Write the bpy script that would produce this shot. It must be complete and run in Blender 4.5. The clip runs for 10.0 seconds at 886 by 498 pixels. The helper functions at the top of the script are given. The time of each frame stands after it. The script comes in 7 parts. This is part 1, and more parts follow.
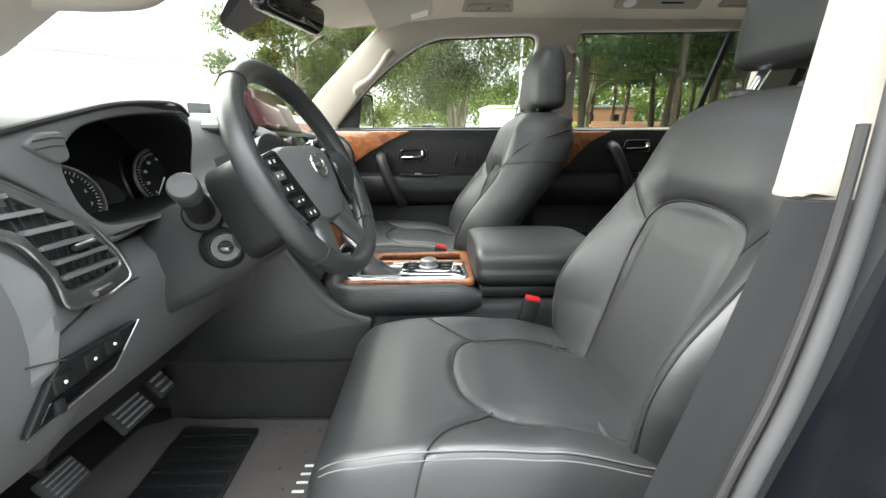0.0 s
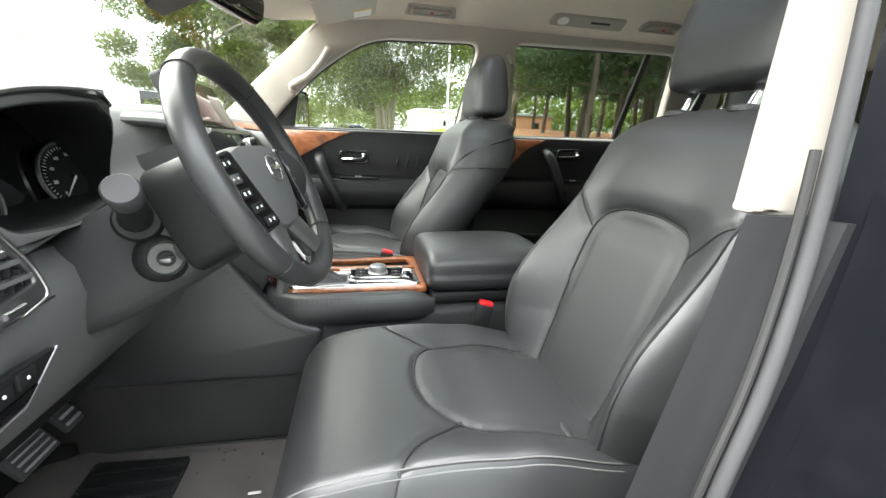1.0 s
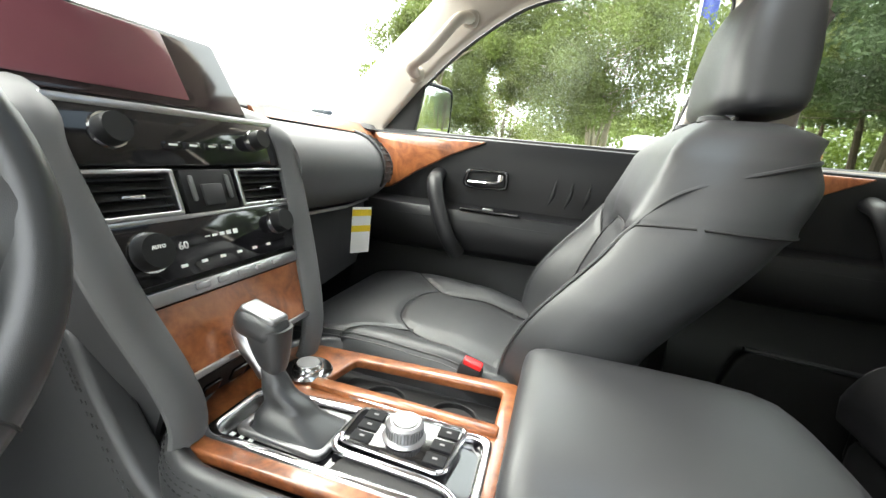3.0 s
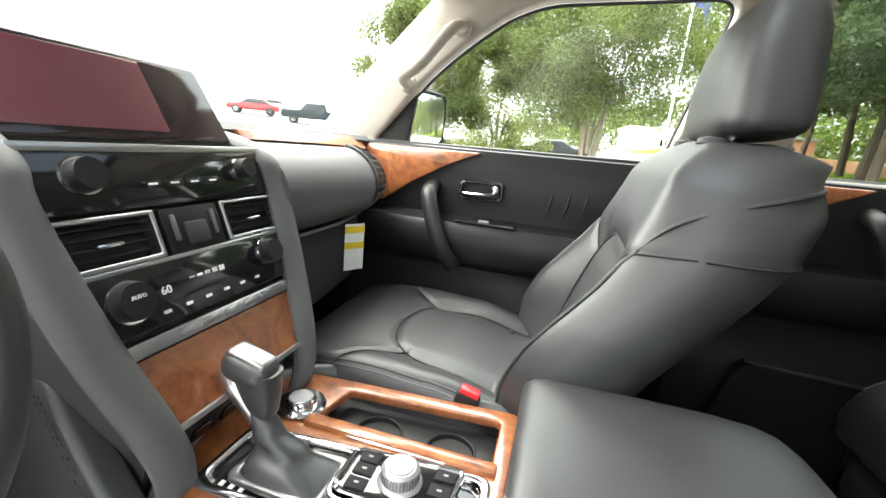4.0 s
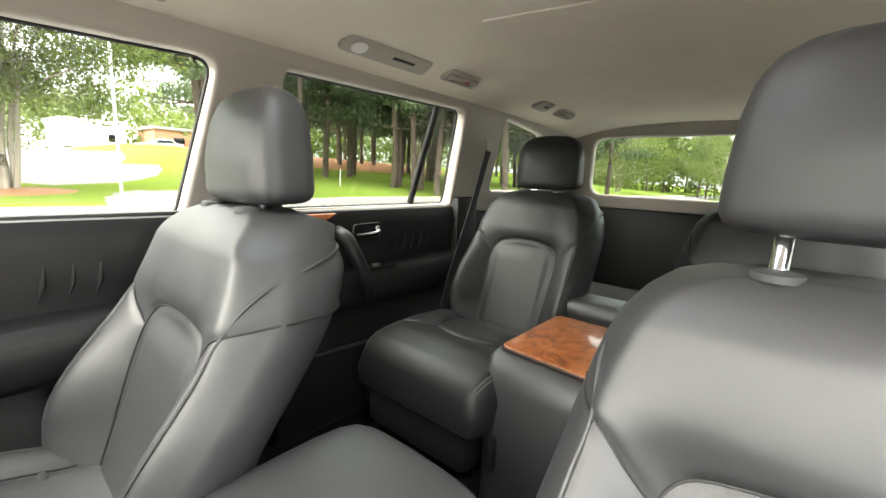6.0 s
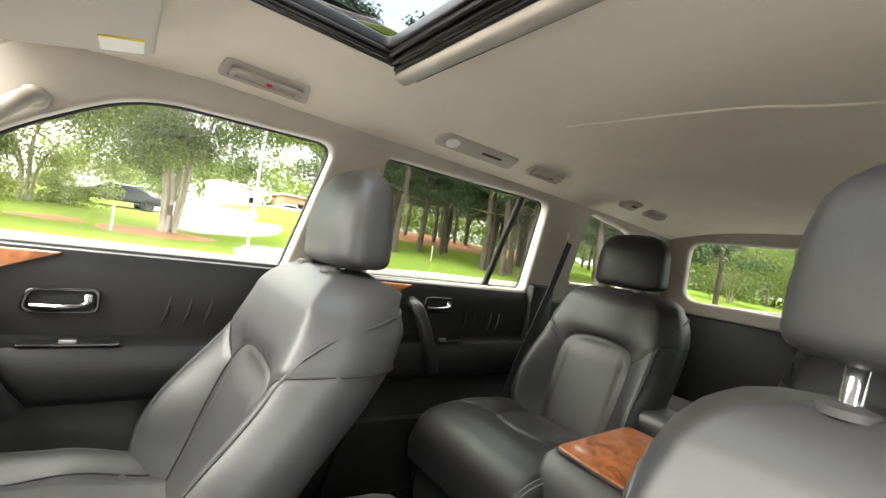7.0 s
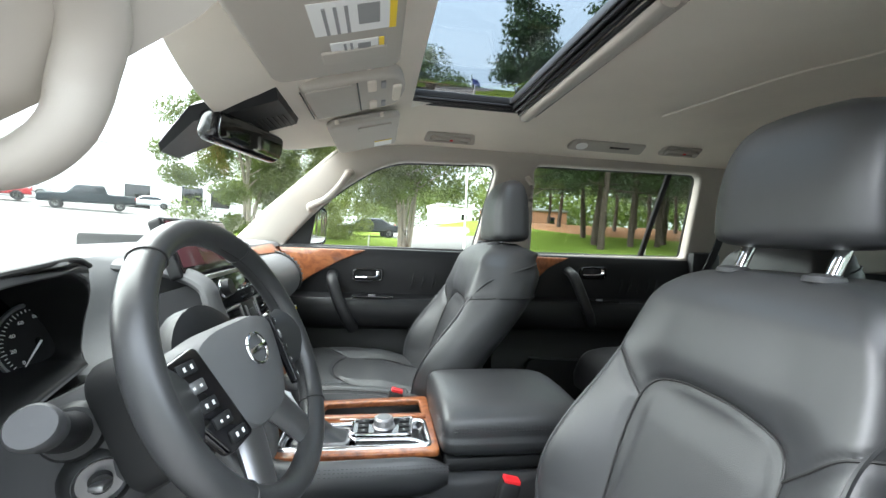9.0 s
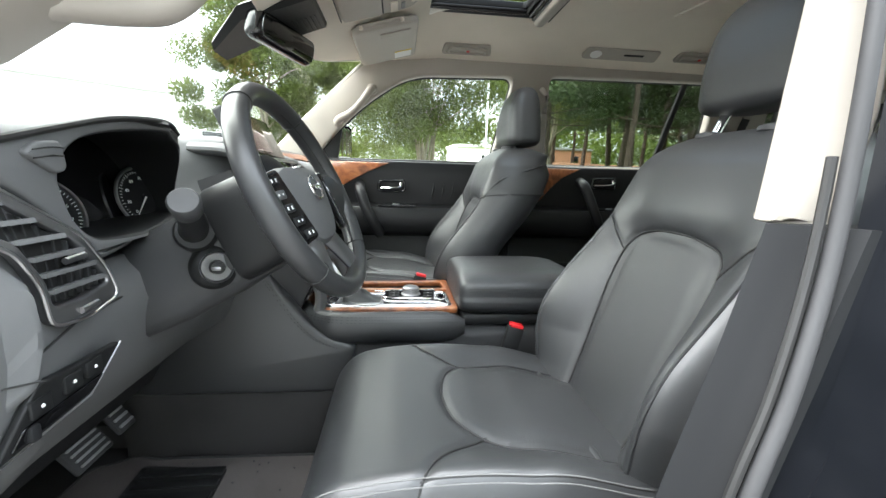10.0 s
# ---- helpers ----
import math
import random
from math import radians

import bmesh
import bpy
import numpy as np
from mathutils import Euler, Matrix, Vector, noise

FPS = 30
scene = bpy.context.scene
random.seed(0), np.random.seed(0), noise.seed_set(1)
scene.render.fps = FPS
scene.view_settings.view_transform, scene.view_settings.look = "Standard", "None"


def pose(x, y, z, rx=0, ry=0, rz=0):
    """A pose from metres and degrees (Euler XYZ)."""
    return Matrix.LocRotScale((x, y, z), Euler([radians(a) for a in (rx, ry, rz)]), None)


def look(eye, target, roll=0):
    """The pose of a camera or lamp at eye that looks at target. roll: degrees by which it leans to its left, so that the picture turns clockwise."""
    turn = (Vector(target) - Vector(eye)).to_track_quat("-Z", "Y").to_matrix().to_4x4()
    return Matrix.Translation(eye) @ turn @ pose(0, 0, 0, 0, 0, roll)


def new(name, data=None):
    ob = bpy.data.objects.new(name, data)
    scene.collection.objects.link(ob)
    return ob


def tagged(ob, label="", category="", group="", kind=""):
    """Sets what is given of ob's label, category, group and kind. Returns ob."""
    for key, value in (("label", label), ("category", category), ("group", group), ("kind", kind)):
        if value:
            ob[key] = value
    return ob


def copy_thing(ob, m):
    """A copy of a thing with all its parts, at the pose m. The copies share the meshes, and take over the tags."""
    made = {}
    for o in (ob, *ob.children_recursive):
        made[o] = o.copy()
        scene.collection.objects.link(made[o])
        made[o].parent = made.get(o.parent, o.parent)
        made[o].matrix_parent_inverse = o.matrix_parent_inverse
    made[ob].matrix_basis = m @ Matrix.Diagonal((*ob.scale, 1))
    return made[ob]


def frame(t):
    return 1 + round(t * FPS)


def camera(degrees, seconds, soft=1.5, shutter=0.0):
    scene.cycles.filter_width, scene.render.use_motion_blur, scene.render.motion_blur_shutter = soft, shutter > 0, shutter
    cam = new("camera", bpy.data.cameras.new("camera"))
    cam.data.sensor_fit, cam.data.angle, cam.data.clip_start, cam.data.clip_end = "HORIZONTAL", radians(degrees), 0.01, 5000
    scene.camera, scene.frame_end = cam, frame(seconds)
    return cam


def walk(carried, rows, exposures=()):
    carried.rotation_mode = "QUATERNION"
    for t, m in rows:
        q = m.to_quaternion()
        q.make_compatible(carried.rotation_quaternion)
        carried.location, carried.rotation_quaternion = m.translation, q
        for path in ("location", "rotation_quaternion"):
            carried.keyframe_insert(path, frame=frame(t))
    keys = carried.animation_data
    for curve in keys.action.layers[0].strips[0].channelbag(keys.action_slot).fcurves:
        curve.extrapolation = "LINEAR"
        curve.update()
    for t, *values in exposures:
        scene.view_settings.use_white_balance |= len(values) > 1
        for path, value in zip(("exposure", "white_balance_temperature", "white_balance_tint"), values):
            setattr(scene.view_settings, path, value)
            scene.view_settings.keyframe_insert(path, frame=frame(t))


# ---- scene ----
cam = camera(94.5, 10.0)
PATH = [
    (0, (0.191, -1.091, 1.341), (0.243, 0.841, 0.828), 0.0),
    (0.5, (0.117, -1.105, 1.345), (0.462, 0.798, 0.834), 1.5),
    (1, (0.13, -1.069, 1.346), (0.529, 0.827, 0.849), 2.2),
    (1.5, (0.195, -0.885, 1.346), (0.6, 1.018, 0.885), 3.2),
    (2, (0.239, -0.691, 1.349), (0.547, 1.233, 0.9), 4.3),
    (2.5, (0.26, -0.509, 1.348), (0.16, 1.442, 0.92), 5.3),
    (2.8, (0.255, -0.463, 1.313), (0.07, 1.497, 0.962), 5.1),
    (3, (0.32, -0.381, 1.34), (-0.187, 1.499, 0.884), 6.0),
    (3.2, (0.335, -0.342, 1.347), (-0.298, 1.497, 0.878), 6.4),
    (4.5, (0.29, -0.38, 1.455), (0.271, 1.561, 0.974), 2.7),
    (5, (0.275, -0.413, 1.511), (1.083, 1.357, 1.048), -0.3),
    (5.5, (0.232, -0.352, 1.511), (1.589, 1.051, 1.074), -0.0),
    (5.7, (0.216, -0.32, 1.511), (1.689, 0.964, 1.082), 0.8),
    (6.8, (0.193, -0.354, 1.489), (1.538, 1.126, 1.457), 8.6),
    (7, (0.203, -0.387, 1.51), (1.415, 1.204, 1.522), 9.1),
    (7.5, (0.209, -0.501, 1.53), (1.063, 1.304, 1.64), 8.2),
    (8, (0.213, -0.64, 1.497), (0.788, 1.268, 1.663), 6.2),
    (8.5, (0.19, -0.79, 1.5), (0.596, 1.165, 1.611), 4.1),
    (9, (0.152, -0.94, 1.458), (0.461, 1.035, 1.389), 2.6),
    (9.5, (0.146, -1.055, 1.394), (0.403, 0.915, 1.164), 2.3),
    (10, (0.142, -1.104, 1.325), (0.36, 0.854, 0.978), 1.8),
]
walk(cam, [(t, look(eye, target, roll)) for t, eye, target, roll in PATH], [(0.0, 2.35, 6450, 8), (1.2, 2.5, 6450, 8), (2.5, 2.95, 6500, 9), (4.5, 2.93, 6600, 10), (5.5, 3.11, 6750, 11), (7.2, 3.06, 6850, 12), (8.0, 2.81, 6600, 10), (9.0, 2.4, 6000, 8), (10.0, 2.3, 6200, 8)])

# ---- world and light ----
world = bpy.data.worlds.new("world")
scene.world = world
world.use_nodes = True
wn = world.node_tree.nodes
sky = wn.new("ShaderNodeTexSky")
sky.sky_type = "NISHITA"
sky.sun_disc = False
sky.sun_elevation, sky.sun_rotation = radians(57), radians(282)
sky.dust_density, sky.air_density = 4.0, 1.0
veil = wn.new("ShaderNodeMix")
veil.data_type = "RGBA"
veil.inputs[0].default_value = 0.75
world.node_tree.links.new(sky.outputs[0], veil.inputs[6])
# an overcast sky, three times as bright overhead as at the horizon
way, split, rise, cloud = wn.new("ShaderNodeTexCoord"), wn.new("ShaderNodeSeparateXYZ"), wn.new("ShaderNodeMapRange"), wn.new("ShaderNodeMix")
world.node_tree.links.new(way.outputs["Generated"], split.inputs[0])
world.node_tree.links.new(split.outputs["Z"], rise.inputs["Value"])
cloud.data_type = "RGBA"
cloud.inputs[6].default_value, cloud.inputs[7].default_value = (6.0, 6.2, 6.3, 1), (17.5, 18.3, 19.0, 1)
world.node_tree.links.new(rise.outputs[0], cloud.inputs[0])
world.node_tree.links.new(cloud.outputs[2], veil.inputs[7])
world.node_tree.links.new(veil.outputs[2], wn["Background"].inputs[0])
wn["Background"].inputs[1].default_value = 0.13
sun = new("sun", bpy.data.lights.new("sun", "SUN"))
sun.data.energy, sun.data.angle, sun.data.color = 4.4, radians(100), (1.0, 0.96, 0.9)
sun.matrix_world = look((-7.0, 1.5, 11.0), (0, 0, 0))

# ---- materials ----
MATS = {}


def material(name, color, rough=0.5, metal=0.0, grain=0.0, scale=200.0, vary=0.15, bump=0.0, coat=0.0, spec=0.5, patch=6.0, kind="noise"):
    """A surface with colour varied at two scales and a fine relief."""
    m = bpy.data.materials.new(name)
    m.use_nodes = True
    t, n, l = m.node_tree, m.node_tree.nodes, m.node_tree.links
    b = n["Principled BSDF"]
    b.inputs["Metallic"].default_value = metal
    b.inputs["Coat Weight"].default_value = coat
    b.inputs["Coat Roughness"].default_value = 0.05
    b.inputs["Specular IOR Level"].default_value = spec
    co = n.new("ShaderNodeTexCoord")
    big = n.new("ShaderNodeTexNoise")
    big.inputs["Scale"].default_value, big.inputs["Detail"].default_value = patch, 5
    l.new(co.outputs["Object"], big.inputs["Vector"])
    if kind == "voronoi":
        small = n.new("ShaderNodeTexVoronoi")
        out = small.outputs["Distance"]
    else:
        small = n.new("ShaderNodeTexNoise")
        small.inputs["Detail"].default_value = 6
        out = small.outputs["Fac"]
    small.inputs["Scale"].default_value = scale
    l.new(co.outputs["Object"], small.inputs["Vector"])
    add = n.new("ShaderNodeMath")
    add.operation = "ADD"
    l.new(big.outputs["Fac"], add.inputs[0])
    fine = n.new("ShaderNodeMath")
    fine.operation = "MULTIPLY"
    fine.inputs[1].default_value = grain
    l.new(out, fine.inputs[0])
    l.new(fine.outputs[0], add.inputs[1])
    ramp = n.new("ShaderNodeValToRGB")
    lo, hi = 1 - vary, 1 + vary
    ramp.color_ramp.elements[0].color = (*[c * lo for c in color], 1)
    ramp.color_ramp.elements[1].color = (*[min(1, c * hi) for c in color], 1)
    ramp.color_ramp.elements[0].position, ramp.color_ramp.elements[1].position = 0.3, 0.7 + grain
    l.new(add.outputs[0], ramp.inputs[0])
    l.new(ramp.outputs[0], b.inputs["Base Color"])
    r = n.new("ShaderNodeMapRange")
    r.inputs["To Min"].default_value, r.inputs["To Max"].default_value = max(0.02, rough - 0.07), min(1, rough + 0.07)
    l.new(big.outputs["Fac"], r.inputs["Value"])
    l.new(r.outputs[0], b.inputs["Roughness"])
    if bump:
        bp = n.new("ShaderNodeBump")
        bp.inputs["Strength"].default_value, bp.inputs["Distance"].default_value = bump, 0.001
        l.new(out, bp.inputs["Height"])
        l.new(bp.outputs[0], b.inputs["Normal"])
    MATS[name] = m
    return m


LEATHER = material("charcoal_leather", (0.021, 0.0223, 0.0238), 0.43, 0, 0.1, 1500, 0.10, 0.12, 0, 0.85, 5, "voronoi")
# black hide of the doors; on the rear seats it paints in shade
DARKHIDE = material("black_shaded_leather", (0.0095, 0.0098, 0.0106), 0.42, 0, 0.1, 1500, 0.10, 0.12, 0, 0.42, 5, "voronoi")
WLEATHER = material("wheel_leather", (0.030, 0.031, 0.032), 0.36, 0, 0.05, 1600, 0.08, 0.08, 0, 0.6, 5, "voronoi")
PERF = material("perforated_leather", (0.021, 0.0223, 0.0238), 0.46, 0, 0.3, 700, 0.12, 0.25, 0, 0.85, 5, "voronoi")
SOFT = material("soft_dash_plastic", (0.110, 0.112, 0.113), 0.62, 0, 0.1, 1300, 0.08, 0.15, 0, 0.35, 5, "voronoi")
HARD = material("hard_grey_plastic", (0.040, 0.041, 0.0425), 0.48, 0, 0.1, 1500, 0.08, 0.12, 0, 0.38)
PILLAR = material("pillar_plastic", (0.012, 0.0127, 0.0138), 0.7, 0, 0.15, 1500, 0.08, 0.12, 0, 0.2)
DARK = material("black_plastic", (0.011, 0.0115, 0.012), 0.48, 0, 0.1, 900, 0.15, 0.15, 0, 0.3)
GLOSS = material("piano_black", (0.006, 0.006, 0.007), 0.07, 0, 0, 300, 0.1, 0, 0.5)
PALE = material("brushed_aluminium", (0.42, 0.42, 0.43), 0.33, 0.75, 0.1, 500, 0.06)
CHROME = material("chrome", (0.82, 0.82, 0.84), 0.1, 1.0, 0, 200, 0.05)
SATIN = material("satin_silver", (0.5, 0.5, 0.51), 0.3, 1.0, 0.1, 600, 0.06)
DSATIN = material("smoked_silver", (0.24, 0.24, 0.245), 0.38, 0.9, 0.1, 600, 0.06)
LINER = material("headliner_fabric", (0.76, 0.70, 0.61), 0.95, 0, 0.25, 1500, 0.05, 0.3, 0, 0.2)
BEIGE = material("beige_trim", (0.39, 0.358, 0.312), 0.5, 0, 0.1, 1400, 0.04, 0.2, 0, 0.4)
MATPILE = material("mat_pile", (0.088, 0.079, 0.076), 0.98, 0, 0.8, 700, 0.35, 1.0, 0, 0.1)
CARPET = material("black_carpet", (0.030, 0.029, 0.029), 0.98, 0, 0.8, 900, 0.4, 1.0, 0, 0.1)
RUBBER = material("rubber_seal", (0.042, 0.042, 0.044), 0.6, 0, 0.1, 500, 0.1, 0.1, 0, 0.3)
BLACKRUB = material("black_rubber", (0.012, 0.012, 0.012), 0.6, 0, 0.1, 500, 0.1, 0.1)
GASKET = material("gasket_rubber", (0.006, 0.006, 0.007), 0.35, 0, 0.1, 500, 0.1, 0.05)
PAINT = material("black_car_paint", (0.004, 0.0045, 0.006), 0.06, 0, 0, 300, 0.1, 0, 0.0, 0.06)
WEB = material("belt_webbing", (0.03, 0.031, 0.033), 0.8, 0, 0.5, 700, 0.2, 0.6, 0, 0.3)
STITCH = material("dark_thread", (0.018, 0.018, 0.019), 0.8)
THREAD = material("grey_thread", (0.14, 0.14, 0.14), 0.7)
RED = material("red_plastic", (0.55, 0.015, 0.02), 0.35)
WHITE = material("white_print", (0.8, 0.8, 0.78), 0.6, 0, 0.05, 300, 0.03)
YELLOW = material("yellow_print", (0.85, 0.62, 0.03), 0.6, 0, 0.05, 300, 0.03)
PRINT = material("grey_print", (0.25, 0.25, 0.25), 0.6)
DIM = material("dimmed_mirror", (0.13, 0.135, 0.14), 0.03, 1.0, 0, 10, 0.01)
MIRROR = material("mirror_glass", (0.85, 0.87, 0.88), 0.02, 1.0, 0, 10, 0.01)


def wood_material():
    m = bpy.data.materials.new("burl_wood")
    m.use_nodes = True
    n, l = m.node_tree.nodes, m.node_tree.links
    b = n["Principled BSDF"]
    co = n.new("ShaderNodeTexCoord")
    warp = n.new("ShaderNodeTexNoise")
    warp.inputs["Scale"].default_value, warp.inputs["Detail"].default_value = 14, 6
    warp.inputs["Distortion"].default_value = 2.2
    l.new(co.outputs["Object"], warp.inputs["Vector"])
    grain = n.new("ShaderNodeTexNoise")
    grain.inputs["Scale"].default_value, grain.inputs["Detail"].default_value = 160, 8
    l.new(co.outputs["Object"], grain.inputs["Vector"])
    mix = n.new("ShaderNodeMath")
    mix.operation = "MULTIPLY_ADD"
    mix.inputs[1].default_value = 0.25
    l.new(grain.outputs["Fac"], mix.inputs[0])
    l.new(warp.outputs["Fac"], mix.inputs[2])
    ramp = n.new("ShaderNodeValToRGB")
    e = ramp.color_ramp.elements
    e[0].position, e[0].color = 0.36, (0.07, 0.018, 0.007, 1)
    e[1].position, e[1].color = 0.88, (0.36, 0.135, 0.045, 1)
    mid = e.new(0.6)
    mid.color = (0.22, 0.07, 0.022, 1)
    l.new(mix.outputs[0], ramp.inputs[0])
    l.new(ramp.outputs[0], b.inputs["Base Color"])
    b.inputs["Roughness"].default_value = 0.35
    b.inputs["Coat Weight"].default_value = 0.8
    b.inputs["Coat Roughness"].default_value = 0.08
    return m


def glass_material(name, tint, gloss):
    """Clear glass with a reflection that grows towards grazing angles."""
    m = bpy.data.materials.new(name)
    m.use_nodes = True
    n, l = m.node_tree.nodes, m.node_tree.links
    n.remove(n["Principled BSDF"])
    clear, shine, mix, face = n.new("ShaderNodeBsdfTransparent"), n.new("ShaderNodeBsdfGlossy"), n.new("ShaderNodeMixShader"), n.new("ShaderNodeLayerWeight")
    clear.inputs[0].default_value = (*tint, 1)
    shine.inputs["Roughness"].default_value = 0.01
    power, scaled = n.new("ShaderNodeMath"), n.new("ShaderNodeMath")
    power.operation, power.inputs[1].default_value = "POWER", 4.0
    scaled.operation, scaled.inputs[1].default_value, scaled.inputs[2].default_value = "MULTIPLY_ADD", gloss, 0.02
    l.new(face.outputs["Facing"], power.inputs[0])
    l.new(power.outputs[0], scaled.inputs[0])
    l.new(scaled.outputs[0], mix.inputs[0])
    l.new(clear.outputs[0], mix.inputs[1])
    l.new(shine.outputs[0], mix.inputs[2])
    l.new(mix.outputs[0], n["Material Output"].inputs[0])
    return m


WOOD = wood_material()
GLASS = glass_material("clear_glass", (0.82, 0.84, 0.81), 0.25)
TINT = glass_material("tinted_glass", (0.60, 0.63, 0.60), 0.25)
ROOFGLASS = glass_material("tinted_roof_glass", (0.32, 0.35, 0.37), 0.25)
MAROON = material("dim_maroon", (0.10, 0.036, 0.044), 0.07, 0, 0, 300, 0.1, 0, 0.0)
SCREEN = material("dark_screen", (0.012, 0.008, 0.009), 0.06, 0, 0, 300, 0.1, 0, 0.0)


# ---- building tools ----
def link(name, bm, mat, parent=None, label="", smooth=True):
    me = bpy.data.meshes.new(name)
    if isinstance(bm, bpy.types.Mesh):
        me = bm
    else:
        bmesh.ops.recalc_face_normals(bm, faces=bm.faces)
        bm.to_mesh(me)
        bm.free()
    if smooth:
        me.shade_smooth()
        me.set_sharp_from_angle(angle=radians(38))
    if mat is not None:
        me.materials.clear()
        me.materials.append(mat)
    ob = new(name, me)
    if parent is not None:
        ob.parent = parent
        ob.matrix_parent_inverse = PLACE[parent.name].inverted()
        PLACE[ob.name] = Matrix()
    else:
        PLACE[ob.name] = Matrix()
    if label:
        ob["label"] = label
    return ob


PLACE = {}


def part(name, bm, mat, parent, label=""):
    return link(name, bm, mat, parent, label)


def thing(name, loc, label, category, group=""):
    ob = new(name)
    ob.location = loc
    ob.empty_display_size = 0.05
    PLACE[ob.name] = Matrix.Translation(loc)
    return tagged(ob, label, category, group)


def structure(name, bm, mat, label, category):
    return tagged(link(name, bm, mat), label, category, "", "structure")


def box(c, s, bevel=0.004, seg=2, m=None):
    bm = bmesh.new()
    bmesh.ops.create_cube(bm, size=1)
    bmesh.ops.scale(bm, vec=s, verts=bm.verts)
    if bevel:
        bmesh.ops.bevel(bm, geom=list(bm.edges), offset=min(bevel, min(s) * 0.49), segments=seg, profile=0.5, affect="EDGES")
    if m is not None:
        bmesh.ops.transform(bm, matrix=m.to_3x3().to_4x4(), verts=bm.verts)
    bmesh.ops.translate(bm, vec=c, verts=bm.verts)
    return bm


def join(*bms):
    me = bpy.data.meshes.new("joined")
    out = bmesh.new()
    for b in bms:
        b.to_mesh(me)
        b.free()
        out.from_mesh(me)
    bpy.data.meshes.remove(me)
    return out


def loft(sections, caps=True, closed=True):
    """Skins a row of rings, each with the same number of points."""
    bm = bmesh.new()
    rings = [[bm.verts.new(p) for p in ring] for ring in sections]
    n = len(rings[0])
    for a, b in zip(rings, rings[1:]):
        for i in range(n if closed else n - 1):
            j = (i + 1) % n
            bm.faces.new((a[i], a[j], b[j], b[i]))
    if caps and closed:
        bm.faces.new(rings[0][::-1])
        bm.faces.new(rings[-1])
    return bm


def spline(pts, n=8):
    """A smooth line through the points."""
    p = [Vector(q) for q in pts]
    p = [p[0] * 2 - p[1]] + p + [p[-1] * 2 - p[-2]]
    out = []
    for i in range(1, len(p) - 2):
        for k in range(n):
            t = k / n
            a, b, c, d = p[i - 1 : i + 3]
            out.append(0.5 * (2 * b + (c - a) * t + (2 * a - 5 * b + 4 * c - d) * t * t + (3 * b - a - 3 * c + d) * t**3))
    out.append(p[-2])
    return out


def tube(pts, r, n=10, flat=1.0, ring=False, up=(0, 0, 1)):
    """A round or flattened bar along a line; r may be a list."""
    pts = [Vector(p) for p in pts]
    rs = r if isinstance(r, (list, tuple)) else [r] * len(pts)
    secs = []
    for i, p in enumerate(pts):
        a = pts[i - 1] if (i or ring) else p
        b = pts[(i + 1) % len(pts)] if (i < len(pts) - 1 or ring) else p
        d = (b - a).normalized()
        side = d.cross(Vector(up))
        if side.length < 1e-3:
            side = d.cross(Vector((0, 1, 0.01)))
        side.normalize()
        top = side.cross(d)
        secs.append([p + (side * math.cos(q) + top * math.sin(q) * flat) * rs[i] for q in [2 * math.pi * k / n for k in range(n)]])
    if ring:
        secs.append(secs[0])
        bm = loft(secs, False)
        bmesh.ops.remove_doubles(bm, verts=bm.verts, dist=1e-6)
        return bm
    return loft(secs)


def lathe(profile, centre, axis=(0, 0, 1), n=32):
    """Turns (radius, height) rows round an axis."""
    q = Vector((0, 0, 1)).rotation_difference(Vector(axis))
    return loft([[Vector(centre) + q @ Vector((r * math.cos(a), r * math.sin(a), h)) for a in [2 * math.pi * k / n for k in range(n)]] for r, h in profile])


def rounded(poly, r, n=6):
    """The polygon with its corners rounded; r may be a list."""
    out, k = [], len(poly)
    for i in range(k):
        p, a, b = Vector(poly[i]), Vector(poly[i - 1]), Vector(poly[(i + 1) % k])
        q = r[i] if isinstance(r, (list, tuple)) else r
        q = min(q, (a - p).length * 0.48, (b - p).length * 0.48)
        s, e = p + (a - p).normalized() * q, p + (b - p).normalized() * q
        for j in range(n + 1):
            t = j / n
            out.append(s * (1 - t) ** 2 + p * 2 * t * (1 - t) + e * t * t)
    return out


def plate(outer, holes, thick, bevel, to3d):
    """A plate with rounded edges and holes, drawn flat and carried into space by to3d(u, v, w)."""
    cu = bpy.data.curves.new("plate", "CURVE")
    cu.dimensions, cu.fill_mode = "2D", "BOTH"
    cu.extrude, cu.bevel_depth, cu.bevel_resolution = max(thick / 2 - bevel, 0.0002), bevel, 2
    cu.offset = -bevel
    for ring in [outer, *holes]:
        sp = cu.splines.new("POLY")
        sp.points.add(len(ring) - 1)
        for q, p in zip(sp.points, ring):
            q.co = (p[0], p[1], 0, 1)
        sp.use_cyclic_u = True
    ob = bpy.data.objects.new("plate", cu)
    scene.collection.objects.link(ob)
    me = bpy.data.meshes.new_from_object(ob.evaluated_get(bpy.context.evaluated_depsgraph_get()))
    bm = bmesh.new()
    bm.from_mesh(me)
    bpy.data.objects.remove(ob)
    bpy.data.curves.remove(cu)
    bpy.data.meshes.remove(me)
    bmesh.ops.remove_doubles(bm, verts=bm.verts, dist=1e-5)
    for v in bm.verts:
        v.co = to3d(*v.co)
    return bm


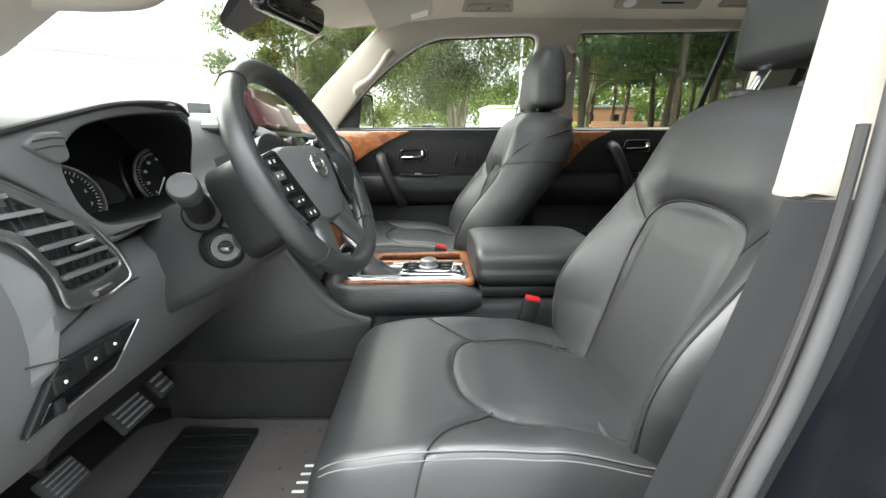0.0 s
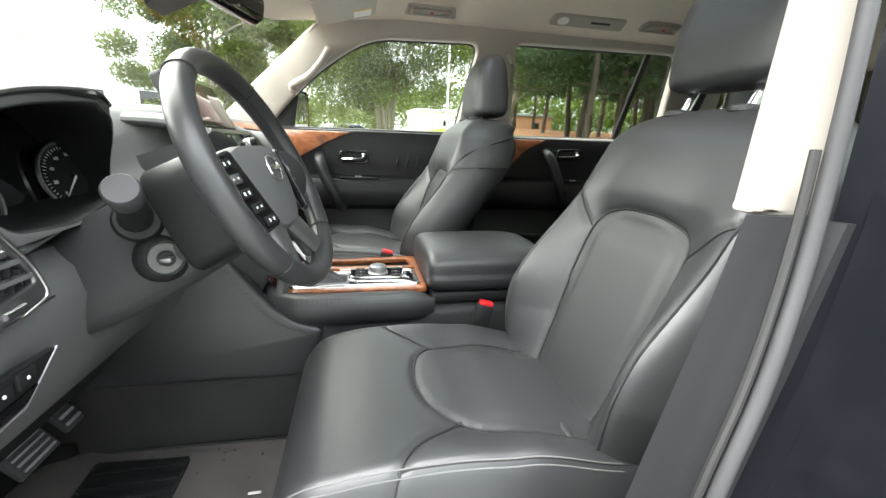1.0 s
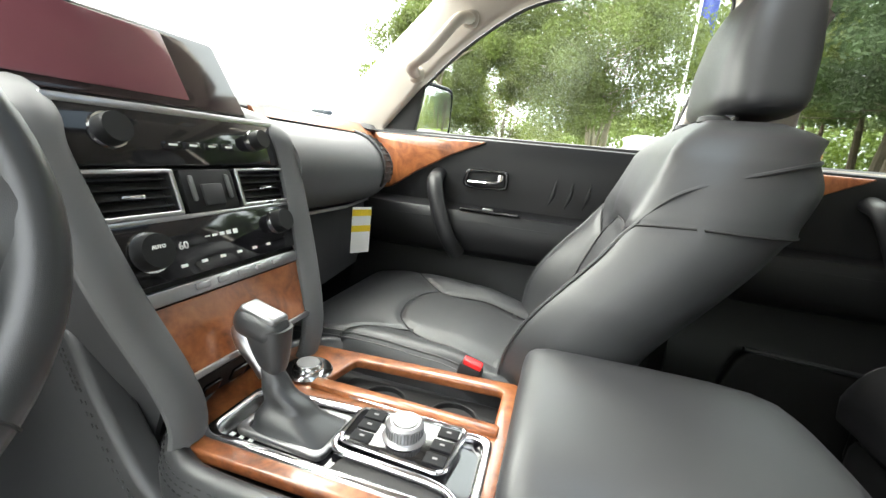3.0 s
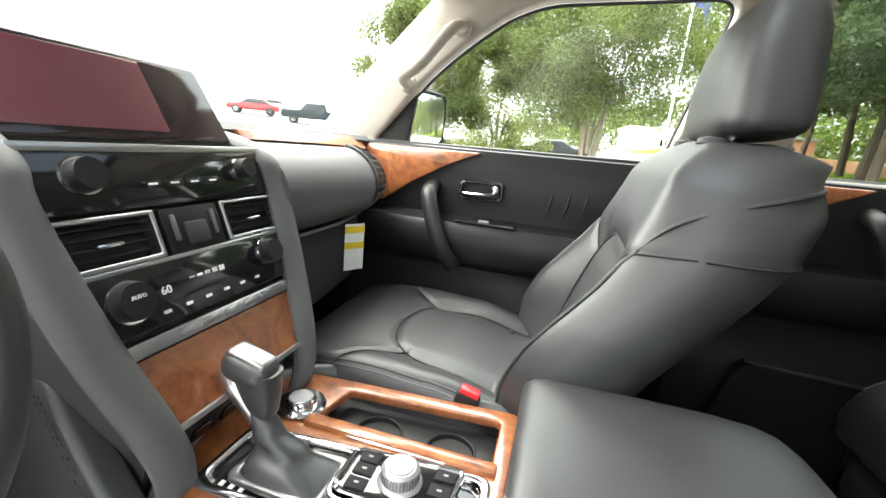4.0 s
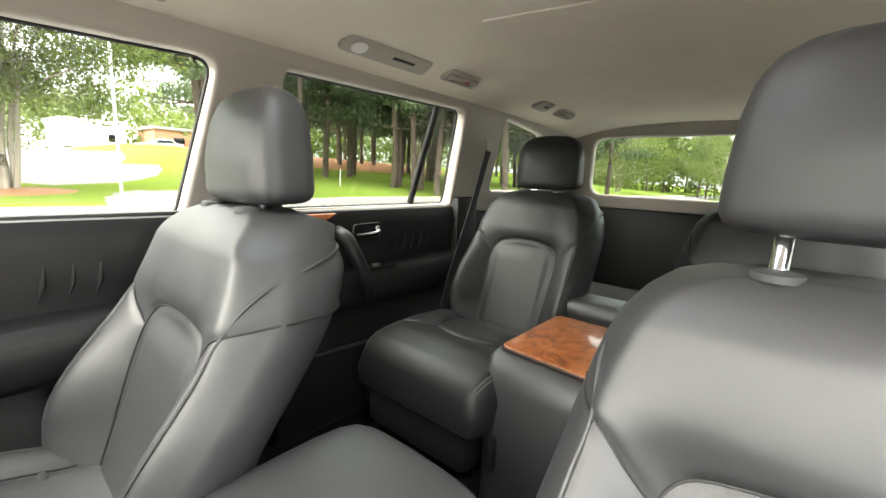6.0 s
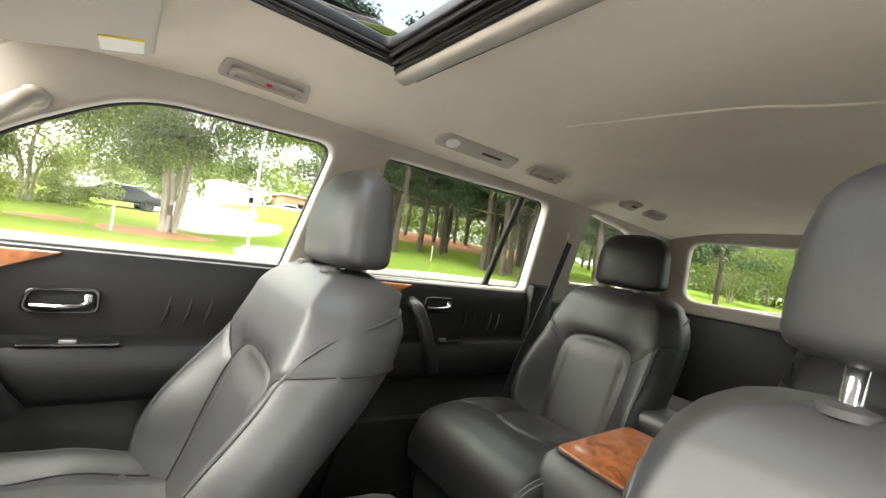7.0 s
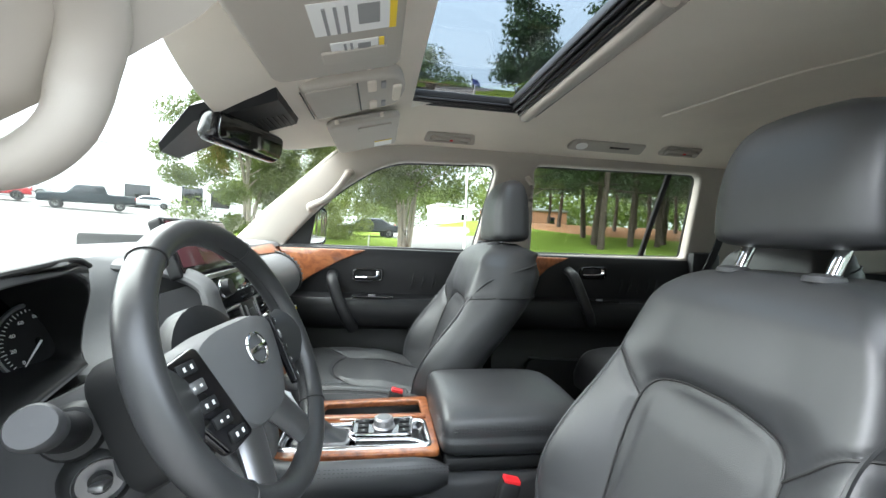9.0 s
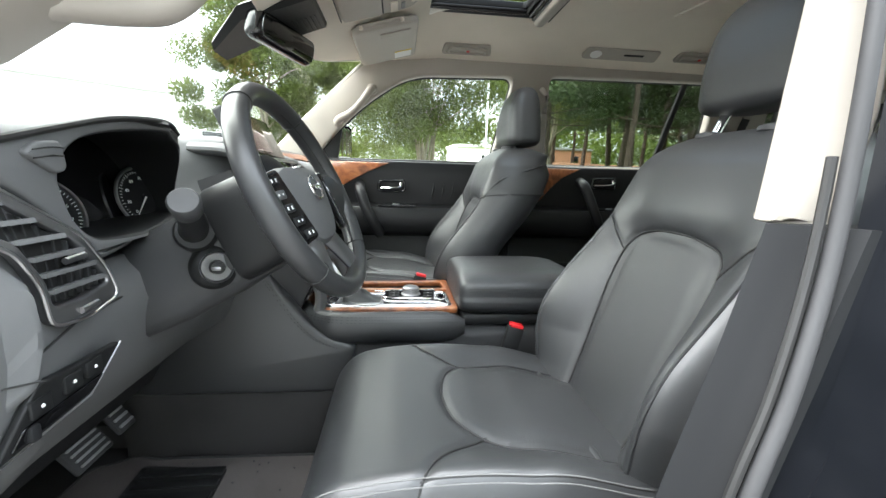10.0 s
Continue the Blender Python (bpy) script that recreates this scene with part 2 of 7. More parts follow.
def sheet(f, nu, nv, thick, keep=None):
    """A curved skin f(u, v) with thickness along its normal; keep(u, v) leaves openings."""
    bm = bmesh.new()
    us, vs = np.linspace(0, 1, nu + 1), np.linspace(0, 1, nv + 1)
    g = [[Vector(f(u, v)) for v in vs] for u in us]
    top, low = [], []
    for i in range(nu + 1):
        top.append([]), low.append([])
        for j in range(nv + 1):
            du = g[min(i + 1, nu)][j] - g[max(i - 1, 0)][j]
            dv = g[i][min(j + 1, nv)] - g[i][max(j - 1, 0)]
            k = du.cross(dv).normalized() * thick
            top[-1].append(bm.verts.new(g[i][j]))
            low[-1].append(bm.verts.new(g[i][j] + k))
    kept = {(i, j) for i in range(nu) for j in range(nv) if keep is None or keep((us[i] + us[i + 1]) / 2, (vs[j] + vs[j + 1]) / 2)}
    for i, j in kept:
        bm.faces.new((top[i][j], top[i][j + 1], top[i + 1][j + 1], top[i + 1][j]))
        bm.faces.new((low[i][j], low[i + 1][j], low[i + 1][j + 1], low[i][j + 1]))
        for di, dj, a, b in ((-1, 0, (i, j), (i, j + 1)), (1, 0, (i + 1, j + 1), (i + 1, j)), (0, -1, (i + 1, j), (i, j)), (0, 1, (i, j + 1), (i + 1, j + 1))):
            if (i + di, j + dj) not in kept:
                bm.faces.new((top[a[0]][a[1]], low[a[0]][a[1]], low[b[0]][b[1]], top[b[0]][b[1]]))
    loose = [v for v in bm.verts if not v.link_faces]
    bmesh.ops.delete(bm, geom=loose, context="VERTS")
    return bm


def words(text, size, m, depth=0.0006):
    """Lettering in the built-in font, centred at the pose m and facing its z."""
    cu = bpy.data.curves.new("words", "FONT")
    cu.body, cu.size, cu.extrude, cu.align_x, cu.align_y = text, size, depth, "CENTER", "CENTER"
    cu.resolution_u = 2
    ob = bpy.data.objects.new("words", cu)
    scene.collection.objects.link(ob)
    me = bpy.data.meshes.new_from_object(ob.evaluated_get(bpy.context.evaluated_depsgraph_get()))
    bm = bmesh.new()
    bm.from_mesh(me)
    bpy.data.objects.remove(ob)
    bpy.data.curves.remove(cu)
    bpy.data.meshes.remove(me)
    bmesh.ops.transform(bm, matrix=m, verts=bm.verts)
    return bm


def facing(p, x, z):
    """The pose at p whose x runs along x and whose z faces z."""
    z, x = Vector(z).normalized(), Vector(x)
    y = z.cross(x).normalized()
    x = y.cross(z)
    m = Matrix((x, y, z)).transposed().to_4x4()
    m.translation = p
    return m


def lerp(table, x):
    """Reads a table of (x, value) rows smoothly."""
    return float(np.interp(x, [a for a, _ in table], [b for _, b in table]))


def smooth(table, x):
    for (a, p), (b, q) in zip(table, table[1:]):
        if x <= b:
            t = max(0.0, min(1.0, (x - a) / (b - a)))
            return p + (q - p) * t * t * (3 - 2 * t)
    return table[-1][1]


def near(px, py, lines):
    """The distance from a point of the flat pattern to the seam lines."""
    best = 9.0
    for line in lines:
        a, b = line[:-1], line[1:]
        d = b - a
        t = np.clip(((px - a[:, 0]) * d[:, 0] + (py - a[:, 1]) * d[:, 1]) / (d * d).sum(1), 0, 1)
        best = min(best, float(np.hypot(a[:, 0] + t * d[:, 0] - px, a[:, 1] + t * d[:, 1] - py).min()))
    return best


def line2(pts, n=6):
    return np.array([(p.x, p.y) for p in spline([(a, b, 0) for a, b in pts], n)])


def along(pts, r, flat, ang, up=(0, 0, 1), out=0.0):
    """The line on a bar's skin at an angle round it, as tube() builds the bar."""
    pts, line = [Vector(p) for p in pts], []
    for i, p in enumerate(pts):
        d = (pts[min(i + 1, len(pts) - 1)] - pts[max(i - 1, 0)]).normalized()
        side = d.cross(Vector(up)).normalized()
        top = side.cross(d)
        q = radians(ang)
        line.append(p + (side * math.cos(q) + top * math.sin(q) * flat) * (r + out))
    return line


def stitches(line, size=0.004, thick=0.0007):
    """A row of short raised threads along a line."""
    out = []
    for a, c in zip(line, line[1:]):
        n = max(1, int((c - a).length / (size * 1.6)))
        for k in range(n):
            p = a + (c - a) * (k / n)
            out.append(tube([p, p + (c - a).normalized() * size], thick, 4))
    return join(*out)

# ---- the car's shell ----
MID = 0.05  # the car's centre line


def side_y(z, s):
    """How far out the side wall's inner face lies at a height; s is 1 for the passenger's side."""
    return MID + s * (0.76 - 0.15 * max(0.0, z - 1.40))


def roof_z(x, y):
    """The headliner's height; it dips towards the windshield."""
    across = min(1.0, ((y - MID) / 0.72) ** 2)
    d = max(0.0, 0.30 - x)
    return 1.885 - 0.07 * across**1.5 - (0.38 * d + 0.12 * d * d) * (1 - 0.85 * across**1.5) - 0.03 * max(0.0, (x - 1.6) / 1.2) ** 2


WIN_FRONT = [(-0.235, 1.388), (0.56, 1.388), (0.642, 1.767), (0.18, 1.750), (-0.05, 1.60)]
WIN_REAR = [(0.825, 1.394), (1.595, 1.400), (1.608, 1.790), (0.803, 1.777)]
WIN_QUARTER = [(1.885, 1.46), (2.42, 1.46), (2.33, 1.765), (1.915, 1.803)]
OUTLINE = [(-0.47, 1.355), (2.86, 1.355), (2.78, 1.86), (0.07, 1.86), (-0.03, 1.785), (-0.285, 1.55)]


def side_frame(s, name, label):
    holes = [rounded(WIN_FRONT, [0.02, 0.02, 0.05, 0.10, 0.20]), rounded(WIN_REAR, [0.02, 0.02, 0.04, 0.04]), rounded(WIN_QUARTER, [0.03, 0.08, 0.06, 0.05])]
    if s < 0:  # the driver's door stands open
        holes[0] = rounded([(-0.54, 0.62), (0.47, 0.62), (0.53, 1.10), (0.55, 1.284), (0.509, 1.291), (0.600, 1.775), (0.14, 1.775), (-0.06, 1.62), (-0.24, 1.44), (-0.50, 1.39)], [0.1, 0.08, 0.1, 0.003, 0.003, 0.06, 0.1, 0.2, 0.1, 0.05])
        holes[1] = rounded([(0.53, 0.62), (1.53, 0.62), (1.52, 1.80), (0.650, 1.80), (0.615, 1.45), (0.590, 1.28)], [0.05, 0.1, 0.05, 0.03, 0.05, 0.03])
        out = [(-1.0, 0.56), (2.86, 0.56), (2.78, 1.86), (0.07, 1.86), (-0.03, 1.785), (-0.285, 1.55), (-0.47, 1.40), (-1.0, 1.34)]
    else:
        out = OUTLINE
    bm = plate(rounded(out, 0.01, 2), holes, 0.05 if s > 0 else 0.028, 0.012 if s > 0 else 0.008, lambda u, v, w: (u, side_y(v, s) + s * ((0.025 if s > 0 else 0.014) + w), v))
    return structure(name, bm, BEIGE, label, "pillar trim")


side_frame(1, "wall_passenger", "beige molded pillar trim framing the passenger side windows")
side_frame(-1, "wall_driver", "beige molded pillar trim round the open driver doorway")

# headliner with the sunroof opening
SUN = (0.235, 0.60, -0.28, 0.385)  # front, rear, driver's side, passenger's side


def ceiling_skin(u, v):
    y = MID - 0.715 + v * 1.43
    x0 = -0.06 - 0.12 * (1 - ((y - MID) / 0.715) ** 2)
    x = x0 * (1 - u / 0.1) + SUN[0] * u / 0.1 if u < 0.1 else SUN[0] + (u - 0.1) / 0.9 * 2.55
    return (x, y, roof_z(x, y))


def off_sunroof(u, v):
    x, y, _ = ceiling_skin(u, v)
    return not (SUN[0] < x < SUN[1] and SUN[2] < y < SUN[3])


bm = sheet(ceiling_skin, 120, 66, 0.03, off_sunroof)
structure("ceiling", bm, LINER, "beige woven headliner with a sunroof opening", "headliner")
bm = plate(rounded([(-0.06, MID - 0.70), (2.85, MID - 0.70), (2.85, MID + 0.70), (-0.06, MID + 0.70)], 0.1), [rounded([(SUN[0], SUN[2]), (SUN[1], SUN[2]), (SUN[1], SUN[3]), (SUN[0], SUN[3])], 0.02)], 0.02, 0.004, lambda u, v, w: (u, v, 1.935 + w))
structure("roof_skin", bm, PAINT, "black painted steel roof of the car", "car roof")

# floor, firewall, tail
structure("floor", box((1.0, MID, 0.555), (4.2, 1.66, 0.05), 0.01), CARPET, "black carpeted car floor", "floor")
structure("wall_front", box((-0.98, MID, 0.86), (0.06, 1.75, 0.70), 0.02), CARPET, "dark carpeted firewall under the dashboard", "firewall")
REARWIN = [(MID - 0.62, 1.455), (MID + 0.62, 1.455), (MID + 0.59, 1.79), (MID - 0.59, 1.79)]
bm = plate(rounded([(MID - 0.80, 1.375), (MID + 0.80, 1.375), (MID + 0.76, 1.87), (MID - 0.76, 1.87)], 0.02), [rounded(REARWIN, 0.08)], 0.06, 0.015, lambda u, v, w: (2.86 - 0.25 * (v - 1.45) + w, u, v))
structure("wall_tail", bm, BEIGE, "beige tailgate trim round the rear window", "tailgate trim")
structure("wall_tail_lower", box((2.90, MID, 0.97), (0.06, 1.66, 0.82), 0.02), DARK, "dark lower tailgate trim", "tailgate trim")
for s, nm in ((1, "passenger"), (-1, "driver")):
    structure("wall_cargo_" + nm, box((2.18, MID + s * 0.80, 0.98), (1.32, 0.06, 0.80), 0.02), DARK, "black plastic cargo side trim", "cargo trim")

# glazing
def pane(name, poly, to3d, mat, label, category="window"):
    bm = plate(poly, [], 0.004, 0.0005, to3d)
    ob = structure(name, bm, mat, label, category)
    ob.visible_shadow = False
    return ob


pane("window_1", rounded([(-0.28, 1.36), (0.59, 1.36), (0.67, 1.79), (0.10, 1.79), (-0.08, 1.63)], 0.02), lambda u, v, w: (u, side_y(v, 1) + 0.055 + w, v), GLASS, "clear front passenger door glass")
pane("window_2", rounded([(0.79, 1.365), (1.63, 1.365), (1.64, 1.81), (0.77, 1.80)], 0.02), lambda u, v, w: (u, side_y(v, 1) + 0.055 + w, v), TINT, "tinted rear passenger door glass")
pane("window_3", rounded([(1.85, 1.43), (2.46, 1.43), (2.37, 1.80), (1.88, 1.82)], 0.02), lambda u, v, w: (u, side_y(v, 1) + 0.055 + w, v), TINT, "tinted rear quarter glass")
pane("window_4", rounded([(MID - 0.65, 1.43), (MID + 0.65, 1.43), (MID + 0.62, 1.82), (MID - 0.62, 1.82)], 0.02), lambda u, v, w: (2.90 - 0.25 * (v - 1.45) + w, u, v), TINT, "tinted rear window in the tailgate")
pane("window_5", rounded([(0.79, 1.365), (1.63, 1.365), (1.64, 1.81), (0.77, 1.80)], 0.02), lambda u, v, w: (u, side_y(v, -1) - 0.055 - w, v), TINT, "tinted rear driver side door glass")
pane("window_6", rounded([(1.85, 1.43), (2.46, 1.43), (2.37, 1.80), (1.88, 1.82)], 0.02), lambda u, v, w: (u, side_y(v, -1) - 0.055 - w, v), TINT, "tinted driver side quarter glass")
bm = sheet(lambda u, v: (-0.53 + 0.53 * v - 0.13 * (1 - (2 * u - 1) ** 2), MID + (2 * u - 1) * (0.76 - 0.07 * v), 1.345 + 0.445 * v), 16, 6, 0.004)
ob = structure("windshield", bm, GLASS, "clear curved windshield glass", "windshield")
ob.visible_shadow = False
ob = structure("sunroof_glass", box(((SUN[0] + SUN[1]) / 2, (SUN[2] + SUN[3]) / 2, 1.925), (SUN[1] - SUN[0] + 0.05, SUN[3] - SUN[2] + 0.05, 0.005), 0.001), ROOFGLASS, "tinted sunroof glass panel", "sunroof")
ob.visible_shadow = False

# belt line seals, window bar
for i, (a, b) in enumerate(((-0.24, 0.58), (0.80, 1.61))):
    structure("trim", tube([(a, MID + 0.772, 1.386), (b, MID + 0.772, 1.391)], 0.009, 8), BLACKRUB, "black rubber window seal along the door top", "window seal")
structure("window_bar", tube([(1.387, MID + 0.80, 1.40), (1.430, MID + 0.775, 1.60), (1.475, MID + 0.745, 1.80)], 0.016, 8, 0.6, up=(0, 1, 0)), BLACKRUB, "black division bar in the rear door glass", "window bar")
for poly, r in ((WIN_FRONT, [0.02, 0.02, 0.05, 0.10, 0.20]), (WIN_REAR, [0.02, 0.02, 0.04, 0.04])):
    ring = [(p.x, side_y(p.y, 1) + 0.052, p.y) for p in rounded(poly, r)]
    structure("trim", tube(ring, 0.0045, 6, ring=True, up=(0, 1, 0)), BLACKRUB, "black rubber seal round the door glass", "window seal")

# the driver's B pillar: dark lower trim, seal, black rear door edge
bm = loft([[(x0, y, z), (x0 + 0.02, y - 0.012, z), (x1, y - 0.02, z), (x1 + 0.015, y - 0.05, z), (x1 + 0.2, y - 0.04, z), (x1 + 0.2, y, z)] for z, x0, x1, y in ((0.58, 0.30, 0.36, -0.772), (0.8, 0.348, 0.39, -0.77), (1.03, 0.408, 0.443, -0.765), (1.16, 0.457, 0.49, -0.752), (1.29, 0.502, 0.542, -0.738))])
structure("pillar_trim", bm, PILLAR, "dark grey lower trim of the driver B pillar", "pillar trim")
seal = spline([(0.370, -0.825, 0.58), (0.400, -0.822, 0.80), (0.450, -0.815, 1.03), (0.492, -0.803, 1.15), (0.529, -0.783, 1.29), (0.545, -0.765, 1.50), (0.570, -0.725, 1.76), (0.55, -0.700, 1.815), (0.14, -0.700, 1.80), (-0.06, -0.715, 1.645), (-0.24, -0.74, 1.46)], 6)
structure("trim", tube([p + Vector((-0.013, 0.006, 0)) for p in seal[:27]], 0.0045, 8), BLACKRUB, "black gap beside the door seal", "door seal")
structure("trim", tube(seal, 0.0075, 10), RUBBER, "grey rubber door seal on the B pillar", "door seal")
bm = loft([[(x, -0.822 + d, z), (x + 0.075, -0.905 + d, z), (x + 0.10, -0.93 + d, z), (1.6, -0.97 + d, z), (1.6, -0.84 + d, z)] for z, x, d in ((0.45, 0.41, 0.0), (0.80, 0.425, 0.0), (1.03, 0.473, 0.005), (1.15, 0.522, 0.012), (1.29, 0.570, 0.03), (1.42, 0.592, 0.045))])
structure("rear_door_driver", bm, PAINT, "glossy black painted rear door of the car", "car door")
bm = loft([[(x, y, z), (x + 0.022, y - 0.026, z), (x + 0.10, y - 0.035, z), (x + 0.10, y + 0.01, z)] for z, x, y in ((0.45, 0.385, -0.815), (0.80, 0.412, -0.812), (1.03, 0.461, -0.805), (1.15, 0.511, -0.795), (1.29, 0.558, -0.775), (1.50, 0.582, -0.757), (1.84, 0.597, -0.715))])
structure("door_jamb", bm, PAINT, "glossy black painted door jamb of the B pillar", "door jamb")
bm = loft([[o, o + Vector((-0.01, 0.03, -0.018)), i + Vector((0.015, -0.03, -0.014)), i, i + Vector((-0.01, 0.0, 0.02)), o + Vector((-0.02, 0.0, 0.02))] for o, i in ((Vector(a), Vector(b)) for a, b in (((-0.40, -0.716, 1.375), (-0.47, -0.57, 1.360)), ((-0.24, -0.712, 1.445), (-0.29, -0.56, 1.446)), ((-0.15, -0.706, 1.535), (-0.193, -0.56, 1.508)), ((-0.06, -0.698, 1.622), (-0.089, -0.56, 1.573)), ((0.04, -0.69, 1.705), (-0.010, -0.56, 1.630)), ((0.10, -0.685, 1.752), (0.07, -0.56, 1.715))))])
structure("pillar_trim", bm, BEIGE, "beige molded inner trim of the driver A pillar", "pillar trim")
structure("sill", box((0.1, MID - 0.80, 0.56), (1.2, 0.12, 0.08), 0.02), PILLAR, "dark plastic door sill plate", "door sill")


# lower body round the footwells, and the driver's open door beside the camera
structure("kick_panel", box((-0.63, MID + 0.78, 0.98), (0.72, 0.05, 0.86), 0.02), DARK, "black plastic kick panel in the passenger footwell", "kick panel")
# the door stays out of view and holds back sky light from front left
dd = thing("driver_door", (-0.55, -0.86, 0.55), "black driver door standing open with dark inner trim", "car door")
dm = pose(-0.52, -0.90, 0, 0, 0, 250)
part("shell", plate(rounded([(0.0, 0.50), (1.05, 0.50), (1.10, 1.38), (0.0, 1.38)], 0.05), [], 0.10, 0.02, lambda u, v, w: dm @ Vector((u, -0.03 + w, v))), PAINT, dd)
part("inner_trim", plate(rounded([(0.03, 0.60), (1.0, 0.60), (1.05, 1.36), (0.03, 1.36)], 0.05), [], 0.06, 0.02, lambda u, v, w: dm @ Vector((u, 0.05 + w, v))), LEATHER, dd)
part("window_frame", tube([dm @ Vector(q) for q in ((0.0, 0, 1.38), (0.32, 0, 1.62), (0.58, 0, 1.76), (1.06, 0, 1.78), (1.10, 0, 1.38))], 0.025, 8), BLACKRUB, dd)


# outer body of the car
cb = thing("vehicle_exterior", (0.4, MID, 0.45), "glossy black hood, fenders and wheels of the vehicle", "vehicle")
part("hood", sheet(lambda u, v: (-0.56 - 1.38 * u - 0.13 * (1 - (2 * v - 1) ** 2), MID + (2 * v - 1) * (0.86 - 0.05 * u * u), 1.335 - 0.10 * u**0.5 - 0.07 * u**3 - 0.04 * (2 * v - 1) ** 4), 16, 14, 0.012), PAINT, cb)
for s in (-1, 1):
    part("fender", plate(rounded([(-1.98, 0.50), (-0.56, 0.50), (-0.56, 1.25), (-1.90, 1.12)], 0.06), [rounded([(-1.66, 0.45 + 0.06), (-0.80, 0.51), (-0.86, 0.90), (-1.60, 0.90)], 0.12)], 0.06, 0.015, lambda u, v, w: (u, MID + s * 0.885 + w, v)), PAINT, cb)
    x0 = -0.54 if s > 0 else 1.62
    part("side_skin", plate(rounded([(x0, 0.50), (2.93, 0.50), (2.93, 1.355), (x0, 1.355)], 0.03), [], 0.05, 0.015, lambda u, v, w: (u, MID + s * 0.895 + w, v)), PAINT, cb)
    for x in (-1.23, 2.05):
        ty = part("wheel", lathe([(0.25, -0.12), (0.37, -0.13), (0.41, -0.09), (0.41, 0.09), (0.37, 0.13), (0.25, 0.12)], (x, MID + s * 0.83, 0.41), (0, 1, 0), 40), BLACKRUB, cb)
        part("rim", lathe([(0.03, 0.10), (0.10, 0.09), (0.23, 0.06), (0.25, 0.115), (0.25, -0.115), (0.03, -0.10)], (x, MID + s * 0.83, 0.41), (0, s, 0), 32), SATIN, ty)
part("bumper", box((-2.02, MID, 0.78), (0.16, 1.78, 0.60), 0.06, 3), PAINT, cb)
part("bumper", box((2.99, MID, 0.70), (0.14, 1.80, 0.46), 0.05, 3), PAINT, cb)


# ---- seats ----
HALF = [(0, 0.205), (0.06, 0.236), (0.15, 0.258), (0.30, 0.260), (0.40, 0.253), (0.46, 0.246), (0.50, 0.237), (0.54, 0.222), (0.575, 0.198), (0.594, 0.172), (0.606, 0.135), (0.612, 0.08)]
THICK = [(0, 0.17), (0.3, 0.20), (0.5, 0.19), (0.58, 0.155), (0.612, 0.05)]


def seams_back(a):
    arch = [(-0.112 * a, 0.02), (-0.128 * a, 0.18), (-0.137 * a, 0.33), (-0.120 * a, 0.388), (-0.06 * a, 0.411), (0, 0.415), (0.06 * a, 0.411), (0.120 * a, 0.388), (0.137 * a, 0.33), (0.128 * a, 0.18), (0.112 * a, 0.02)]
    arm = [(0.135 * a, 0.357), (0.165 * a, 0.388), (0.20 * a, 0.424), (0.246 * a, 0.440)]
    return [line2(arch, 8), line2(arm, 8), line2([(-y, z) for y, z in arm], 8)]


def seams_cushion(a):
    ins = [(0.515, -0.150 * a), (0.40, -0.150 * a), (0.29, -0.135 * a), (0.235, -0.095 * a), (0.215, -0.03 * a), (0.215, 0.03 * a), (0.235, 0.095 * a), (0.29, 0.135 * a), (0.40, 0.150 * a), (0.515, 0.150 * a)]
    corner = [(0.272, 0.122 * a), (0.225, 0.155 * a), (0.185, 0.19 * a), (0.15, 0.245 * a)]
    return [line2(ins, 8), line2(corner, 8), line2([(x, -y) for x, y in corner], 8)]


def groove(q, deep, wide):
    return deep * math.exp(-((q / wide) ** 2))


def back_front(s, y, wide, seams):
    """Depth of the backrest's front at height s and offset y."""
    h = lerp(HALF, s) * wide
    e = min(1.0, abs(y) / h)
    wing = 0.100 * smooth([(0.40, 0), (0.86, 1)], e) * math.exp(-(((s - 0.20) / 0.19) ** 2))
    lobe = 0.010 * smooth([(0.0, 0), (0.10, 1), (0.33, 1), (0.40, 0)], s) * (1 - smooth([(0.36, 0), (0.52, 1)], e))
    pillow = 0.022 * smooth([(0.38, 0), (0.46, 1), (0.6, 0.5)], s) * (1 - e * e)
    edge = 0.075 * max(0.0, (e - 0.80) / 0.20) ** 2
    roll = 0.05 * max(0.0, (s - 0.54) / 0.07) ** 2
    d = -wing - lobe - pillow + edge + roll + groove(near(y, s, seams), 0.006, 0.0068)
    return d + 0.32 * s - 0.06 * max(0, s - 0.45) + 0.015 * math.sin(s / 0.61 * math.pi)


def backrest(wide):
    seams = seams_back(wide)
    secs = []
    for s in [*np.linspace(0, 0.56, 90), 0.572, 0.583, 0.592, 0.599, 0.605, 0.609, 0.6115]:
        h, t = lerp(HALF, s) * wide, smooth(THICK, s)
        ring = [(back_front(s, -h + 2 * h * k / 89, wide, seams), -h + 2 * h * k / 89) for k in range(90)]
        x0 = ring[0][0]
        for k in range(1, 16):
            a = math.pi * k / 16
            out = 1 + 0.035 * math.sin(a) * (1 if a < math.pi else 0)
            ring.append((x0 + (t - 0.04) * math.sin(a) ** 0.62, h * math.copysign(abs(math.cos(a)) ** 0.55, math.cos(a)) * out))
        secs.append([(d, y, s * 0.952) for d, y in ring])
    return loft(secs)


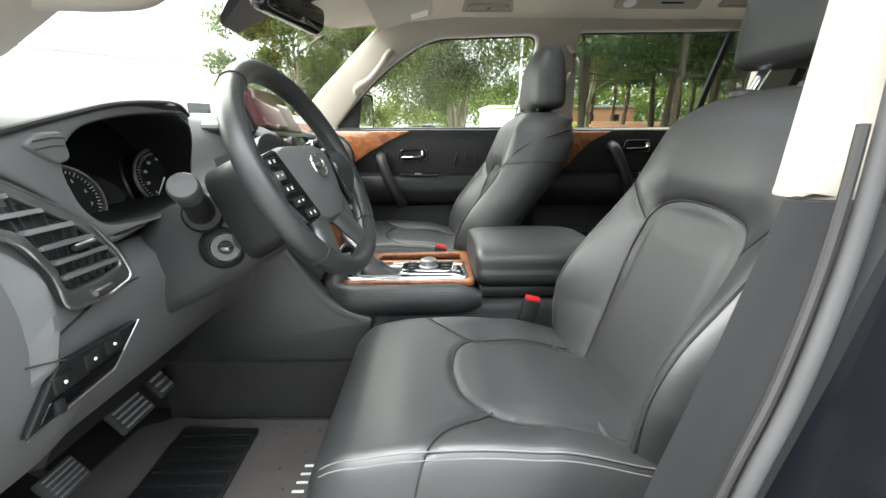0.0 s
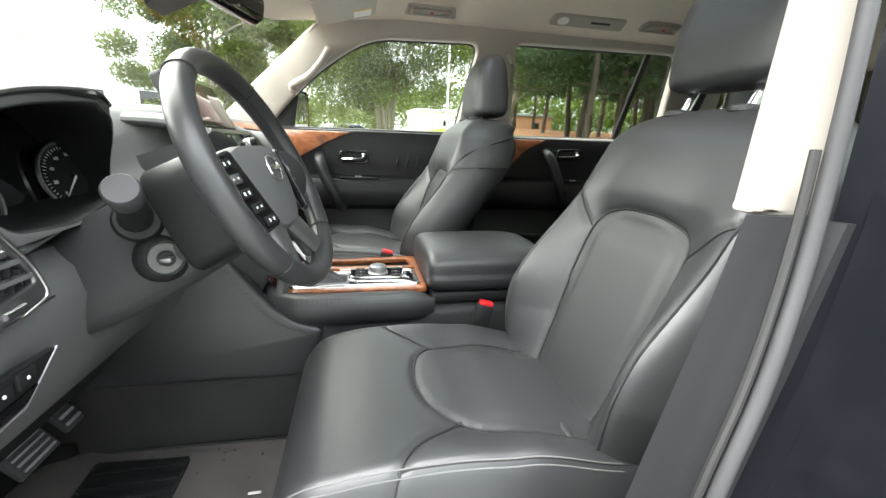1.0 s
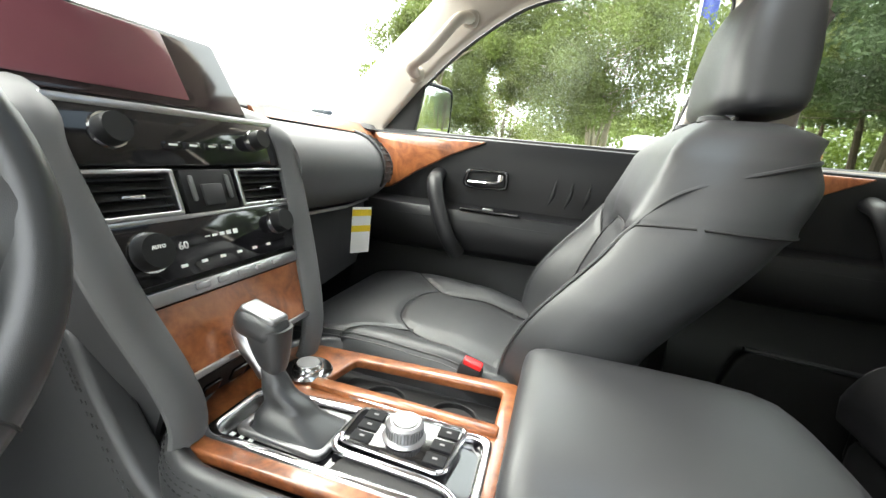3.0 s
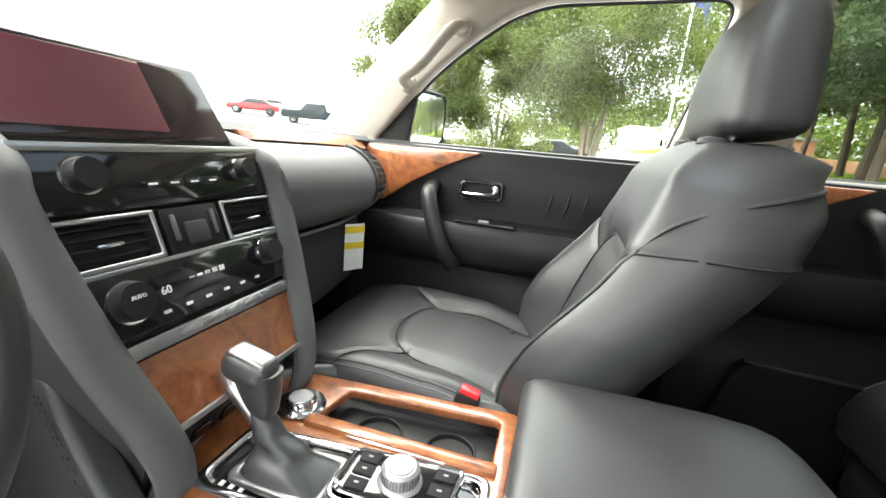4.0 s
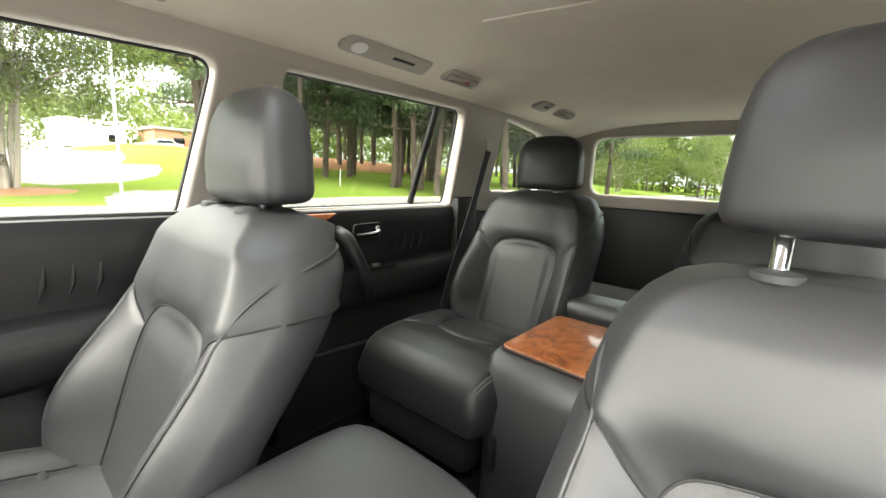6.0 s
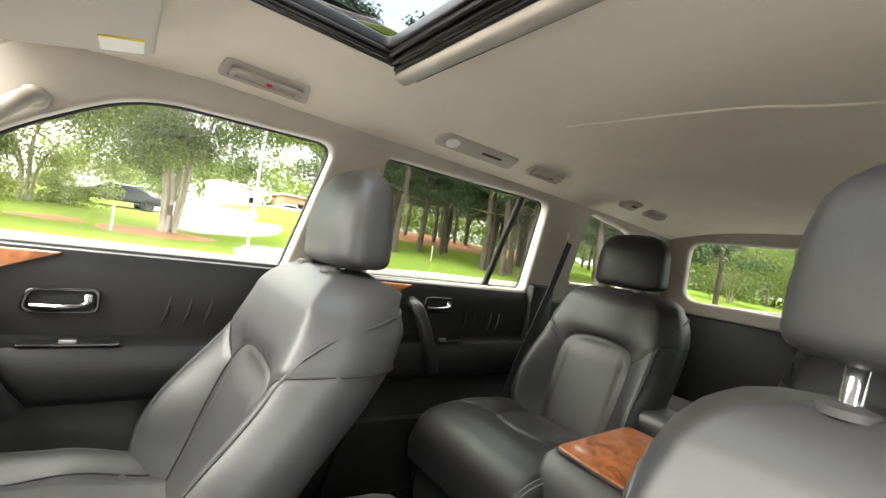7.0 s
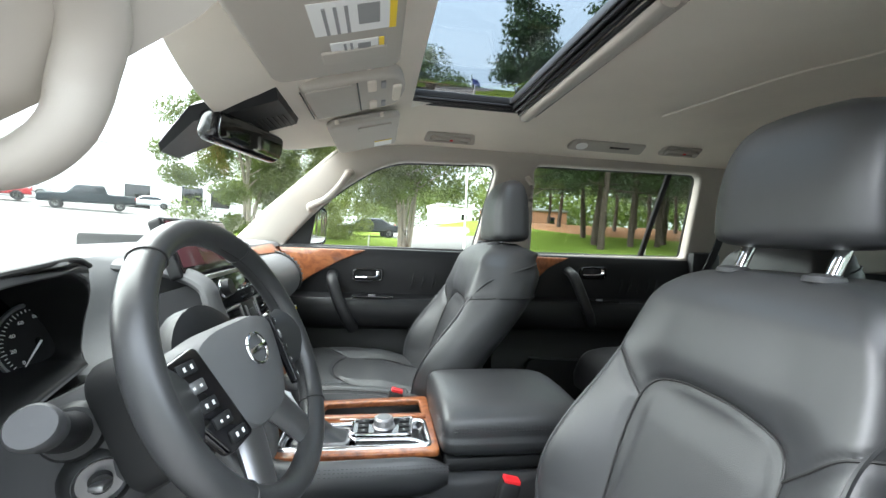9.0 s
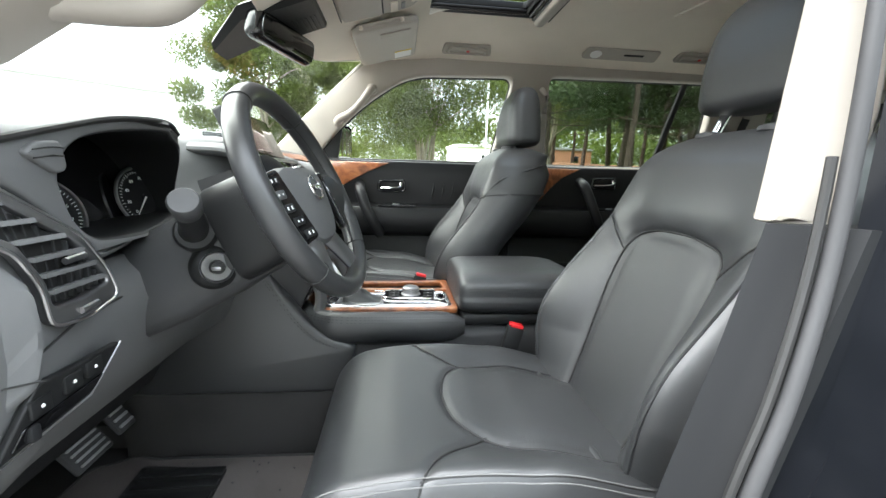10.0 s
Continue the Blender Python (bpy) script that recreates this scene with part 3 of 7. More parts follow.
def cushion_top(x, y, h, seams):
    e = min(1.0, abs(y) / h)
    top = smooth([(0, 0.040), (0.14, 0.058), (0.34, 0.036), (0.53, 0.0)], x)
    wing = 0.020 * smooth([(0.52, 0), (0.82, 1)], e) * smooth([(0.12, 0), (0.30, 1)], x)
    edge = 0.07 * max(0.0, (e - 0.82) / 0.18) ** 2.4
    lobe = 0.007 * smooth([(0.2, 0), (0.27, 1)], x) * (1 - smooth([(0.38, 0), (0.56, 1)], e))
    return top + wing + lobe - edge - groove(near(x, y, seams), 0.0055, 0.0066)


def cushion(wide, depth):
    seams = seams_cushion(wide)
    secs = []
    for x in [0.0, 0.004, 0.010, 0.018, 0.028, 0.040, *np.linspace(0.055, 0.53, 80)]:
        f = min(1.0, x / 0.06)
        rise = math.sqrt(max(0.0, 1 - (1 - f) ** 2))
        h = 0.250 * wide * (0.86 + 0.14 * math.sqrt(max(0, 1 - (1 - min(1, x / 0.09)) ** 2)))
        ring = []
        for k in range(80):
            y = -h + 2 * h * k / 79
            z = cushion_top(x, y, h, seams)
            ring.append((-0.085 + (z + 0.085) * (0.30 + 0.70 * rise), y))
        ring += [(-depth, h * 0.96), (-depth, -h * 0.96)]
        secs.append([(x - 0.015 * (1 - f), y, z) for z, y in ring])
    return loft(secs)


def headrest(w, t, h, taper):
    """A padded block, flat below and rounded at the top."""
    full = [(0, 0.55), (0.02, 0.82), (0.05, 0.94), (0.10, 0.99), (0.3, 1.0), (0.6, 0.985), (0.78, 0.93), (0.88, 0.83), (0.95, 0.66), (0.985, 0.45), (1.0, 0.12)]
    deep = [(0, 0.55), (0.02, 0.80), (0.06, 0.95), (0.12, 1.0), (0.4, 1.0), (0.7, 0.86), (0.88, 0.64), (0.96, 0.42), (1.0, 0.10)]
    secs = []
    for a in [0, 0.01, 0.02, 0.035, 0.05, 0.08, 0.12, *np.linspace(0.17, 0.85, 14), 0.89, 0.92, 0.95, 0.97, 0.985, 0.995, 1.0]:
        wid, th = w / 2 * lerp(full, a) * (1 - taper * a), t / 2 * lerp(deep, a)
        ring = []
        for i in range(96):
            q = 2 * math.pi * i / 96
            c, s = math.cos(q), math.sin(q)
            sup = (abs(c) ** 3.6 + abs(s) ** 3.6) ** (-1 / 3.6)
            y = wid * sup * s
            seam = 0.003 * math.exp(-(((abs(y) - wid * 0.80) / 0.004) ** 2)) * (-1 if c < 0 else 1)
            ring.append((th * sup * c + 0.016 * a * a - seam, y, a * h))
        secs.append(ring)
    return loft(secs)


def two_tone(ob, other, inside):
    """Gives the faces whose middle is inside the pattern a second leather."""
    ob.data.materials.append(other)
    for f in ob.data.polygons:
        if inside(f.center):
            f.material_index = 1


def make_seat(loc, label, wide=1.0, rest=(0.285, 0.13, 0.218, 0.10), gap=0.06, group="front seats", high=0.0, depth=0.13, back=0.0, hide=None):
    s = thing("car_seat", loc, label, "car seat", group)
    o = Vector(loc)
    main, centre = (LEATHER, PERF) if hide is None else (hide, hide)

    def put(name, bm, mat, lab=""):
        bmesh.ops.translate(bm, vec=o, verts=bm.verts)
        return part(name, bm, mat, s, lab)

    sb, sc = seams_back(wide), seams_cushion(wide)
    b = put("backrest", backrest(wide), main)
    two_tone(b, centre, lambda c: abs(c.y - o.y) < 0.126 * wide and (c.z - o.z) / 0.952 < 0.406 - 0.9 * max(0, abs(c.y - o.y) - 0.09) and c.x - o.x < 0.32 * (c.z - o.z) / 0.952 + 0.02)
    c = cushion(wide, depth)
    lift = Vector((-0.50 + back, 0, 0.03 + high))
    bmesh.ops.translate(c, vec=lift, verts=c.verts)
    c = put("cushion", c, main)
    two_tone(c, centre, lambda p: p.x - o.x > lift.x + 0.222 + 2.2 * max(0, abs(p.y - o.y) - 0.06) ** 1.2 and abs(p.y - o.y) < 0.146 * wide and p.z - o.z > high - 0.02)
    for sg in (-1, 1):
        line = []
        for q in np.linspace(0.0, 0.525, 44):
            y = sg * lerp(HALF, q) * wide * (0.845 + 0.15 * smooth([(0.44, 0), (0.525, 1)], q))
            line.append((back_front(q, y, wide, sb) - 0.0012, y, q * 0.952))
        for a in np.linspace(0.12, 1.3, 12):  # over the shoulder to the back
            q = 0.526 + 0.030 * math.sin(a)
            h, t, x = lerp(HALF, q) * wide, smooth(THICK, q), back_front(q, lerp(HALF, q) * wide, wide, sb)
            line.append((x + (t - 0.04) * math.sin(a) ** 0.62, sg * h * math.cos(a) ** 0.55 * (1 + 0.035 * math.sin(a)) + sg * 0.001, q * 0.952 + 0.001))
        put("piping", tube(spline(line[:36:5] + line[40::5] + line[-1:], 6), 0.0032, 6), main, "raised leather piping")
        line = [lift + Vector((x, sg * 0.222 * wide, cushion_top(x, sg * 0.222 * wide, 0.25 * wide, sc) + 0.001)) for x in np.linspace(0.16, 0.52, 24)]
        put("seam", tube([p - Vector((0, 0, 0.0012)) for p in line], 0.0014, 5), BLACKRUB)
    for line in sb:
        put("seam", tube([(back_front(q, y, wide, []) + 0.0042, y, q * 0.952) for y, q in line], 0.0019, 6), BLACKRUB)
    for line in sc:
        put("seam", tube([lift + Vector((x, y, cushion_top(x, y, 0.25 * wide, []) - 0.0034)) for x, y in line], 0.0017, 6), STITCH if line is sc[0] else BLACKRUB)
    for sg in (-1, 1):  # double stitching along the cushion's outer edges
        for inset in (0.022, 0.029):
            line = []
            for x in np.linspace(0.022, 0.50, 46):
                h = 0.250 * wide * (0.86 + 0.14 * math.sqrt(max(0, 1 - (1 - min(1, x / 0.09)) ** 2)))
                y = sg * (h - inset)
                lift_z = 0.30 + 0.70 * math.sqrt(max(0.0, 1 - (1 - min(1.0, x / 0.06)) ** 2))
                line.append(lift + Vector((x - 0.015 * (1 - min(1.0, x / 0.06)), y, -0.085 + (cushion_top(x, y, h, []) + 0.085) * lift_z + 0.0006)))
            put("stitching", tube(line, 0.0011, 5), THREAD, "pale double stitching")
    put("junction_roll", tube([(-0.052 + 0.012 * (y / 0.2) ** 2, y, 0.035 + high + 0.004 * (y / 0.2) ** 2) for y in np.linspace(-0.17 * wide, 0.17 * wide, 20)], [0.003, 0.007] + [0.011] * 16 + [0.007, 0.003], 12), main, "rolled leather strip behind the cushion")
    put("seam", tube([(-0.068 + 0.012 * (y / 0.2) ** 2, y, 0.041 + high + 0.006 * (y / 0.2) ** 2) for y in np.linspace(-0.17 * wide, 0.17 * wide, 20)], 0.0022, 5), BLACKRUB)
    for sg in (-1, 1):  # seam round the side panel
        h, t, q = lerp(HALF, 0.44) * wide, smooth(THICK, 0.44), back_front(0.44, lerp(HALF, 0.44) * wide, wide, sb)
        line = [(q + (t - 0.04) * math.sin(a) ** 0.62, sg * h * math.cos(a) ** 0.55 * (1 + 0.035 * math.sin(a)) + sg * 0.0008, 0.44 * 0.952) for a in np.linspace(0.0, 1.25, 14)]
        put("seam", tube(line, 0.0018, 6), BLACKRUB)
    w, t, h, tp = rest
    hr = headrest(w, t, h, tp)
    bmesh.ops.transform(hr, matrix=pose(0.295, 0, 0.60 + gap - 0.012, 0, -3, 0), verts=hr.verts)
    put("headrest", hr, main)
    for y in (-0.073, 0.073):
        put("post", tube([(0.238, y, 0.55), (0.285, y, 0.62 + gap)], 0.0095, 14), CHROME, "chrome headrest post")
        put("post_guide", lathe([(0.002, 0.0), (0.025, 0.0), (0.023, 0.008), (0.013, 0.011), (0.011, 0.011)], (0.240, y, 0.577), n=24), HARD)
    put("base", box((-0.24, 0, -0.15 + high), (0.44, 0.40 * wide, 0.12), 0.03), DARK, "black plastic seat base")
    for sg in (-1, 1):
        put("side_shield", box((-0.20, sg * 0.243 * wide, -0.10), (0.44, 0.025, 0.10), 0.012), DARK)
        put("rail", box((-0.24, sg * 0.17, (-0.205 + 0.58 - o.z) / 2), (0.5, 0.04, o.z - 0.58 - 0.205), 0.01), DARK)
    return s


DRIVER = (0.515, -0.395, 0.84)
seat_d = make_seat(DRIVER, "charcoal leather driver seat with perforated insert and headrest", gap=0.034)
seat_p = make_seat((0.300, 0.49, 0.855), "charcoal leather front passenger seat beside the console", gap=0.0, high=0.052, depth=0.18)
# second-row leather darkened to carry the weak light at the back
seat_r = make_seat((1.455, 0.43, 0.895), "leather second-row captain seat with wide headrest, shade painted into its hide", 1.0, (0.265, 0.125, 0.210, 0.03), 0.0, "second-row seats", 0.035, 0.10, 0.035, DARKHIDE)
for y in (0.455, 0.565):
    part("latch_cover", box((1.035, y, 0.845), (0.06, 0.095, 0.075), 0.022, 3), DARK, seat_r, "black plastic latch cover")
seat_r2 = copy_thing(seat_r, Matrix.Translation((1.455, 2 * MID - 0.43, 0.895)))


# ---- dashboard ----
dash = thing("dashboard", (-0.5, MID, 0.9), "dark grey soft-touch dashboard with wood and silver trim", "dashboard")
PASS = [(-0.88, 0.95), (-0.88, 1.30), (-0.70, 1.37), (-0.45, 1.405), (-0.30, 1.405), (-0.255, 1.398), (-0.243, 1.385), (-0.245, 1.36), (-0.25, 1.32), (-0.25, 1.28), (-0.25, 1.24), (-0.25, 1.20), (-0.245, 1.18), (-0.225, 1.165), (-0.215, 1.10), (-0.25, 0.98), (-0.34, 0.93)]
DRIV = [(-0.88, 0.95), (-0.88, 1.30), (-0.70, 1.365), (-0.52, 1.375), (-0.44, 1.37), (-0.42, 1.33), (-0.42, 1.28), (-0.42, 1.23), (-0.40, 1.205), (-0.34, 1.20), (-0.27, 1.195), (-0.245, 1.17), (-0.235, 1.13), (-0.25, 1.08), (-0.275, 1.02), (-0.33, 0.94), (-0.42, 0.89)]
DEND = [(-0.88, 0.95), (-0.88, 1.28), (-0.70, 1.345), (-0.50, 1.355), (-0.38, 1.35), (-0.30, 1.335), (-0.265, 1.315), (-0.25, 1.29), (-0.24, 1.25), (-0.235, 1.21), (-0.232, 1.17), (-0.232, 1.13), (-0.235, 1.09), (-0.245, 1.05), (-0.27, 1.0), (-0.33, 0.93), (-0.42, 0.88)]


def blend(a, b, t):
    return [(p[0] + (q[0] - p[0]) * t, p[1] + (q[1] - p[1]) * t) for p, q in zip(a, b)]


secs = []
for y in np.linspace(-0.74, 0.80, 70):
    if y < -0.30:
        pr = blend(DEND, DRIV, smooth([(-0.63, 0), (-0.57, 1)], y))
    else:
        pr = blend(DRIV, PASS, smooth([(-0.20, 0), (-0.02, 1)], y))
    sweep = 0.05 * max(0.0, (y - 0.55) / 0.25) ** 2
    secs.append([(x - sweep * (1 if z < 1.37 and x > -0.6 else 0), y, z) for x, z in pr])
part("dash_body", loft(secs), SOFT, dash)

# instrument hood: one wide brow with the gauge opening, swept back towards the middle of the car
LIP = [(-0.70, -0.240), (-0.36, -0.236), (-0.28, -0.262), (-0.15, -0.345)]
BROW = [(-0.668, 1.316), (-0.670, 1.348), (-0.577, 1.372), (-0.490, 1.392), (-0.400, 1.402), (-0.310, 1.405), (-0.255, 1.392), (-0.195, 1.330), (-0.150, 1.210), (-0.565, 1.206), (-0.606, 1.268)]
DIALS = [(-0.596, 1.318), (-0.560, 1.354), (-0.490, 1.371), (-0.400, 1.381), (-0.315, 1.383), (-0.262, 1.362), (-0.215, 1.300), (-0.200, 1.236), (-0.480, 1.229), (-0.550, 1.235), (-0.578, 1.262)]
brow = part("instrument_hood", plate(rounded(BROW, [0.01, 0.006, 0.1, 0.1, 0.1, 0.1, 0.05, 0.1, 0.02, 0.03, 0.05], 4), [rounded(DIALS, [0.05, 0.05, 0.1, 0.1, 0.1, 0.05, 0.1, 0.03, 0.1, 0.05, 0.05], 4)], 0.19, 0.007, lambda u, v, w: (smooth(LIP, u) - 0.095 - 0.10 * max(0.0, v - 1.33) + w, u, v)), SOFT, dash)
brow.data.materials.append(DARK)  # black lining of the opening
rim = rounded(DIALS, [0.05, 0.05, 0.1, 0.1, 0.1, 0.05, 0.1, 0.03, 0.1, 0.05, 0.05], 4)
rim = [a.lerp(b, k / 6) for a, b in zip(rim, rim[1:] + rim[:1]) for k in range(6)]
for fc in brow.data.polygons:
    if abs(fc.normal.x) < 0.8 and min((p.x - fc.center.y) ** 2 + (p.y - fc.center.z) ** 2 for p in rim) < 0.009**2:
        fc.material_index = 1
part("brow_edge", tube(spline([(smooth(LIP, y) - 0.10 * max(0.0, z - 1.33) + 0.001, y, z - 0.004) for y, z in BROW[1:7]], 6), 0.0045, 8), BLACKRUB, brow, "dark soft edge of the brow")
pod = part("mirror_switch", plate(rounded([(-0.640, 1.336), (-0.622, 1.349), (-0.590, 1.352), (-0.584, 1.320), (-0.600, 1.314)], 0.008), [], 0.014, 0.004, lambda u, v, w: (-0.240 + w, u, v)), SOFT, dash, "grey mirror switch pod")
for z in (1.340, 1.331):
    part("switch_line", tube([(-0.2325, -0.630, z), (-0.2325, -0.606, z + 0.004), (-0.2325, -0.590, z + 0.004)], 0.0009, 5), BLACKRUB, pod)
cl = part("gauge_housing", box((-0.405, -0.375, 1.285), (0.03, 0.44, 0.21), 0.01, 2, pose(0, 0, 0, 0, -14, 0)), GLOSS, dash, "dark instrument cluster with two round gauges")
GN = Vector((math.cos(radians(14)) * math.cos(radians(15)), -math.cos(radians(14)) * math.sin(radians(15)), math.sin(radians(14))))


def gauge(y, z, r, digits):
    c = Vector((-0.362, y, z))
    part("gauge_ring", lathe([(r * 0.96, 0), (r, 0.004), (r * 1.06, 0.004), (r * 1.08, 0)], c, GN, 40), SATIN, cl)
    part("gauge_face", lathe([(0.001, 0.001), (r * 0.96, 0.001), (r * 0.96, 0.0)], c, GN, 40), DARK, cl)
    m = facing(c + GN * 0.0022, (0.26, 0.97, 0), GN)
    marks = []
    for k in range(41):
        a = radians(225 - 270 * k / 40)
        d = m @ Vector((math.cos(a) * r * 0.87, math.sin(a) * r * 0.87, 0))
        marks.append(box((0, 0, 0), (r * (0.13 if k % 5 == 0 else 0.07), 0.0012, 0.0006), 0))
        bmesh.ops.transform(marks[-1], matrix=facing(d, m.to_3x3() @ Vector((math.cos(a), math.sin(a), 0)), GN), verts=marks[-1].verts)
    for k, txt in enumerate(digits):
        a = radians(225 - 270 * k / (len(digits) - 1))
        marks.append(words(txt, r * 0.145, facing(m @ Vector((math.cos(a) * r * 0.66, math.sin(a) * r * 0.66, 0)), (0.26, 0.97, 0), GN)))
    part("gauge_scale", join(*marks), WHITE, cl)
    a = radians(230)
    ends = [m @ Vector((0, 0, 0.002)), m @ Vector((math.cos(a) * r * 0.75, math.sin(a) * r * 0.75, 0.002))]
    part("needle", tube(ends, [0.002, 0.0008], 6), WHITE, cl)
    part("needle_cap", lathe([(0.001, 0.004), (0.006, 0.004), (0.007, 0)], c, GN, 16), DARK, cl)


gauge(-0.224, 1.266, 0.058, ["0", "20", "40", "60", "80", "100", "120", "140", "160"])
gauge(-0.462, 1.250, 0.055, ["0", "1", "2", "3", "4", "5", "6", "7", "8"])

# driver's air vent: a slanted band on the dash end
def on_end(y, z, w=0.0):
    return Vector((-0.227 - 0.42 * max(0.0, z - 1.24) - 0.22 * max(0.0, 1.10 - z) + w, y, z))


vent = thing("air_vent", (-0.24, -0.648, 1.15), "satin-framed slanted dashboard air vent with black slats", "air vent")
out = [(-0.738, 1.346), (-0.66, 1.302), (-0.601, 1.254), (-0.560, 1.200), (-0.544, 1.161), (-0.600, 1.149), (-0.650, 1.154), (-0.657, 1.200), (-0.682, 1.242), (-0.738, 1.272)]
hole = [(-0.733, 1.325), (-0.667, 1.289), (-0.611, 1.246), (-0.575, 1.207), (-0.560, 1.183), (-0.600, 1.175), (-0.644, 1.175), (-0.650, 1.205), (-0.676, 1.251), (-0.733, 1.282)]
part("frame", plate(rounded(out, 0.015), [rounded(hole, 0.008)], 0.014, 0.004, lambda u, v, w: on_end(u, v, w)), DSATIN, vent)
part("bezel", tube([on_end(p.x, p.y, 0.006) for p in rounded(out, 0.015)], 0.0022, 6, ring=True, up=(1, 0, 0)), SATIN, vent, "thin bright edge")
part("housing", plate(rounded(hole, 0.008), [], 0.003, 0.001, lambda u, v, w: on_end(u, v, w - 0.006)), BLACKRUB, vent)
LEFT = [(1.175, -0.646), (1.205, -0.650), (1.251, -0.676), (1.282, -0.733), (1.325, -0.733)]
RIGHT = [(1.175, -0.556), (1.183, -0.560), (1.207, -0.575), (1.246, -0.611), (1.289, -0.667), (1.325, -0.733)]
for k in range(7):
    z = 1.192 + 0.019 * k
    y0, y1 = lerp(LEFT, z) + 0.001, lerp(RIGHT, z) - 0.001
    q = loft([[on_end(y, z + dz, w) for dz, w in ((0.0028, 0.009), (-0.0022, 0.009), (-0.003, -0.004), (0.001, -0.004))] for y in (y0, y1)])
    part("slat", q, SOFT, vent)
for k in range(13):
    y = -0.722 + 0.0125 * k
    zs = [z for z in np.linspace(1.178, 1.324, 60) if lerp(LEFT, z) < y < lerp(RIGHT, z)]
    if len(zs) > 3:
        part("fin", loft([[on_end(y - 0.001, z, w) for w in (0.001, -0.005)] + [on_end(y + 0.001, z, w) for w in (-0.005, 0.001)] for z in (zs[0], zs[-1])]), HARD, vent)
part("slider", tube([on_end(-0.628, 1.222, 0.010), on_end(-0.600, 1.224, 0.010)], 0.004, 8), SATIN, vent)
part("thumb_wheel", tube([on_end(-0.612, 1.161, 0.008), on_end(-0.585, 1.163, 0.008)], 0.004, 8), SATIN, vent)

# switch panel under the vent
sw = thing("switch_panel", (-0.236, -0.635, 1.03), "black switch panel with small round buttons", "switch panel")
part("panel", plate(rounded([(-0.676, 1.102), (-0.548, 1.098), (-0.592, 1.046), (-0.716, 1.034)], 0.006), [], 0.010, 0.003, lambda u, v, w: on_end(u, v, w)), DARK, sw)
part("panel_edge", tube([on_end(*q, 0.004) for q in ((-0.548, 1.098), (-0.592, 1.046), (-0.716, 1.034))], 0.0018, 6), SATIN, sw)
for y, z in ((-0.672, 1.078), (-0.630, 1.083), (-0.598, 1.086)):
    part("button", box(on_end(y, z, 0.006), (0.006, 0.026, 0.020), 0.002), DARK, sw)
    part("button_mark", lathe([(0.001, 0.001), (0.0018, 0.001), (0.0022, 0)], on_end(y, z, 0.009), (1, 0, 0), 16), WHITE, sw)
part("tray", plate(rounded([(-0.690, 1.062), (-0.578, 1.068), (-0.594, 1.052), (-0.702, 1.043)], 0.003), [], 0.003, 0.001, lambda u, v, w: on_end(u, v, w + 0.006)), GLOSS, sw)
part("dial", box(on_end(-0.680, 1.052, 0.008), (0.010, 0.012, 0.018), 0.003), PILLAR, sw)
part("panel_seam", tube([on_end(-0.664, 1.130, 0.001), on_end(-0.60, 1.150, 0.0), on_end(-0.52, 1.150, -0.006)], 0.0015, 6), BLACKRUB, dash)

# rounded cap closing the dash towards the door
cap = part("end_cap", plate(rounded([(-0.765, 1.262), (-0.735, 1.262), (-0.690, 1.238), (-0.668, 1.198), (-0.664, 1.150), (-0.675, 1.100), (-0.700, 1.068), (-0.735, 1.030), (-0.765, 1.000)], 0.012), [], 0.040, 0.012, lambda u, v, w: (on_end(u, v).x - 0.006 - 0.9 * max(0.0, -0.675 - u) + w, u, v)), SOFT, dash, "grey rounded end cap of the dash")
part("cap_seam", tube([on_end(-0.676, 1.108, 0.014), on_end(-0.71, 1.112, -0.016), on_end(-0.755, 1.114, -0.056)], 0.0011, 5), BLACKRUB, cap)

# ---- steering column and wheel ----
WA, WY = radians(25.7), radians(-7.0)
WNORM = Vector((math.cos(WA) * math.cos(WY), math.cos(WA) * math.sin(WY), math.sin(WA)))
WSIDE = Vector((-math.sin(WY), math.cos(WY), 0))
WUP = WNORM.cross(WSIDE)
WC = Vector((-0.012, -0.384, 1.291))


def on_wheel(u, v, w=0.0):
    return WC + WSIDE * u + WUP * v + WNORM * w


wheel = thing("steering_wheel", tuple(WC - WNORM * 0.1), "dark leather steering wheel with button clusters and chrome emblem", "steering wheel")
rim = [on_wheel(0.172 * math.sin(a), 0.172 * math.cos(a), 0.0) for a in [2 * math.pi * k / 72 for k in range(72)]]
part("rim", tube(rim, 0.0165, 16, 1.15, True, WNORM), WLEATHER, wheel)
part("back_cover", lathe([(0.03, -0.075), (0.074, -0.072), (0.086, -0.055), (0.085, -0.035), (0.06, -0.025)], WC, WNORM, 32), DARK, wheel)
for s in (-1, 1):
    line = [on_wheel(s * 0.1555 * math.sin(a), 0.1555 * math.cos(a), 0.002) for a in np.linspace(0.35, 2.75, 60)]
    part("rim_stitching", stitches(line, 0.0045, 0.0011), STITCH, wheel, "dark cross stitching")
    for a in (0.62, 2.35):
        ring = [on_wheel(s * (0.172 + 0.0172 * math.cos(q)) * math.sin(a), (0.172 + 0.0172 * math.cos(q)) * math.cos(a), 0.0196 * math.sin(q)) for q in np.linspace(0, 6.2832, 25)[:-1]]
        part("rim_seam", tube(ring, 0.0011, 5, ring=True, up=(0.3, 0.2, 0.9)), BLACKRUB, wheel)
hub = rounded([(-0.112, 0.034), (-0.06, 0.050), (0.06, 0.050), (0.112, 0.034), (0.088, -0.05), (0.048, -0.092), (-0.048, -0.092), (-0.088, -0.05)], 0.035)
secs = []
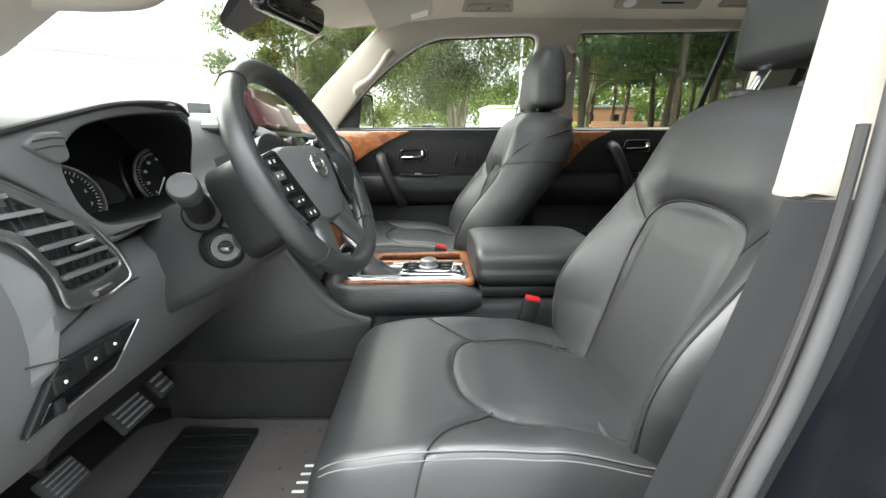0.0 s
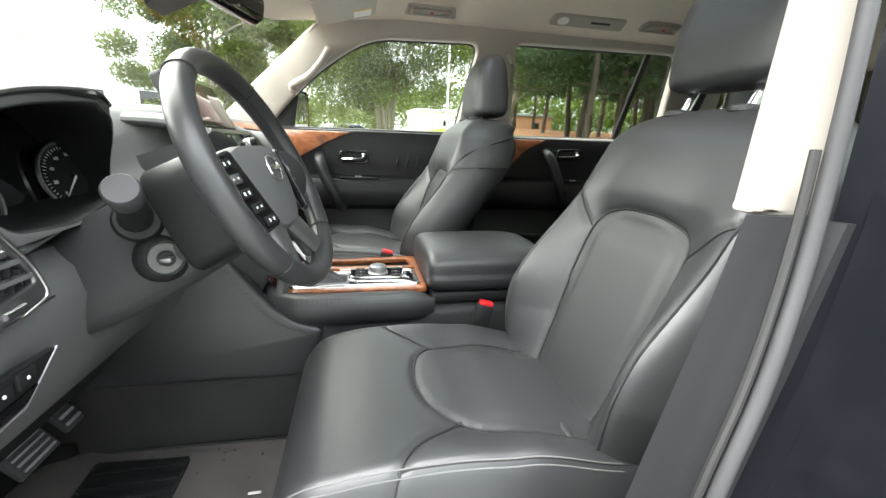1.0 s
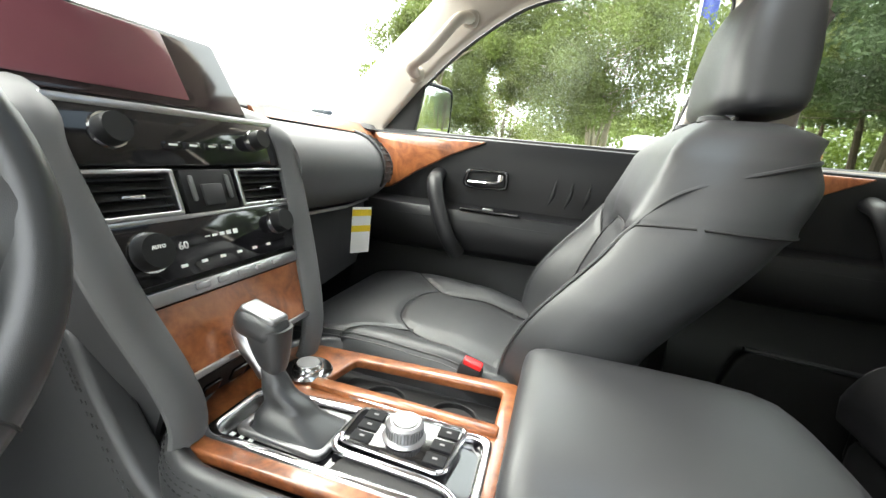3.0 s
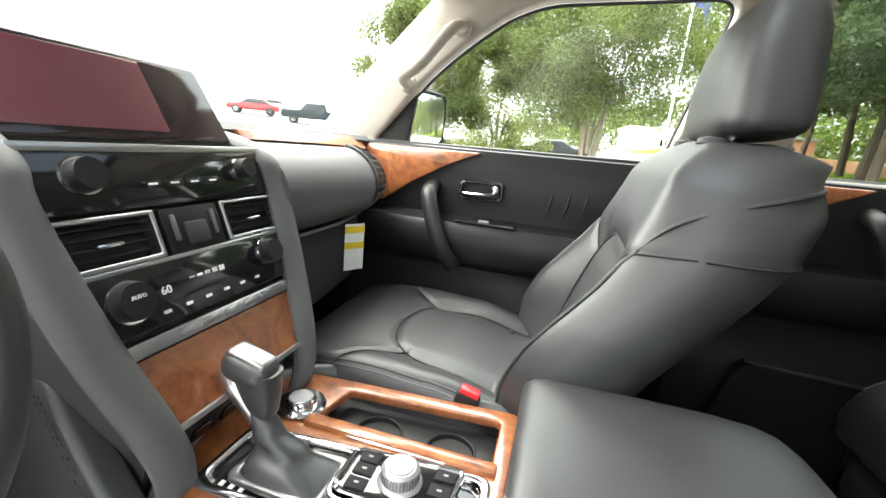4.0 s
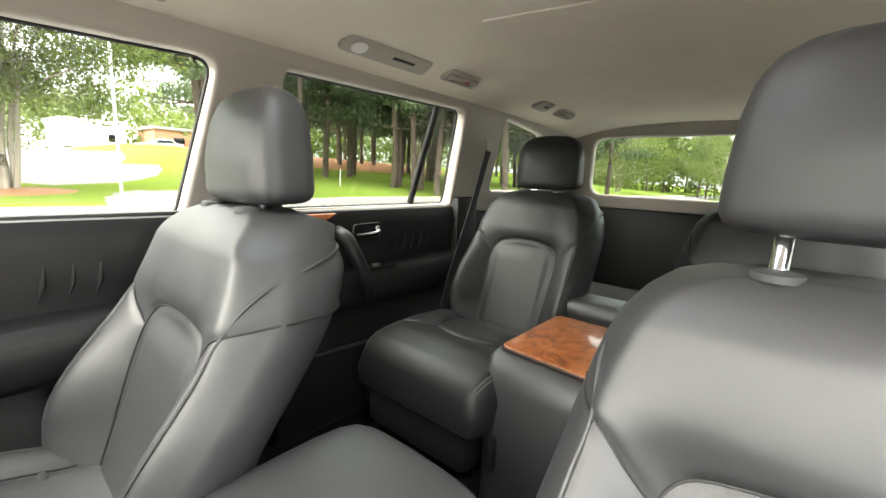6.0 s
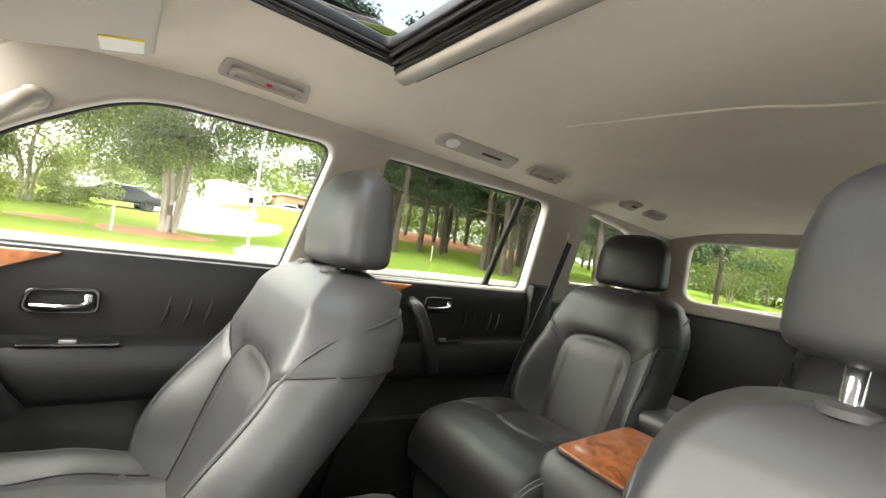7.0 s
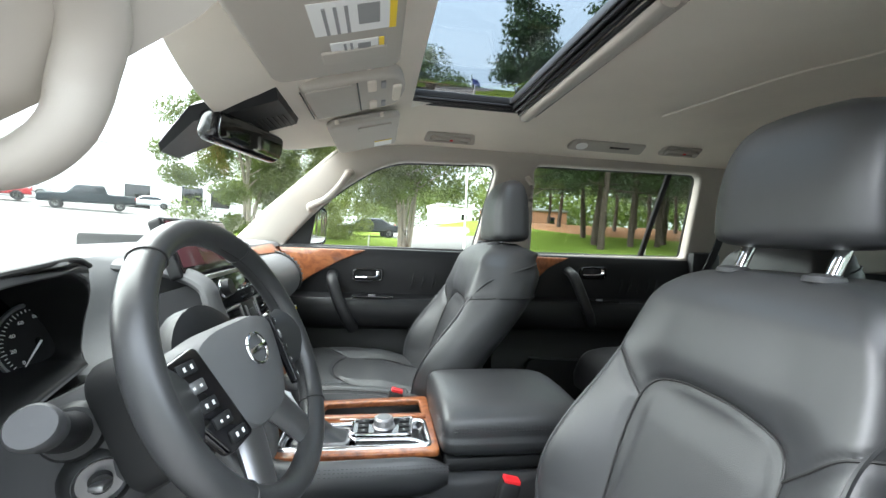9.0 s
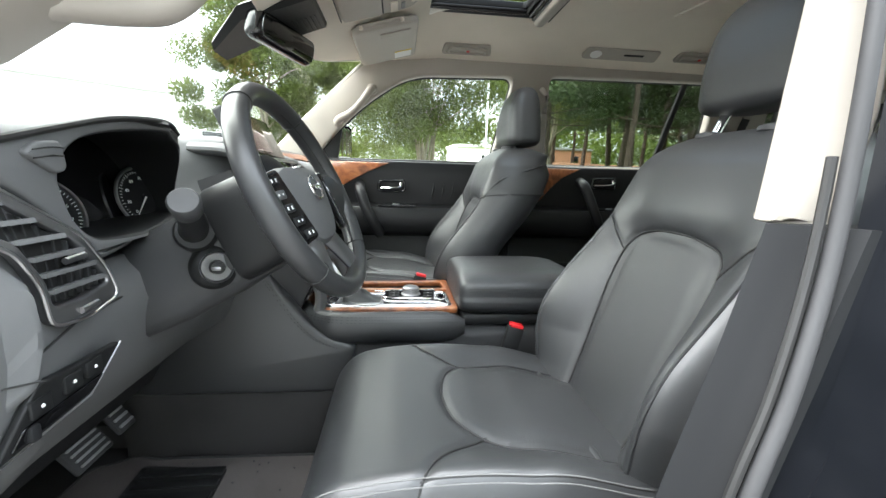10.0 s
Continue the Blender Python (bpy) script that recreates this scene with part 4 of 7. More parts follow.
for k, (f, w) in enumerate(((0.80, -0.05), (0.98, -0.035), (1.0, -0.02), (0.985, -0.005), (0.90, 0.008), (0.65, 0.016), (0.3, 0.020), (0.05, 0.021))):
    secs.append([on_wheel(p.x * f, p.y * f, w - 0.006) for p in hub])
part("hub", loft(secs), SOFT, wheel, "padded dark hub cover")
for s in (-1, 1):
    sp = spline([on_wheel(s * 0.08, -0.012, -0.022), on_wheel(s * 0.115, -0.011, -0.016), on_wheel(s * 0.145, -0.010, -0.008), on_wheel(s * 0.168, -0.010, -0.002)], 5)
    part("spoke", tube(sp, [0.036 + 0.0010 * k for k in range(len(sp))], 16, 0.36, up=WNORM), WLEATHER, wheel)
    bp = plate(rounded([(s * 0.097, 0.040), (s * 0.134, 0.032), (s * 0.130, -0.025), (s * 0.108, -0.080), (s * 0.076, -0.074)][:: s], 0.007), [], 0.012, 0.003, lambda u, v, w: on_wheel(u, v, w + 0.011 - 0.38 * (abs(u) - 0.07)))
    bt = part("button_panel", bp, GLOSS, wheel, "gloss black button cluster")
    for k in range(5):
        v = 0.022 - 0.0215 * k
        u = s * (0.116, 0.115, 0.111, 0.104, 0.095)[k]
        q = box((0, 0, 0), (0.021, 0.0135, 0.004), 0.0015)
        bmesh.ops.transform(q, matrix=facing(on_wheel(u, v, 0.018 - 0.38 * (abs(u) - 0.07)), WSIDE, WNORM + WSIDE * s * 0.42), verts=q.verts)
        part("button", q, DARK if k != 1 else DSATIN, bt)
        if (s, k) == (1, 2):
            q = words("CANCEL", 0.0045, facing(on_wheel(u, v, 0.0204 - 0.38 * (abs(u) - 0.07)), WSIDE, WNORM + WSIDE * s * 0.42), 0.0002)
        else:
            q = join(*[box((0.004 * j, 0, 0), (0.0025, 0.003 + 0.002 * ((k + j) % 2), 0.0004), 0) for j in (-1, 1)])
            bmesh.ops.transform(q, matrix=facing(on_wheel(u, v, 0.0204 - 0.38 * (abs(u) - 0.07)), WSIDE, WNORM + WSIDE * s * 0.42), verts=q.verts)
        part("button_mark", q, WHITE, bt)
    lo = spline([on_wheel(s * 0.035, -0.07, -0.016), on_wheel(s * 0.054, -0.108, -0.010), on_wheel(s * 0.070, -0.138, -0.006), on_wheel(s * 0.080, -0.156, -0.002)], 5)
    part("lower_spoke", tube(lo, [0.030 - 0.0005 * k for k in range(len(lo))], 12, 0.4, up=WNORM), DSATIN, wheel, "smoked silver lower spoke")
em = [on_wheel(0.023 * math.sin(a), 0.003 + 0.020 * math.cos(a), 0.017) for a in [2 * math.pi * k / 40 for k in range(40)]]
part("emblem_ring", tube(em, 0.0024, 8, 1, True, WNORM), CHROME, wheel)
q = box((0, 0, 0), (0.048, 0.008, 0.004), 0.0015)
bmesh.ops.transform(q, matrix=facing(on_wheel(0, 0.003, 0.018), WSIDE, WNORM), verts=q.verts)
part("emblem_bar", q, CHROME, wheel)

col = thing("steering_column", (-0.25, -0.385, 1.15), "grey plastic steering column shroud with stalks", "steering column")
secs = []
for f, hw, up, dn in ((0.0, 0.052, 0.03, 0.072), (0.015, 0.064, 0.042, 0.092), (0.10, 0.070, 0.05, 0.104), (0.20, 0.073, 0.045, 0.112), (0.32, 0.072, 0.03, 0.108)):
    c = WC - Vector((math.cos(WA), 0, math.sin(WA))) * (0.055 + f)
    ring = rounded([(-hw, up * 0.4), (-hw * 0.7, up), (hw * 0.7, up), (hw, up * 0.4), (hw, -dn * 0.6), (hw * 0.6, -dn), (-hw * 0.6, -dn), (-hw, -dn * 0.6)], 0.025, 3)
    secs.append([c + Vector((0, 1, 0)) * p.x + WUP * p.y for p in ring])
part("shroud", loft(secs), HARD, col)
secs = []
for f, hw, up, dn in ((0.045, 0.064, 0.050, 0.066), (0.055, 0.077, 0.062, 0.080), (0.075, 0.081, 0.066, 0.086), (0.128, 0.081, 0.066, 0.090), (0.134, 0.078, 0.063, 0.087)):
    c = WC - Vector((math.cos(WA), 0, math.sin(WA))) * f
    secs.append([c + Vector((0, 1, 0)) * p.x + WUP * p.y for p in rounded([(-hw, up), (hw, up), (hw, -dn), (-hw, -dn)], 0.035, 5)])
part("collar", loft(secs), DARK, col, "dark collar behind the wheel")
part("ignition_dial", lathe([(0.001, 0.022), (0.010, 0.022), (0.011, 0.010), (0.021, 0.010), (0.024, 0.014), (0.030, 0.010), (0.034, 0.003), (0.036, -0.004)], (-0.138, -0.453, 1.178), (0.55, -0.83, 0.1), 28), DARK, col)
part("ignition_ring", lathe([(0.021, 0.011), (0.0235, 0.0155), (0.026, 0.011)], (-0.138, -0.453, 1.178), (0.55, -0.83, 0.1), 28), DSATIN, col)
part("ignition_key", box((-0.125, -0.474, 1.181), (0.016, 0.018, 0.007), 0.003), DSATIN, col)
part("stalk_boss", lathe([(0.030, -0.02), (0.030, 0.006), (0.026, 0.012), (0.018, 0.013)], (-0.160, -0.458, 1.232), (0.3, -0.92, 0.25), 24), DARK, col)
st = spline([(-0.168, -0.45, 1.230), (-0.143, -0.50, 1.250), (-0.131, -0.538, 1.270)], 5)
part("stalk", tube(st, [0.021, 0.0205, 0.020, 0.0195, 0.019, 0.0185, 0.018, 0.0175, 0.017, 0.016, 0.015], 14), DARK, col)
part("stalk_tip", lathe([(0.001, 0.036), (0.017, 0.035), (0.0195, 0.031), (0.018, 0.005), (0.015, 0.0)], (-0.131, -0.537, 1.269), (0.25, -0.80, 0.5), 20), HARD, col)
part("stalk_right", tube(spline([(-0.17, -0.30, 1.25), (-0.15, -0.24, 1.265), (-0.135, -0.20, 1.275)], 4), 0.012, 12), DARK, col)
structure("knee_panel", loft([[(x, -0.19, z), (x, -0.56, z), (x - 0.12, -0.60, z), (x - 0.12, -0.19, z)] for x, z in ((-0.40, 0.86), (-0.36, 0.93), (-0.315, 1.02), (-0.29, 1.10), (-0.30, 1.20))]), DARK, "dark knee panel under the steering column", "knee panel")

# ---- centre stack ----
SA = radians(20)
SNORM = Vector((math.cos(SA), 0, math.sin(SA)))
SUP = Vector((-math.sin(SA), 0, math.cos(SA)))
SC = Vector((-0.145, 0.072, 1.255))


def on_stack(u, v, w=0.0):
    return SC + Vector((0, 1, 0)) * u + SUP * v + SNORM * w


def stack_box(u, v, su, sv, depth, bevel=0.002, w=0.0):
    q = box((0, 0, 0), (su, sv, depth), bevel)
    bmesh.ops.transform(q, matrix=facing(on_stack(u, v, w), (0, 1, 0), SNORM), verts=q.verts)
    return q


stack = thing("centre_stack", (-0.2, 0.072, 0.95), "gloss black centre stack with audio and climate controls", "centre stack")
part("body", loft([[on_stack(-h, v, -0.22), on_stack(-h, v, w), on_stack(h, v, w), on_stack(h, v, -0.22)] for v, h, w in ((-0.335, 0.115, -0.115), (-0.24, 0.125, -0.030), (-0.225, 0.13, -0.012), (-0.1, 0.158, -0.012), (0.10, 0.172, -0.012))]), HARD, stack)
for s in (-1, 1):
    e = spline([Vector((-0.33, 0.072 + s * 0.155, 1.372)), Vector((-0.245, 0.072 + s * 0.165, 1.368)), on_stack(s * 0.176, 0.092, 0.002), on_stack(s * 0.180, 0.04, 0.008), on_stack(s * 0.160, -0.10, 0.010), on_stack(s * 0.134, -0.215, 0.010), on_stack(s * 0.122, -0.275, -0.006), on_stack(s * 0.118, -0.33, -0.05)], 6)
    part("side_rail", tube(e, 0.0145, 14, 1.7, up=(0, 1, 0)), SOFT, stack)
part("panel", stack_box(0, 0.068, 0.325, 0.068, 0.016), GLOSS, stack, "gloss black audio panel")
part("panel_trim", stack_box(0, 0.104, 0.33, 0.010, 0.018), SATIN, stack)


def knob(u, v, r, parent, ring=CHROME):
    k = part("knob", lathe([(0.001, 0.020), (r * 0.82, 0.020), (r * 0.86, 0.017), (r * 0.9, 0.002), (r * 0.9, 0)], on_stack(u, v, 0.006), SNORM, 28), DARK, parent)
    part("knob_ring", lathe([(r * 0.92, 0.006), (r, 0.006), (r * 1.05, 0.0)], on_stack(u, v, 0.006), SNORM, 28), ring, k)


knob(-0.112, 0.073, 0.020, stack)
knob(0.112, 0.073, 0.017, stack)
for k in range(4):
    part("button", stack_box(-0.04 + 0.03 * k, 0.060, 0.025, 0.010, 0.006, 0.002, 0.008), GLOSS, stack)
    part("button_mark", stack_box(-0.04 + 0.03 * k, 0.060, 0.012, 0.0025, 0.001, 0, 0.0115), WHITE, stack)
# vents beside the hazard switch
for s in (-1, 1):
    c = s * 0.108
    v0 = part("vent_frame", plate(rounded([(c - 0.058, -0.028), (c + 0.058, -0.028), (c + 0.058, 0.030), (c - 0.058, 0.030)], 0.004), [rounded([(c - 0.052, -0.022), (c + 0.052, -0.022), (c + 0.052, 0.025), (c - 0.052, 0.025)], 0.003)], 0.02, 0.002, lambda u, v, w: on_stack(u, v, w)), SATIN, stack)
    part("vent_back", stack_box(c, 0.0, 0.105, 0.05, 0.004, 0.001, -0.018), DARK, v0)
    for k in range(4):
        part("slat", stack_box(c, -0.014 + 0.011 * k, 0.103, 0.0022, 0.016, 0.0008, -0.004), DARK, v0)
    part("slider", stack_box(c, -0.002, 0.028, 0.005, 0.012, 0.002, 0.004), CHROME, v0)
part("hazard_panel", stack_box(0, 0.0, 0.085, 0.058, 0.018, 0.002), DARK, stack)
part("hazard_button", stack_box(0, -0.006, 0.034, 0.030, 0.006, 0.003, 0.010), HARD, stack)
for s in (-1, 1):
    part("side_button", stack_box(s * 0.030, 0.004, 0.007, 0.034, 0.005, 0.003, 0.010), DSATIN, stack)
part("climate_panel", stack_box(0, -0.068, 0.315, 0.072, 0.018, 0.003), GLOSS, stack, "gloss black climate control panel")
part("climate_trim", stack_box(0, -0.031, 0.32, 0.006, 0.020), SATIN, stack)
knob(-0.112, -0.066, 0.024, stack)
knob(0.112, -0.058, 0.021, stack)
part("temperature", words("60", 0.014, facing(on_stack(-0.068, -0.066, 0.0098), (0, 1, 0), SNORM)), WHITE, stack)
for k in range(5):
    part("fan_bar", stack_box(-0.03 + 0.012 * k, -0.060, 0.008, 0.002 + 0.0012 * k, 0.001, 0, 0.0096), WHITE, stack)
part("dial_text", words("AUTO", 0.006, facing(on_stack(-0.112, -0.062, 0.0266), (0, 1, 0), SNORM)), WHITE, stack)
for k in range(6):
    part("button_mark", stack_box(-0.075 + 0.03 * k, -0.090, 0.009, 0.004, 0.001, 0, 0.0096), WHITE, stack)
part("switch_strip", stack_box(0, -0.120, 0.298, 0.018, 0.020, 0.003), SATIN, stack, "satin silver switch strip")
for k in range(5):
    part("switch", stack_box(-0.06 + 0.035 * k, -0.119, 0.022, 0.009, 0.008, 0.002, 0.010), SATIN, stack)
wd = part("wood_panel", loft([[on_stack(-h, v, w), on_stack(h, v, w), on_stack(h, v, w - 0.014), on_stack(-h, v, w - 0.014)] for v, h, w in ((-0.215, 0.124, 0.012), (-0.17, 0.135, 0.009), (-0.131, 0.144, 0.006))]), WOOD, stack, "glossy burl wood panel")
part("wood_trim", stack_box(0, -0.219, 0.255, 0.008, 0.014, 0.002, 0.010), SATIN, stack)
def on_pocket(u, v, w):
    return on_stack(u, -0.232 - 0.70 * v, -0.022 - 0.70 * v) + (SNORM * 0.7 - SUP * 0.7) * w


part("pocket", plate(rounded([(-0.118, 0.002), (0.118, 0.002), (0.110, 0.115), (-0.110, 0.115)], 0.008), [], 0.008, 0.002, lambda u, v, w: on_pocket(u, v, -w)), DARK, stack)
for u in (-0.085, -0.05, 0.0, 0.05):
    q = plate(rounded([(u - 0.014, 0.025), (u + 0.014, 0.025), (u + 0.014, 0.048), (u - 0.014, 0.048)], 0.003), [], 0.010, 0.002, lambda a, v, w: on_pocket(a, v, 0.004 - w))
    part("socket", q, GLOSS, stack)
    part("socket_mark", plate(rounded([(u - 0.006, 0.056), (u + 0.006, 0.056), (u + 0.006, 0.060), (u - 0.006, 0.060)], 0.001), [], 0.002, 0.0004, lambda a, v, w: on_pocket(a, v, 0.0045 - w)), PRINT, stack)

# display screen
scr = thing("display_screen", (-0.2, 0.0, 1.36), "glossy wide dashboard touch screen", "screen")
sm2 = facing((-0.225, 0.035, 1.415), (0.0, 1, 0.0), (0.90, 0.0, 0.42))
part("housing", plate(rounded([(-0.165, -0.062), (0.180, -0.062), (0.158, 0.060), (-0.150, 0.060)], 0.010), [], 0.022, 0.004, lambda u, v, w: sm2 @ Vector((u, v, w - 0.013))), DARK, scr)
part("display", plate(rounded([(-0.150, -0.045), (0.070, -0.045), (0.062, 0.050), (-0.138, 0.050)], 0.003), [], 0.0012, 0.0003, lambda u, v, w: sm2 @ Vector((u, v, w + 0.0014))), MAROON, scr, "dim reddish rectangle on the screen")
part("glass", plate(rounded([(-0.158, -0.057), (0.173, -0.057), (0.152, 0.055), (-0.144, 0.055)], 0.008), [], 0.002, 0.0005, lambda u, v, w: sm2 @ Vector((u, v, w))), SCREEN, scr)

# passenger side: wood band, side vent, glove box, tag
def dash_band(z0, z1, y0, y1, off):
    secs = []
    for y in np.linspace(y0, y1, 30):
        t = (y - y0) / (y1 - y0)
        x = -0.250 + off - 0.04 * max(0.0, (y - 0.55) / 0.25) ** 2
        h = 0.011 + 0.012 * t**2
        zc = 1.382 + 0.004 * t
        secs.append([(x - 0.01, y, zc + h * 0.6), (x + 0.008, y, zc + h * 0.4), (x + 0.018 + 0.02 * t, y, zc - h), (x - 0.01, y, zc - h)])
    return loft(secs)


part("wood_band", dash_band(0, 0, 0.262, 0.765, 0.006), WOOD, dash, "glossy burl wood dash band")


def barrel(y, ang, grow=0.0):
    f = 1.0 if y < 0.60 else math.sqrt(max(0.0, 1 - ((y - 0.60) / 0.15) ** 2))
    a = radians(ang)
    return Vector((-0.240 + (0.112 * math.cos(a) + grow) * (0.35 + 0.65 * f) * (1 if math.cos(a) > 0 else 0.3), y, 1.276 + (0.092 + grow) * math.sin(a) * (0.45 + 0.55 * f)))


part("dash_pad", loft([[barrel(y, 360 * k / 40) for k in range(40)] for y in [*np.linspace(0.262, 0.60, 9), *np.linspace(0.61, 0.742, 12)]]), SOFT, dash, "rounded padded dash front")
sv = part("side_vent", loft([[barrel(0.612 + 0.088 * q, ang, 0.0025) for ang in range(-20, 112, 4)] for q in np.linspace(0, 1, 5)], False, False), DARK, dash, "curved side air vent with slats")
for q in (0.0, 1.0):
    part("vent_frame", tube([barrel(0.612 + 0.088 * q, ang, 0.004) for ang in range(-24, 116, 5)], 0.0035, 8), HARD, sv)
for ang in range(-12, 108, 10):
    part("slat", tube([barrel(0.614, ang, 0.004), barrel(0.660, ang, 0.007), barrel(0.698, ang, 0.004)], 0.0026, 6), HARD, sv)
part("glovebox_lid", loft([[(x, 0.27, z), (x + 0.004, 0.50, z), (x - 0.03, 0.73, z), (x - 0.07, 0.73, z), (x - 0.05, 0.27, z)] for x, z in ((-0.225, 0.985), (-0.205, 1.06), (-0.205, 1.13), (-0.21, 1.178))]), HARD, dash)
part("glovebox_trim", tube([(-0.172, 0.24, 1.190), (-0.170, 0.50, 1.190), (-0.195, 0.66, 1.194), (-0.225, 0.74, 1.20)], 0.004, 8), SATIN, dash)
tag = thing("paper_tag", (-0.165, 0.51, 1.10), "white paper tag with yellow bands hanging from the glove box", "paper tag")
tm = facing((-0.142, 0.530, 1.132), (0.55, 0.83, 0), (0.83, -0.55, 0.05))
part("sheet", plate([(-0.026, -0.058), (0.026, -0.058), (0.026, 0.058), (-0.026, 0.058)], [], 0.001, 0.0002, lambda u, v, w: tm @ Vector((u, v, w + 0.004 * math.sin(v * 25)))), WHITE, tag)
for v0, v1 in ((0.036, 0.052), (-0.004, 0.012)):
    part("band", plate([(-0.0262, v0), (0.0262, v0), (0.0262, v1), (-0.0262, v1)], [], 0.0016, 0.0002, lambda u, v, w: tm @ Vector((u, v, w + 0.004 * math.sin(v * 25) + 0.0005))), YELLOW, tag)

# ---- centre console ----
CT = 0.975
con = thing("centre_console", (0.1, 0.09, 0.58), "dark padded centre console with burl wood top", "centre console")
secs = []
for x, z0, z1, h, c in ((-0.40, 0.58, 0.90, 0.13, 0.08), (-0.22, 0.58, 0.95, 0.145, 0.08), (-0.12, 0.58, 0.945, 0.165, 0.09), (0.0, 0.58, 0.935, 0.172, 0.095), (0.30, 0.58, 0.935, 0.172, 0.095), (0.32, 0.58, 0.93, 0.17, 0.095), (0.62, 0.58, 0.94, 0.16, 0.095), (0.68, 0.58, 0.93, 0.15, 0.095)):
    ring = rounded([(c - h, z0), (c - h, z1 - 0.02), (c - h + 0.03, z1), (c + h - 0.03, z1), (c + h, z1 - 0.02), (c + h, z0)], 0.012, 3)
    secs.append([(x, p.x, p.y) for p in ring])
part("body", loft(secs), HARD, con)
padline = spline([(0.30, -0.078, 0.935), (0.15, -0.080, 0.934), (0.0, -0.081, 0.934), (-0.06, -0.073, 0.937), (-0.105, -0.038, 0.940), (-0.135, 0.025, 0.944), (-0.155, 0.09, 0.948)], 6)
pad = part("knee_pad", tube(padline, [0.010, 0.016, 0.0195] + [0.021] * (len(padline) - 3), 18, 2.05), LEATHER, con, "padded leather console edge with stitching")
for ang in (132, 143, 154):
    part("stitching", stitches(along(padline, 0.021, 2.05, ang, out=0.0004)[:-1], 0.005, 0.0007), STITCH, pad)
padline2 = [(p.x, 0.19 - p.y, p.z) for p in padline]
part("knee_pad", tube(padline2, 0.021, 18, 2.05), LEATHER, con)
wing = [(-0.55, 0.766), (-0.037, 0.765), (0.005, 0.84), (0.022, 0.889), (-0.05, 0.912), (-0.092, 0.945), (-0.135, 0.995), (-0.175, 1.045), (-0.215, 1.11), (-0.55, 1.12)]
side = part("footwell_panel", plate(rounded(wing, 0.02, 3), [], 0.04, 0.010, lambda u, v, w: (u, -0.078 + 0.10 * max(0.0, v - 0.95) + w, v)), LEATHER, con, "padded side panel sweeping up to the dash")
for d in (0.0, 0.007):
    line = spline([(-0.02 - d, -0.101, 0.885), (-0.07 - d, -0.101, 0.905), (-0.115 - d, -0.101, 0.945), (-0.165 - d, -0.094, 1.01), (-0.22 - d, -0.086, 1.09)], 6)
    part("stitching", stitches(line, 0.005, 0.0008), STITCH, side)
part("carpet_side", box((-0.28, -0.074, 0.67), (0.56, 0.03, 0.20), 0.006), CARPET, con, "black carpeted lower side")
TRAY = [(-0.005, 0.125), (0.262, 0.125), (0.262, 0.222), (0.01, 0.205)]
GATE = [(-0.07, -0.035), (0.265, -0.035), (0.262, 0.095), (-0.07, 0.07)]
top = plate(rounded([(-0.12, -0.03), (-0.07, -0.062), (0.285, -0.058), (0.288, 0.252), (-0.10, 0.225), (-0.155, 0.15)], [0.05, 0.03, 0.015, 0.015, 0.05, 0.06]), [rounded(TRAY, 0.01), rounded(GATE, 0.02)], 0.016, 0.004, lambda u, v, w: (u, v, CT + w - 0.004 - 0.02 * max(0, -u - 0.02)))
part("wood_top", top, WOOD, con, "glossy burl wood console top")
part("chrome_frame", plate(rounded([(-0.076, -0.041), (0.271, -0.041), (0.268, 0.101), (-0.076, 0.076)], 0.022), [rounded([(-0.064, -0.028), (0.257, -0.028), (0.255, 0.089), (-0.064, 0.064)], 0.02)], 0.018, 0.005, lambda u, v, w: (u, v, CT + w - 0.001)), CHROME, con, "chrome shifter surround")
part("gate_panel", plate(rounded([(-0.068, -0.032), (0.262, -0.032), (0.259, 0.094), (-0.068, 0.068)], 0.02), [], 0.008, 0.002, lambda u, v, w: (u, v, CT - 0.008 + w)), GLOSS, con, "gloss black shifter plate")
part("tray_floor", plate(rounded([(-0.01, 0.12), (0.267, 0.12), (0.267, 0.227), (0.005, 0.21)], 0.01), [[(0.078 + 0.036 * math.cos(a), 0.168 + 0.036 * math.sin(a)) for a in [2 * math.pi * k / 32 for k in range(32)]], [(0.195 + 0.036 * math.cos(a), 0.172 + 0.036 * math.sin(a)) for a in [2 * math.pi * k / 32 for k in range(32)]]], 0.006, 0.002, lambda u, v, w: (u, v, CT - 0.035 + w)), DARK, con)
for x, y in ((0.078, 0.168), (0.195, 0.172)):
    cup = lathe([(0.001, -0.07), (0.034, -0.07), (0.036, 0.0), (0.038, 0.001), (0.040, 0.0), (0.040, -0.075)], (x, y, CT - 0.032), n=32)
    part("cup_holder", cup, DARK, con)
part("tray_lip", box((0.128, 0.113, CT + 0.004), (0.285, 0.022, 0.014), 0.004), WOOD, con)
part("lip_trim", box((0.128, 0.100, CT + 0.006), (0.15, 0.003, 0.004), 0.001), CHROME, con)
dial = part("mode_dial", lathe([(0.001, 0.012), (0.020, 0.012), (0.023, 0.009), (0.024, 0.002), (0.036, 0.003), (0.039, 0.0)], (-0.043, 0.140, CT + 0.006), n=36), CHROME, con, "chrome drive mode dial")
part("dial_cap", lathe([(0.001, 0.0015), (0.017, 0.0015), (0.018, 0)], (-0.043, 0.140, CT + 0.0178), n=28), PALE, dial)
block = [(0.086, 0.012), (0.222, 0.006), (0.232, 0.088), (0.088, 0.076)]
ctl = part("controller_plate", plate(rounded(block, 0.012), [], 0.020, 0.003, lambda u, v, w: (u, v, CT + w + 0.002 + 0.05 * v)), GLOSS, con, "raised gloss black controller plate")
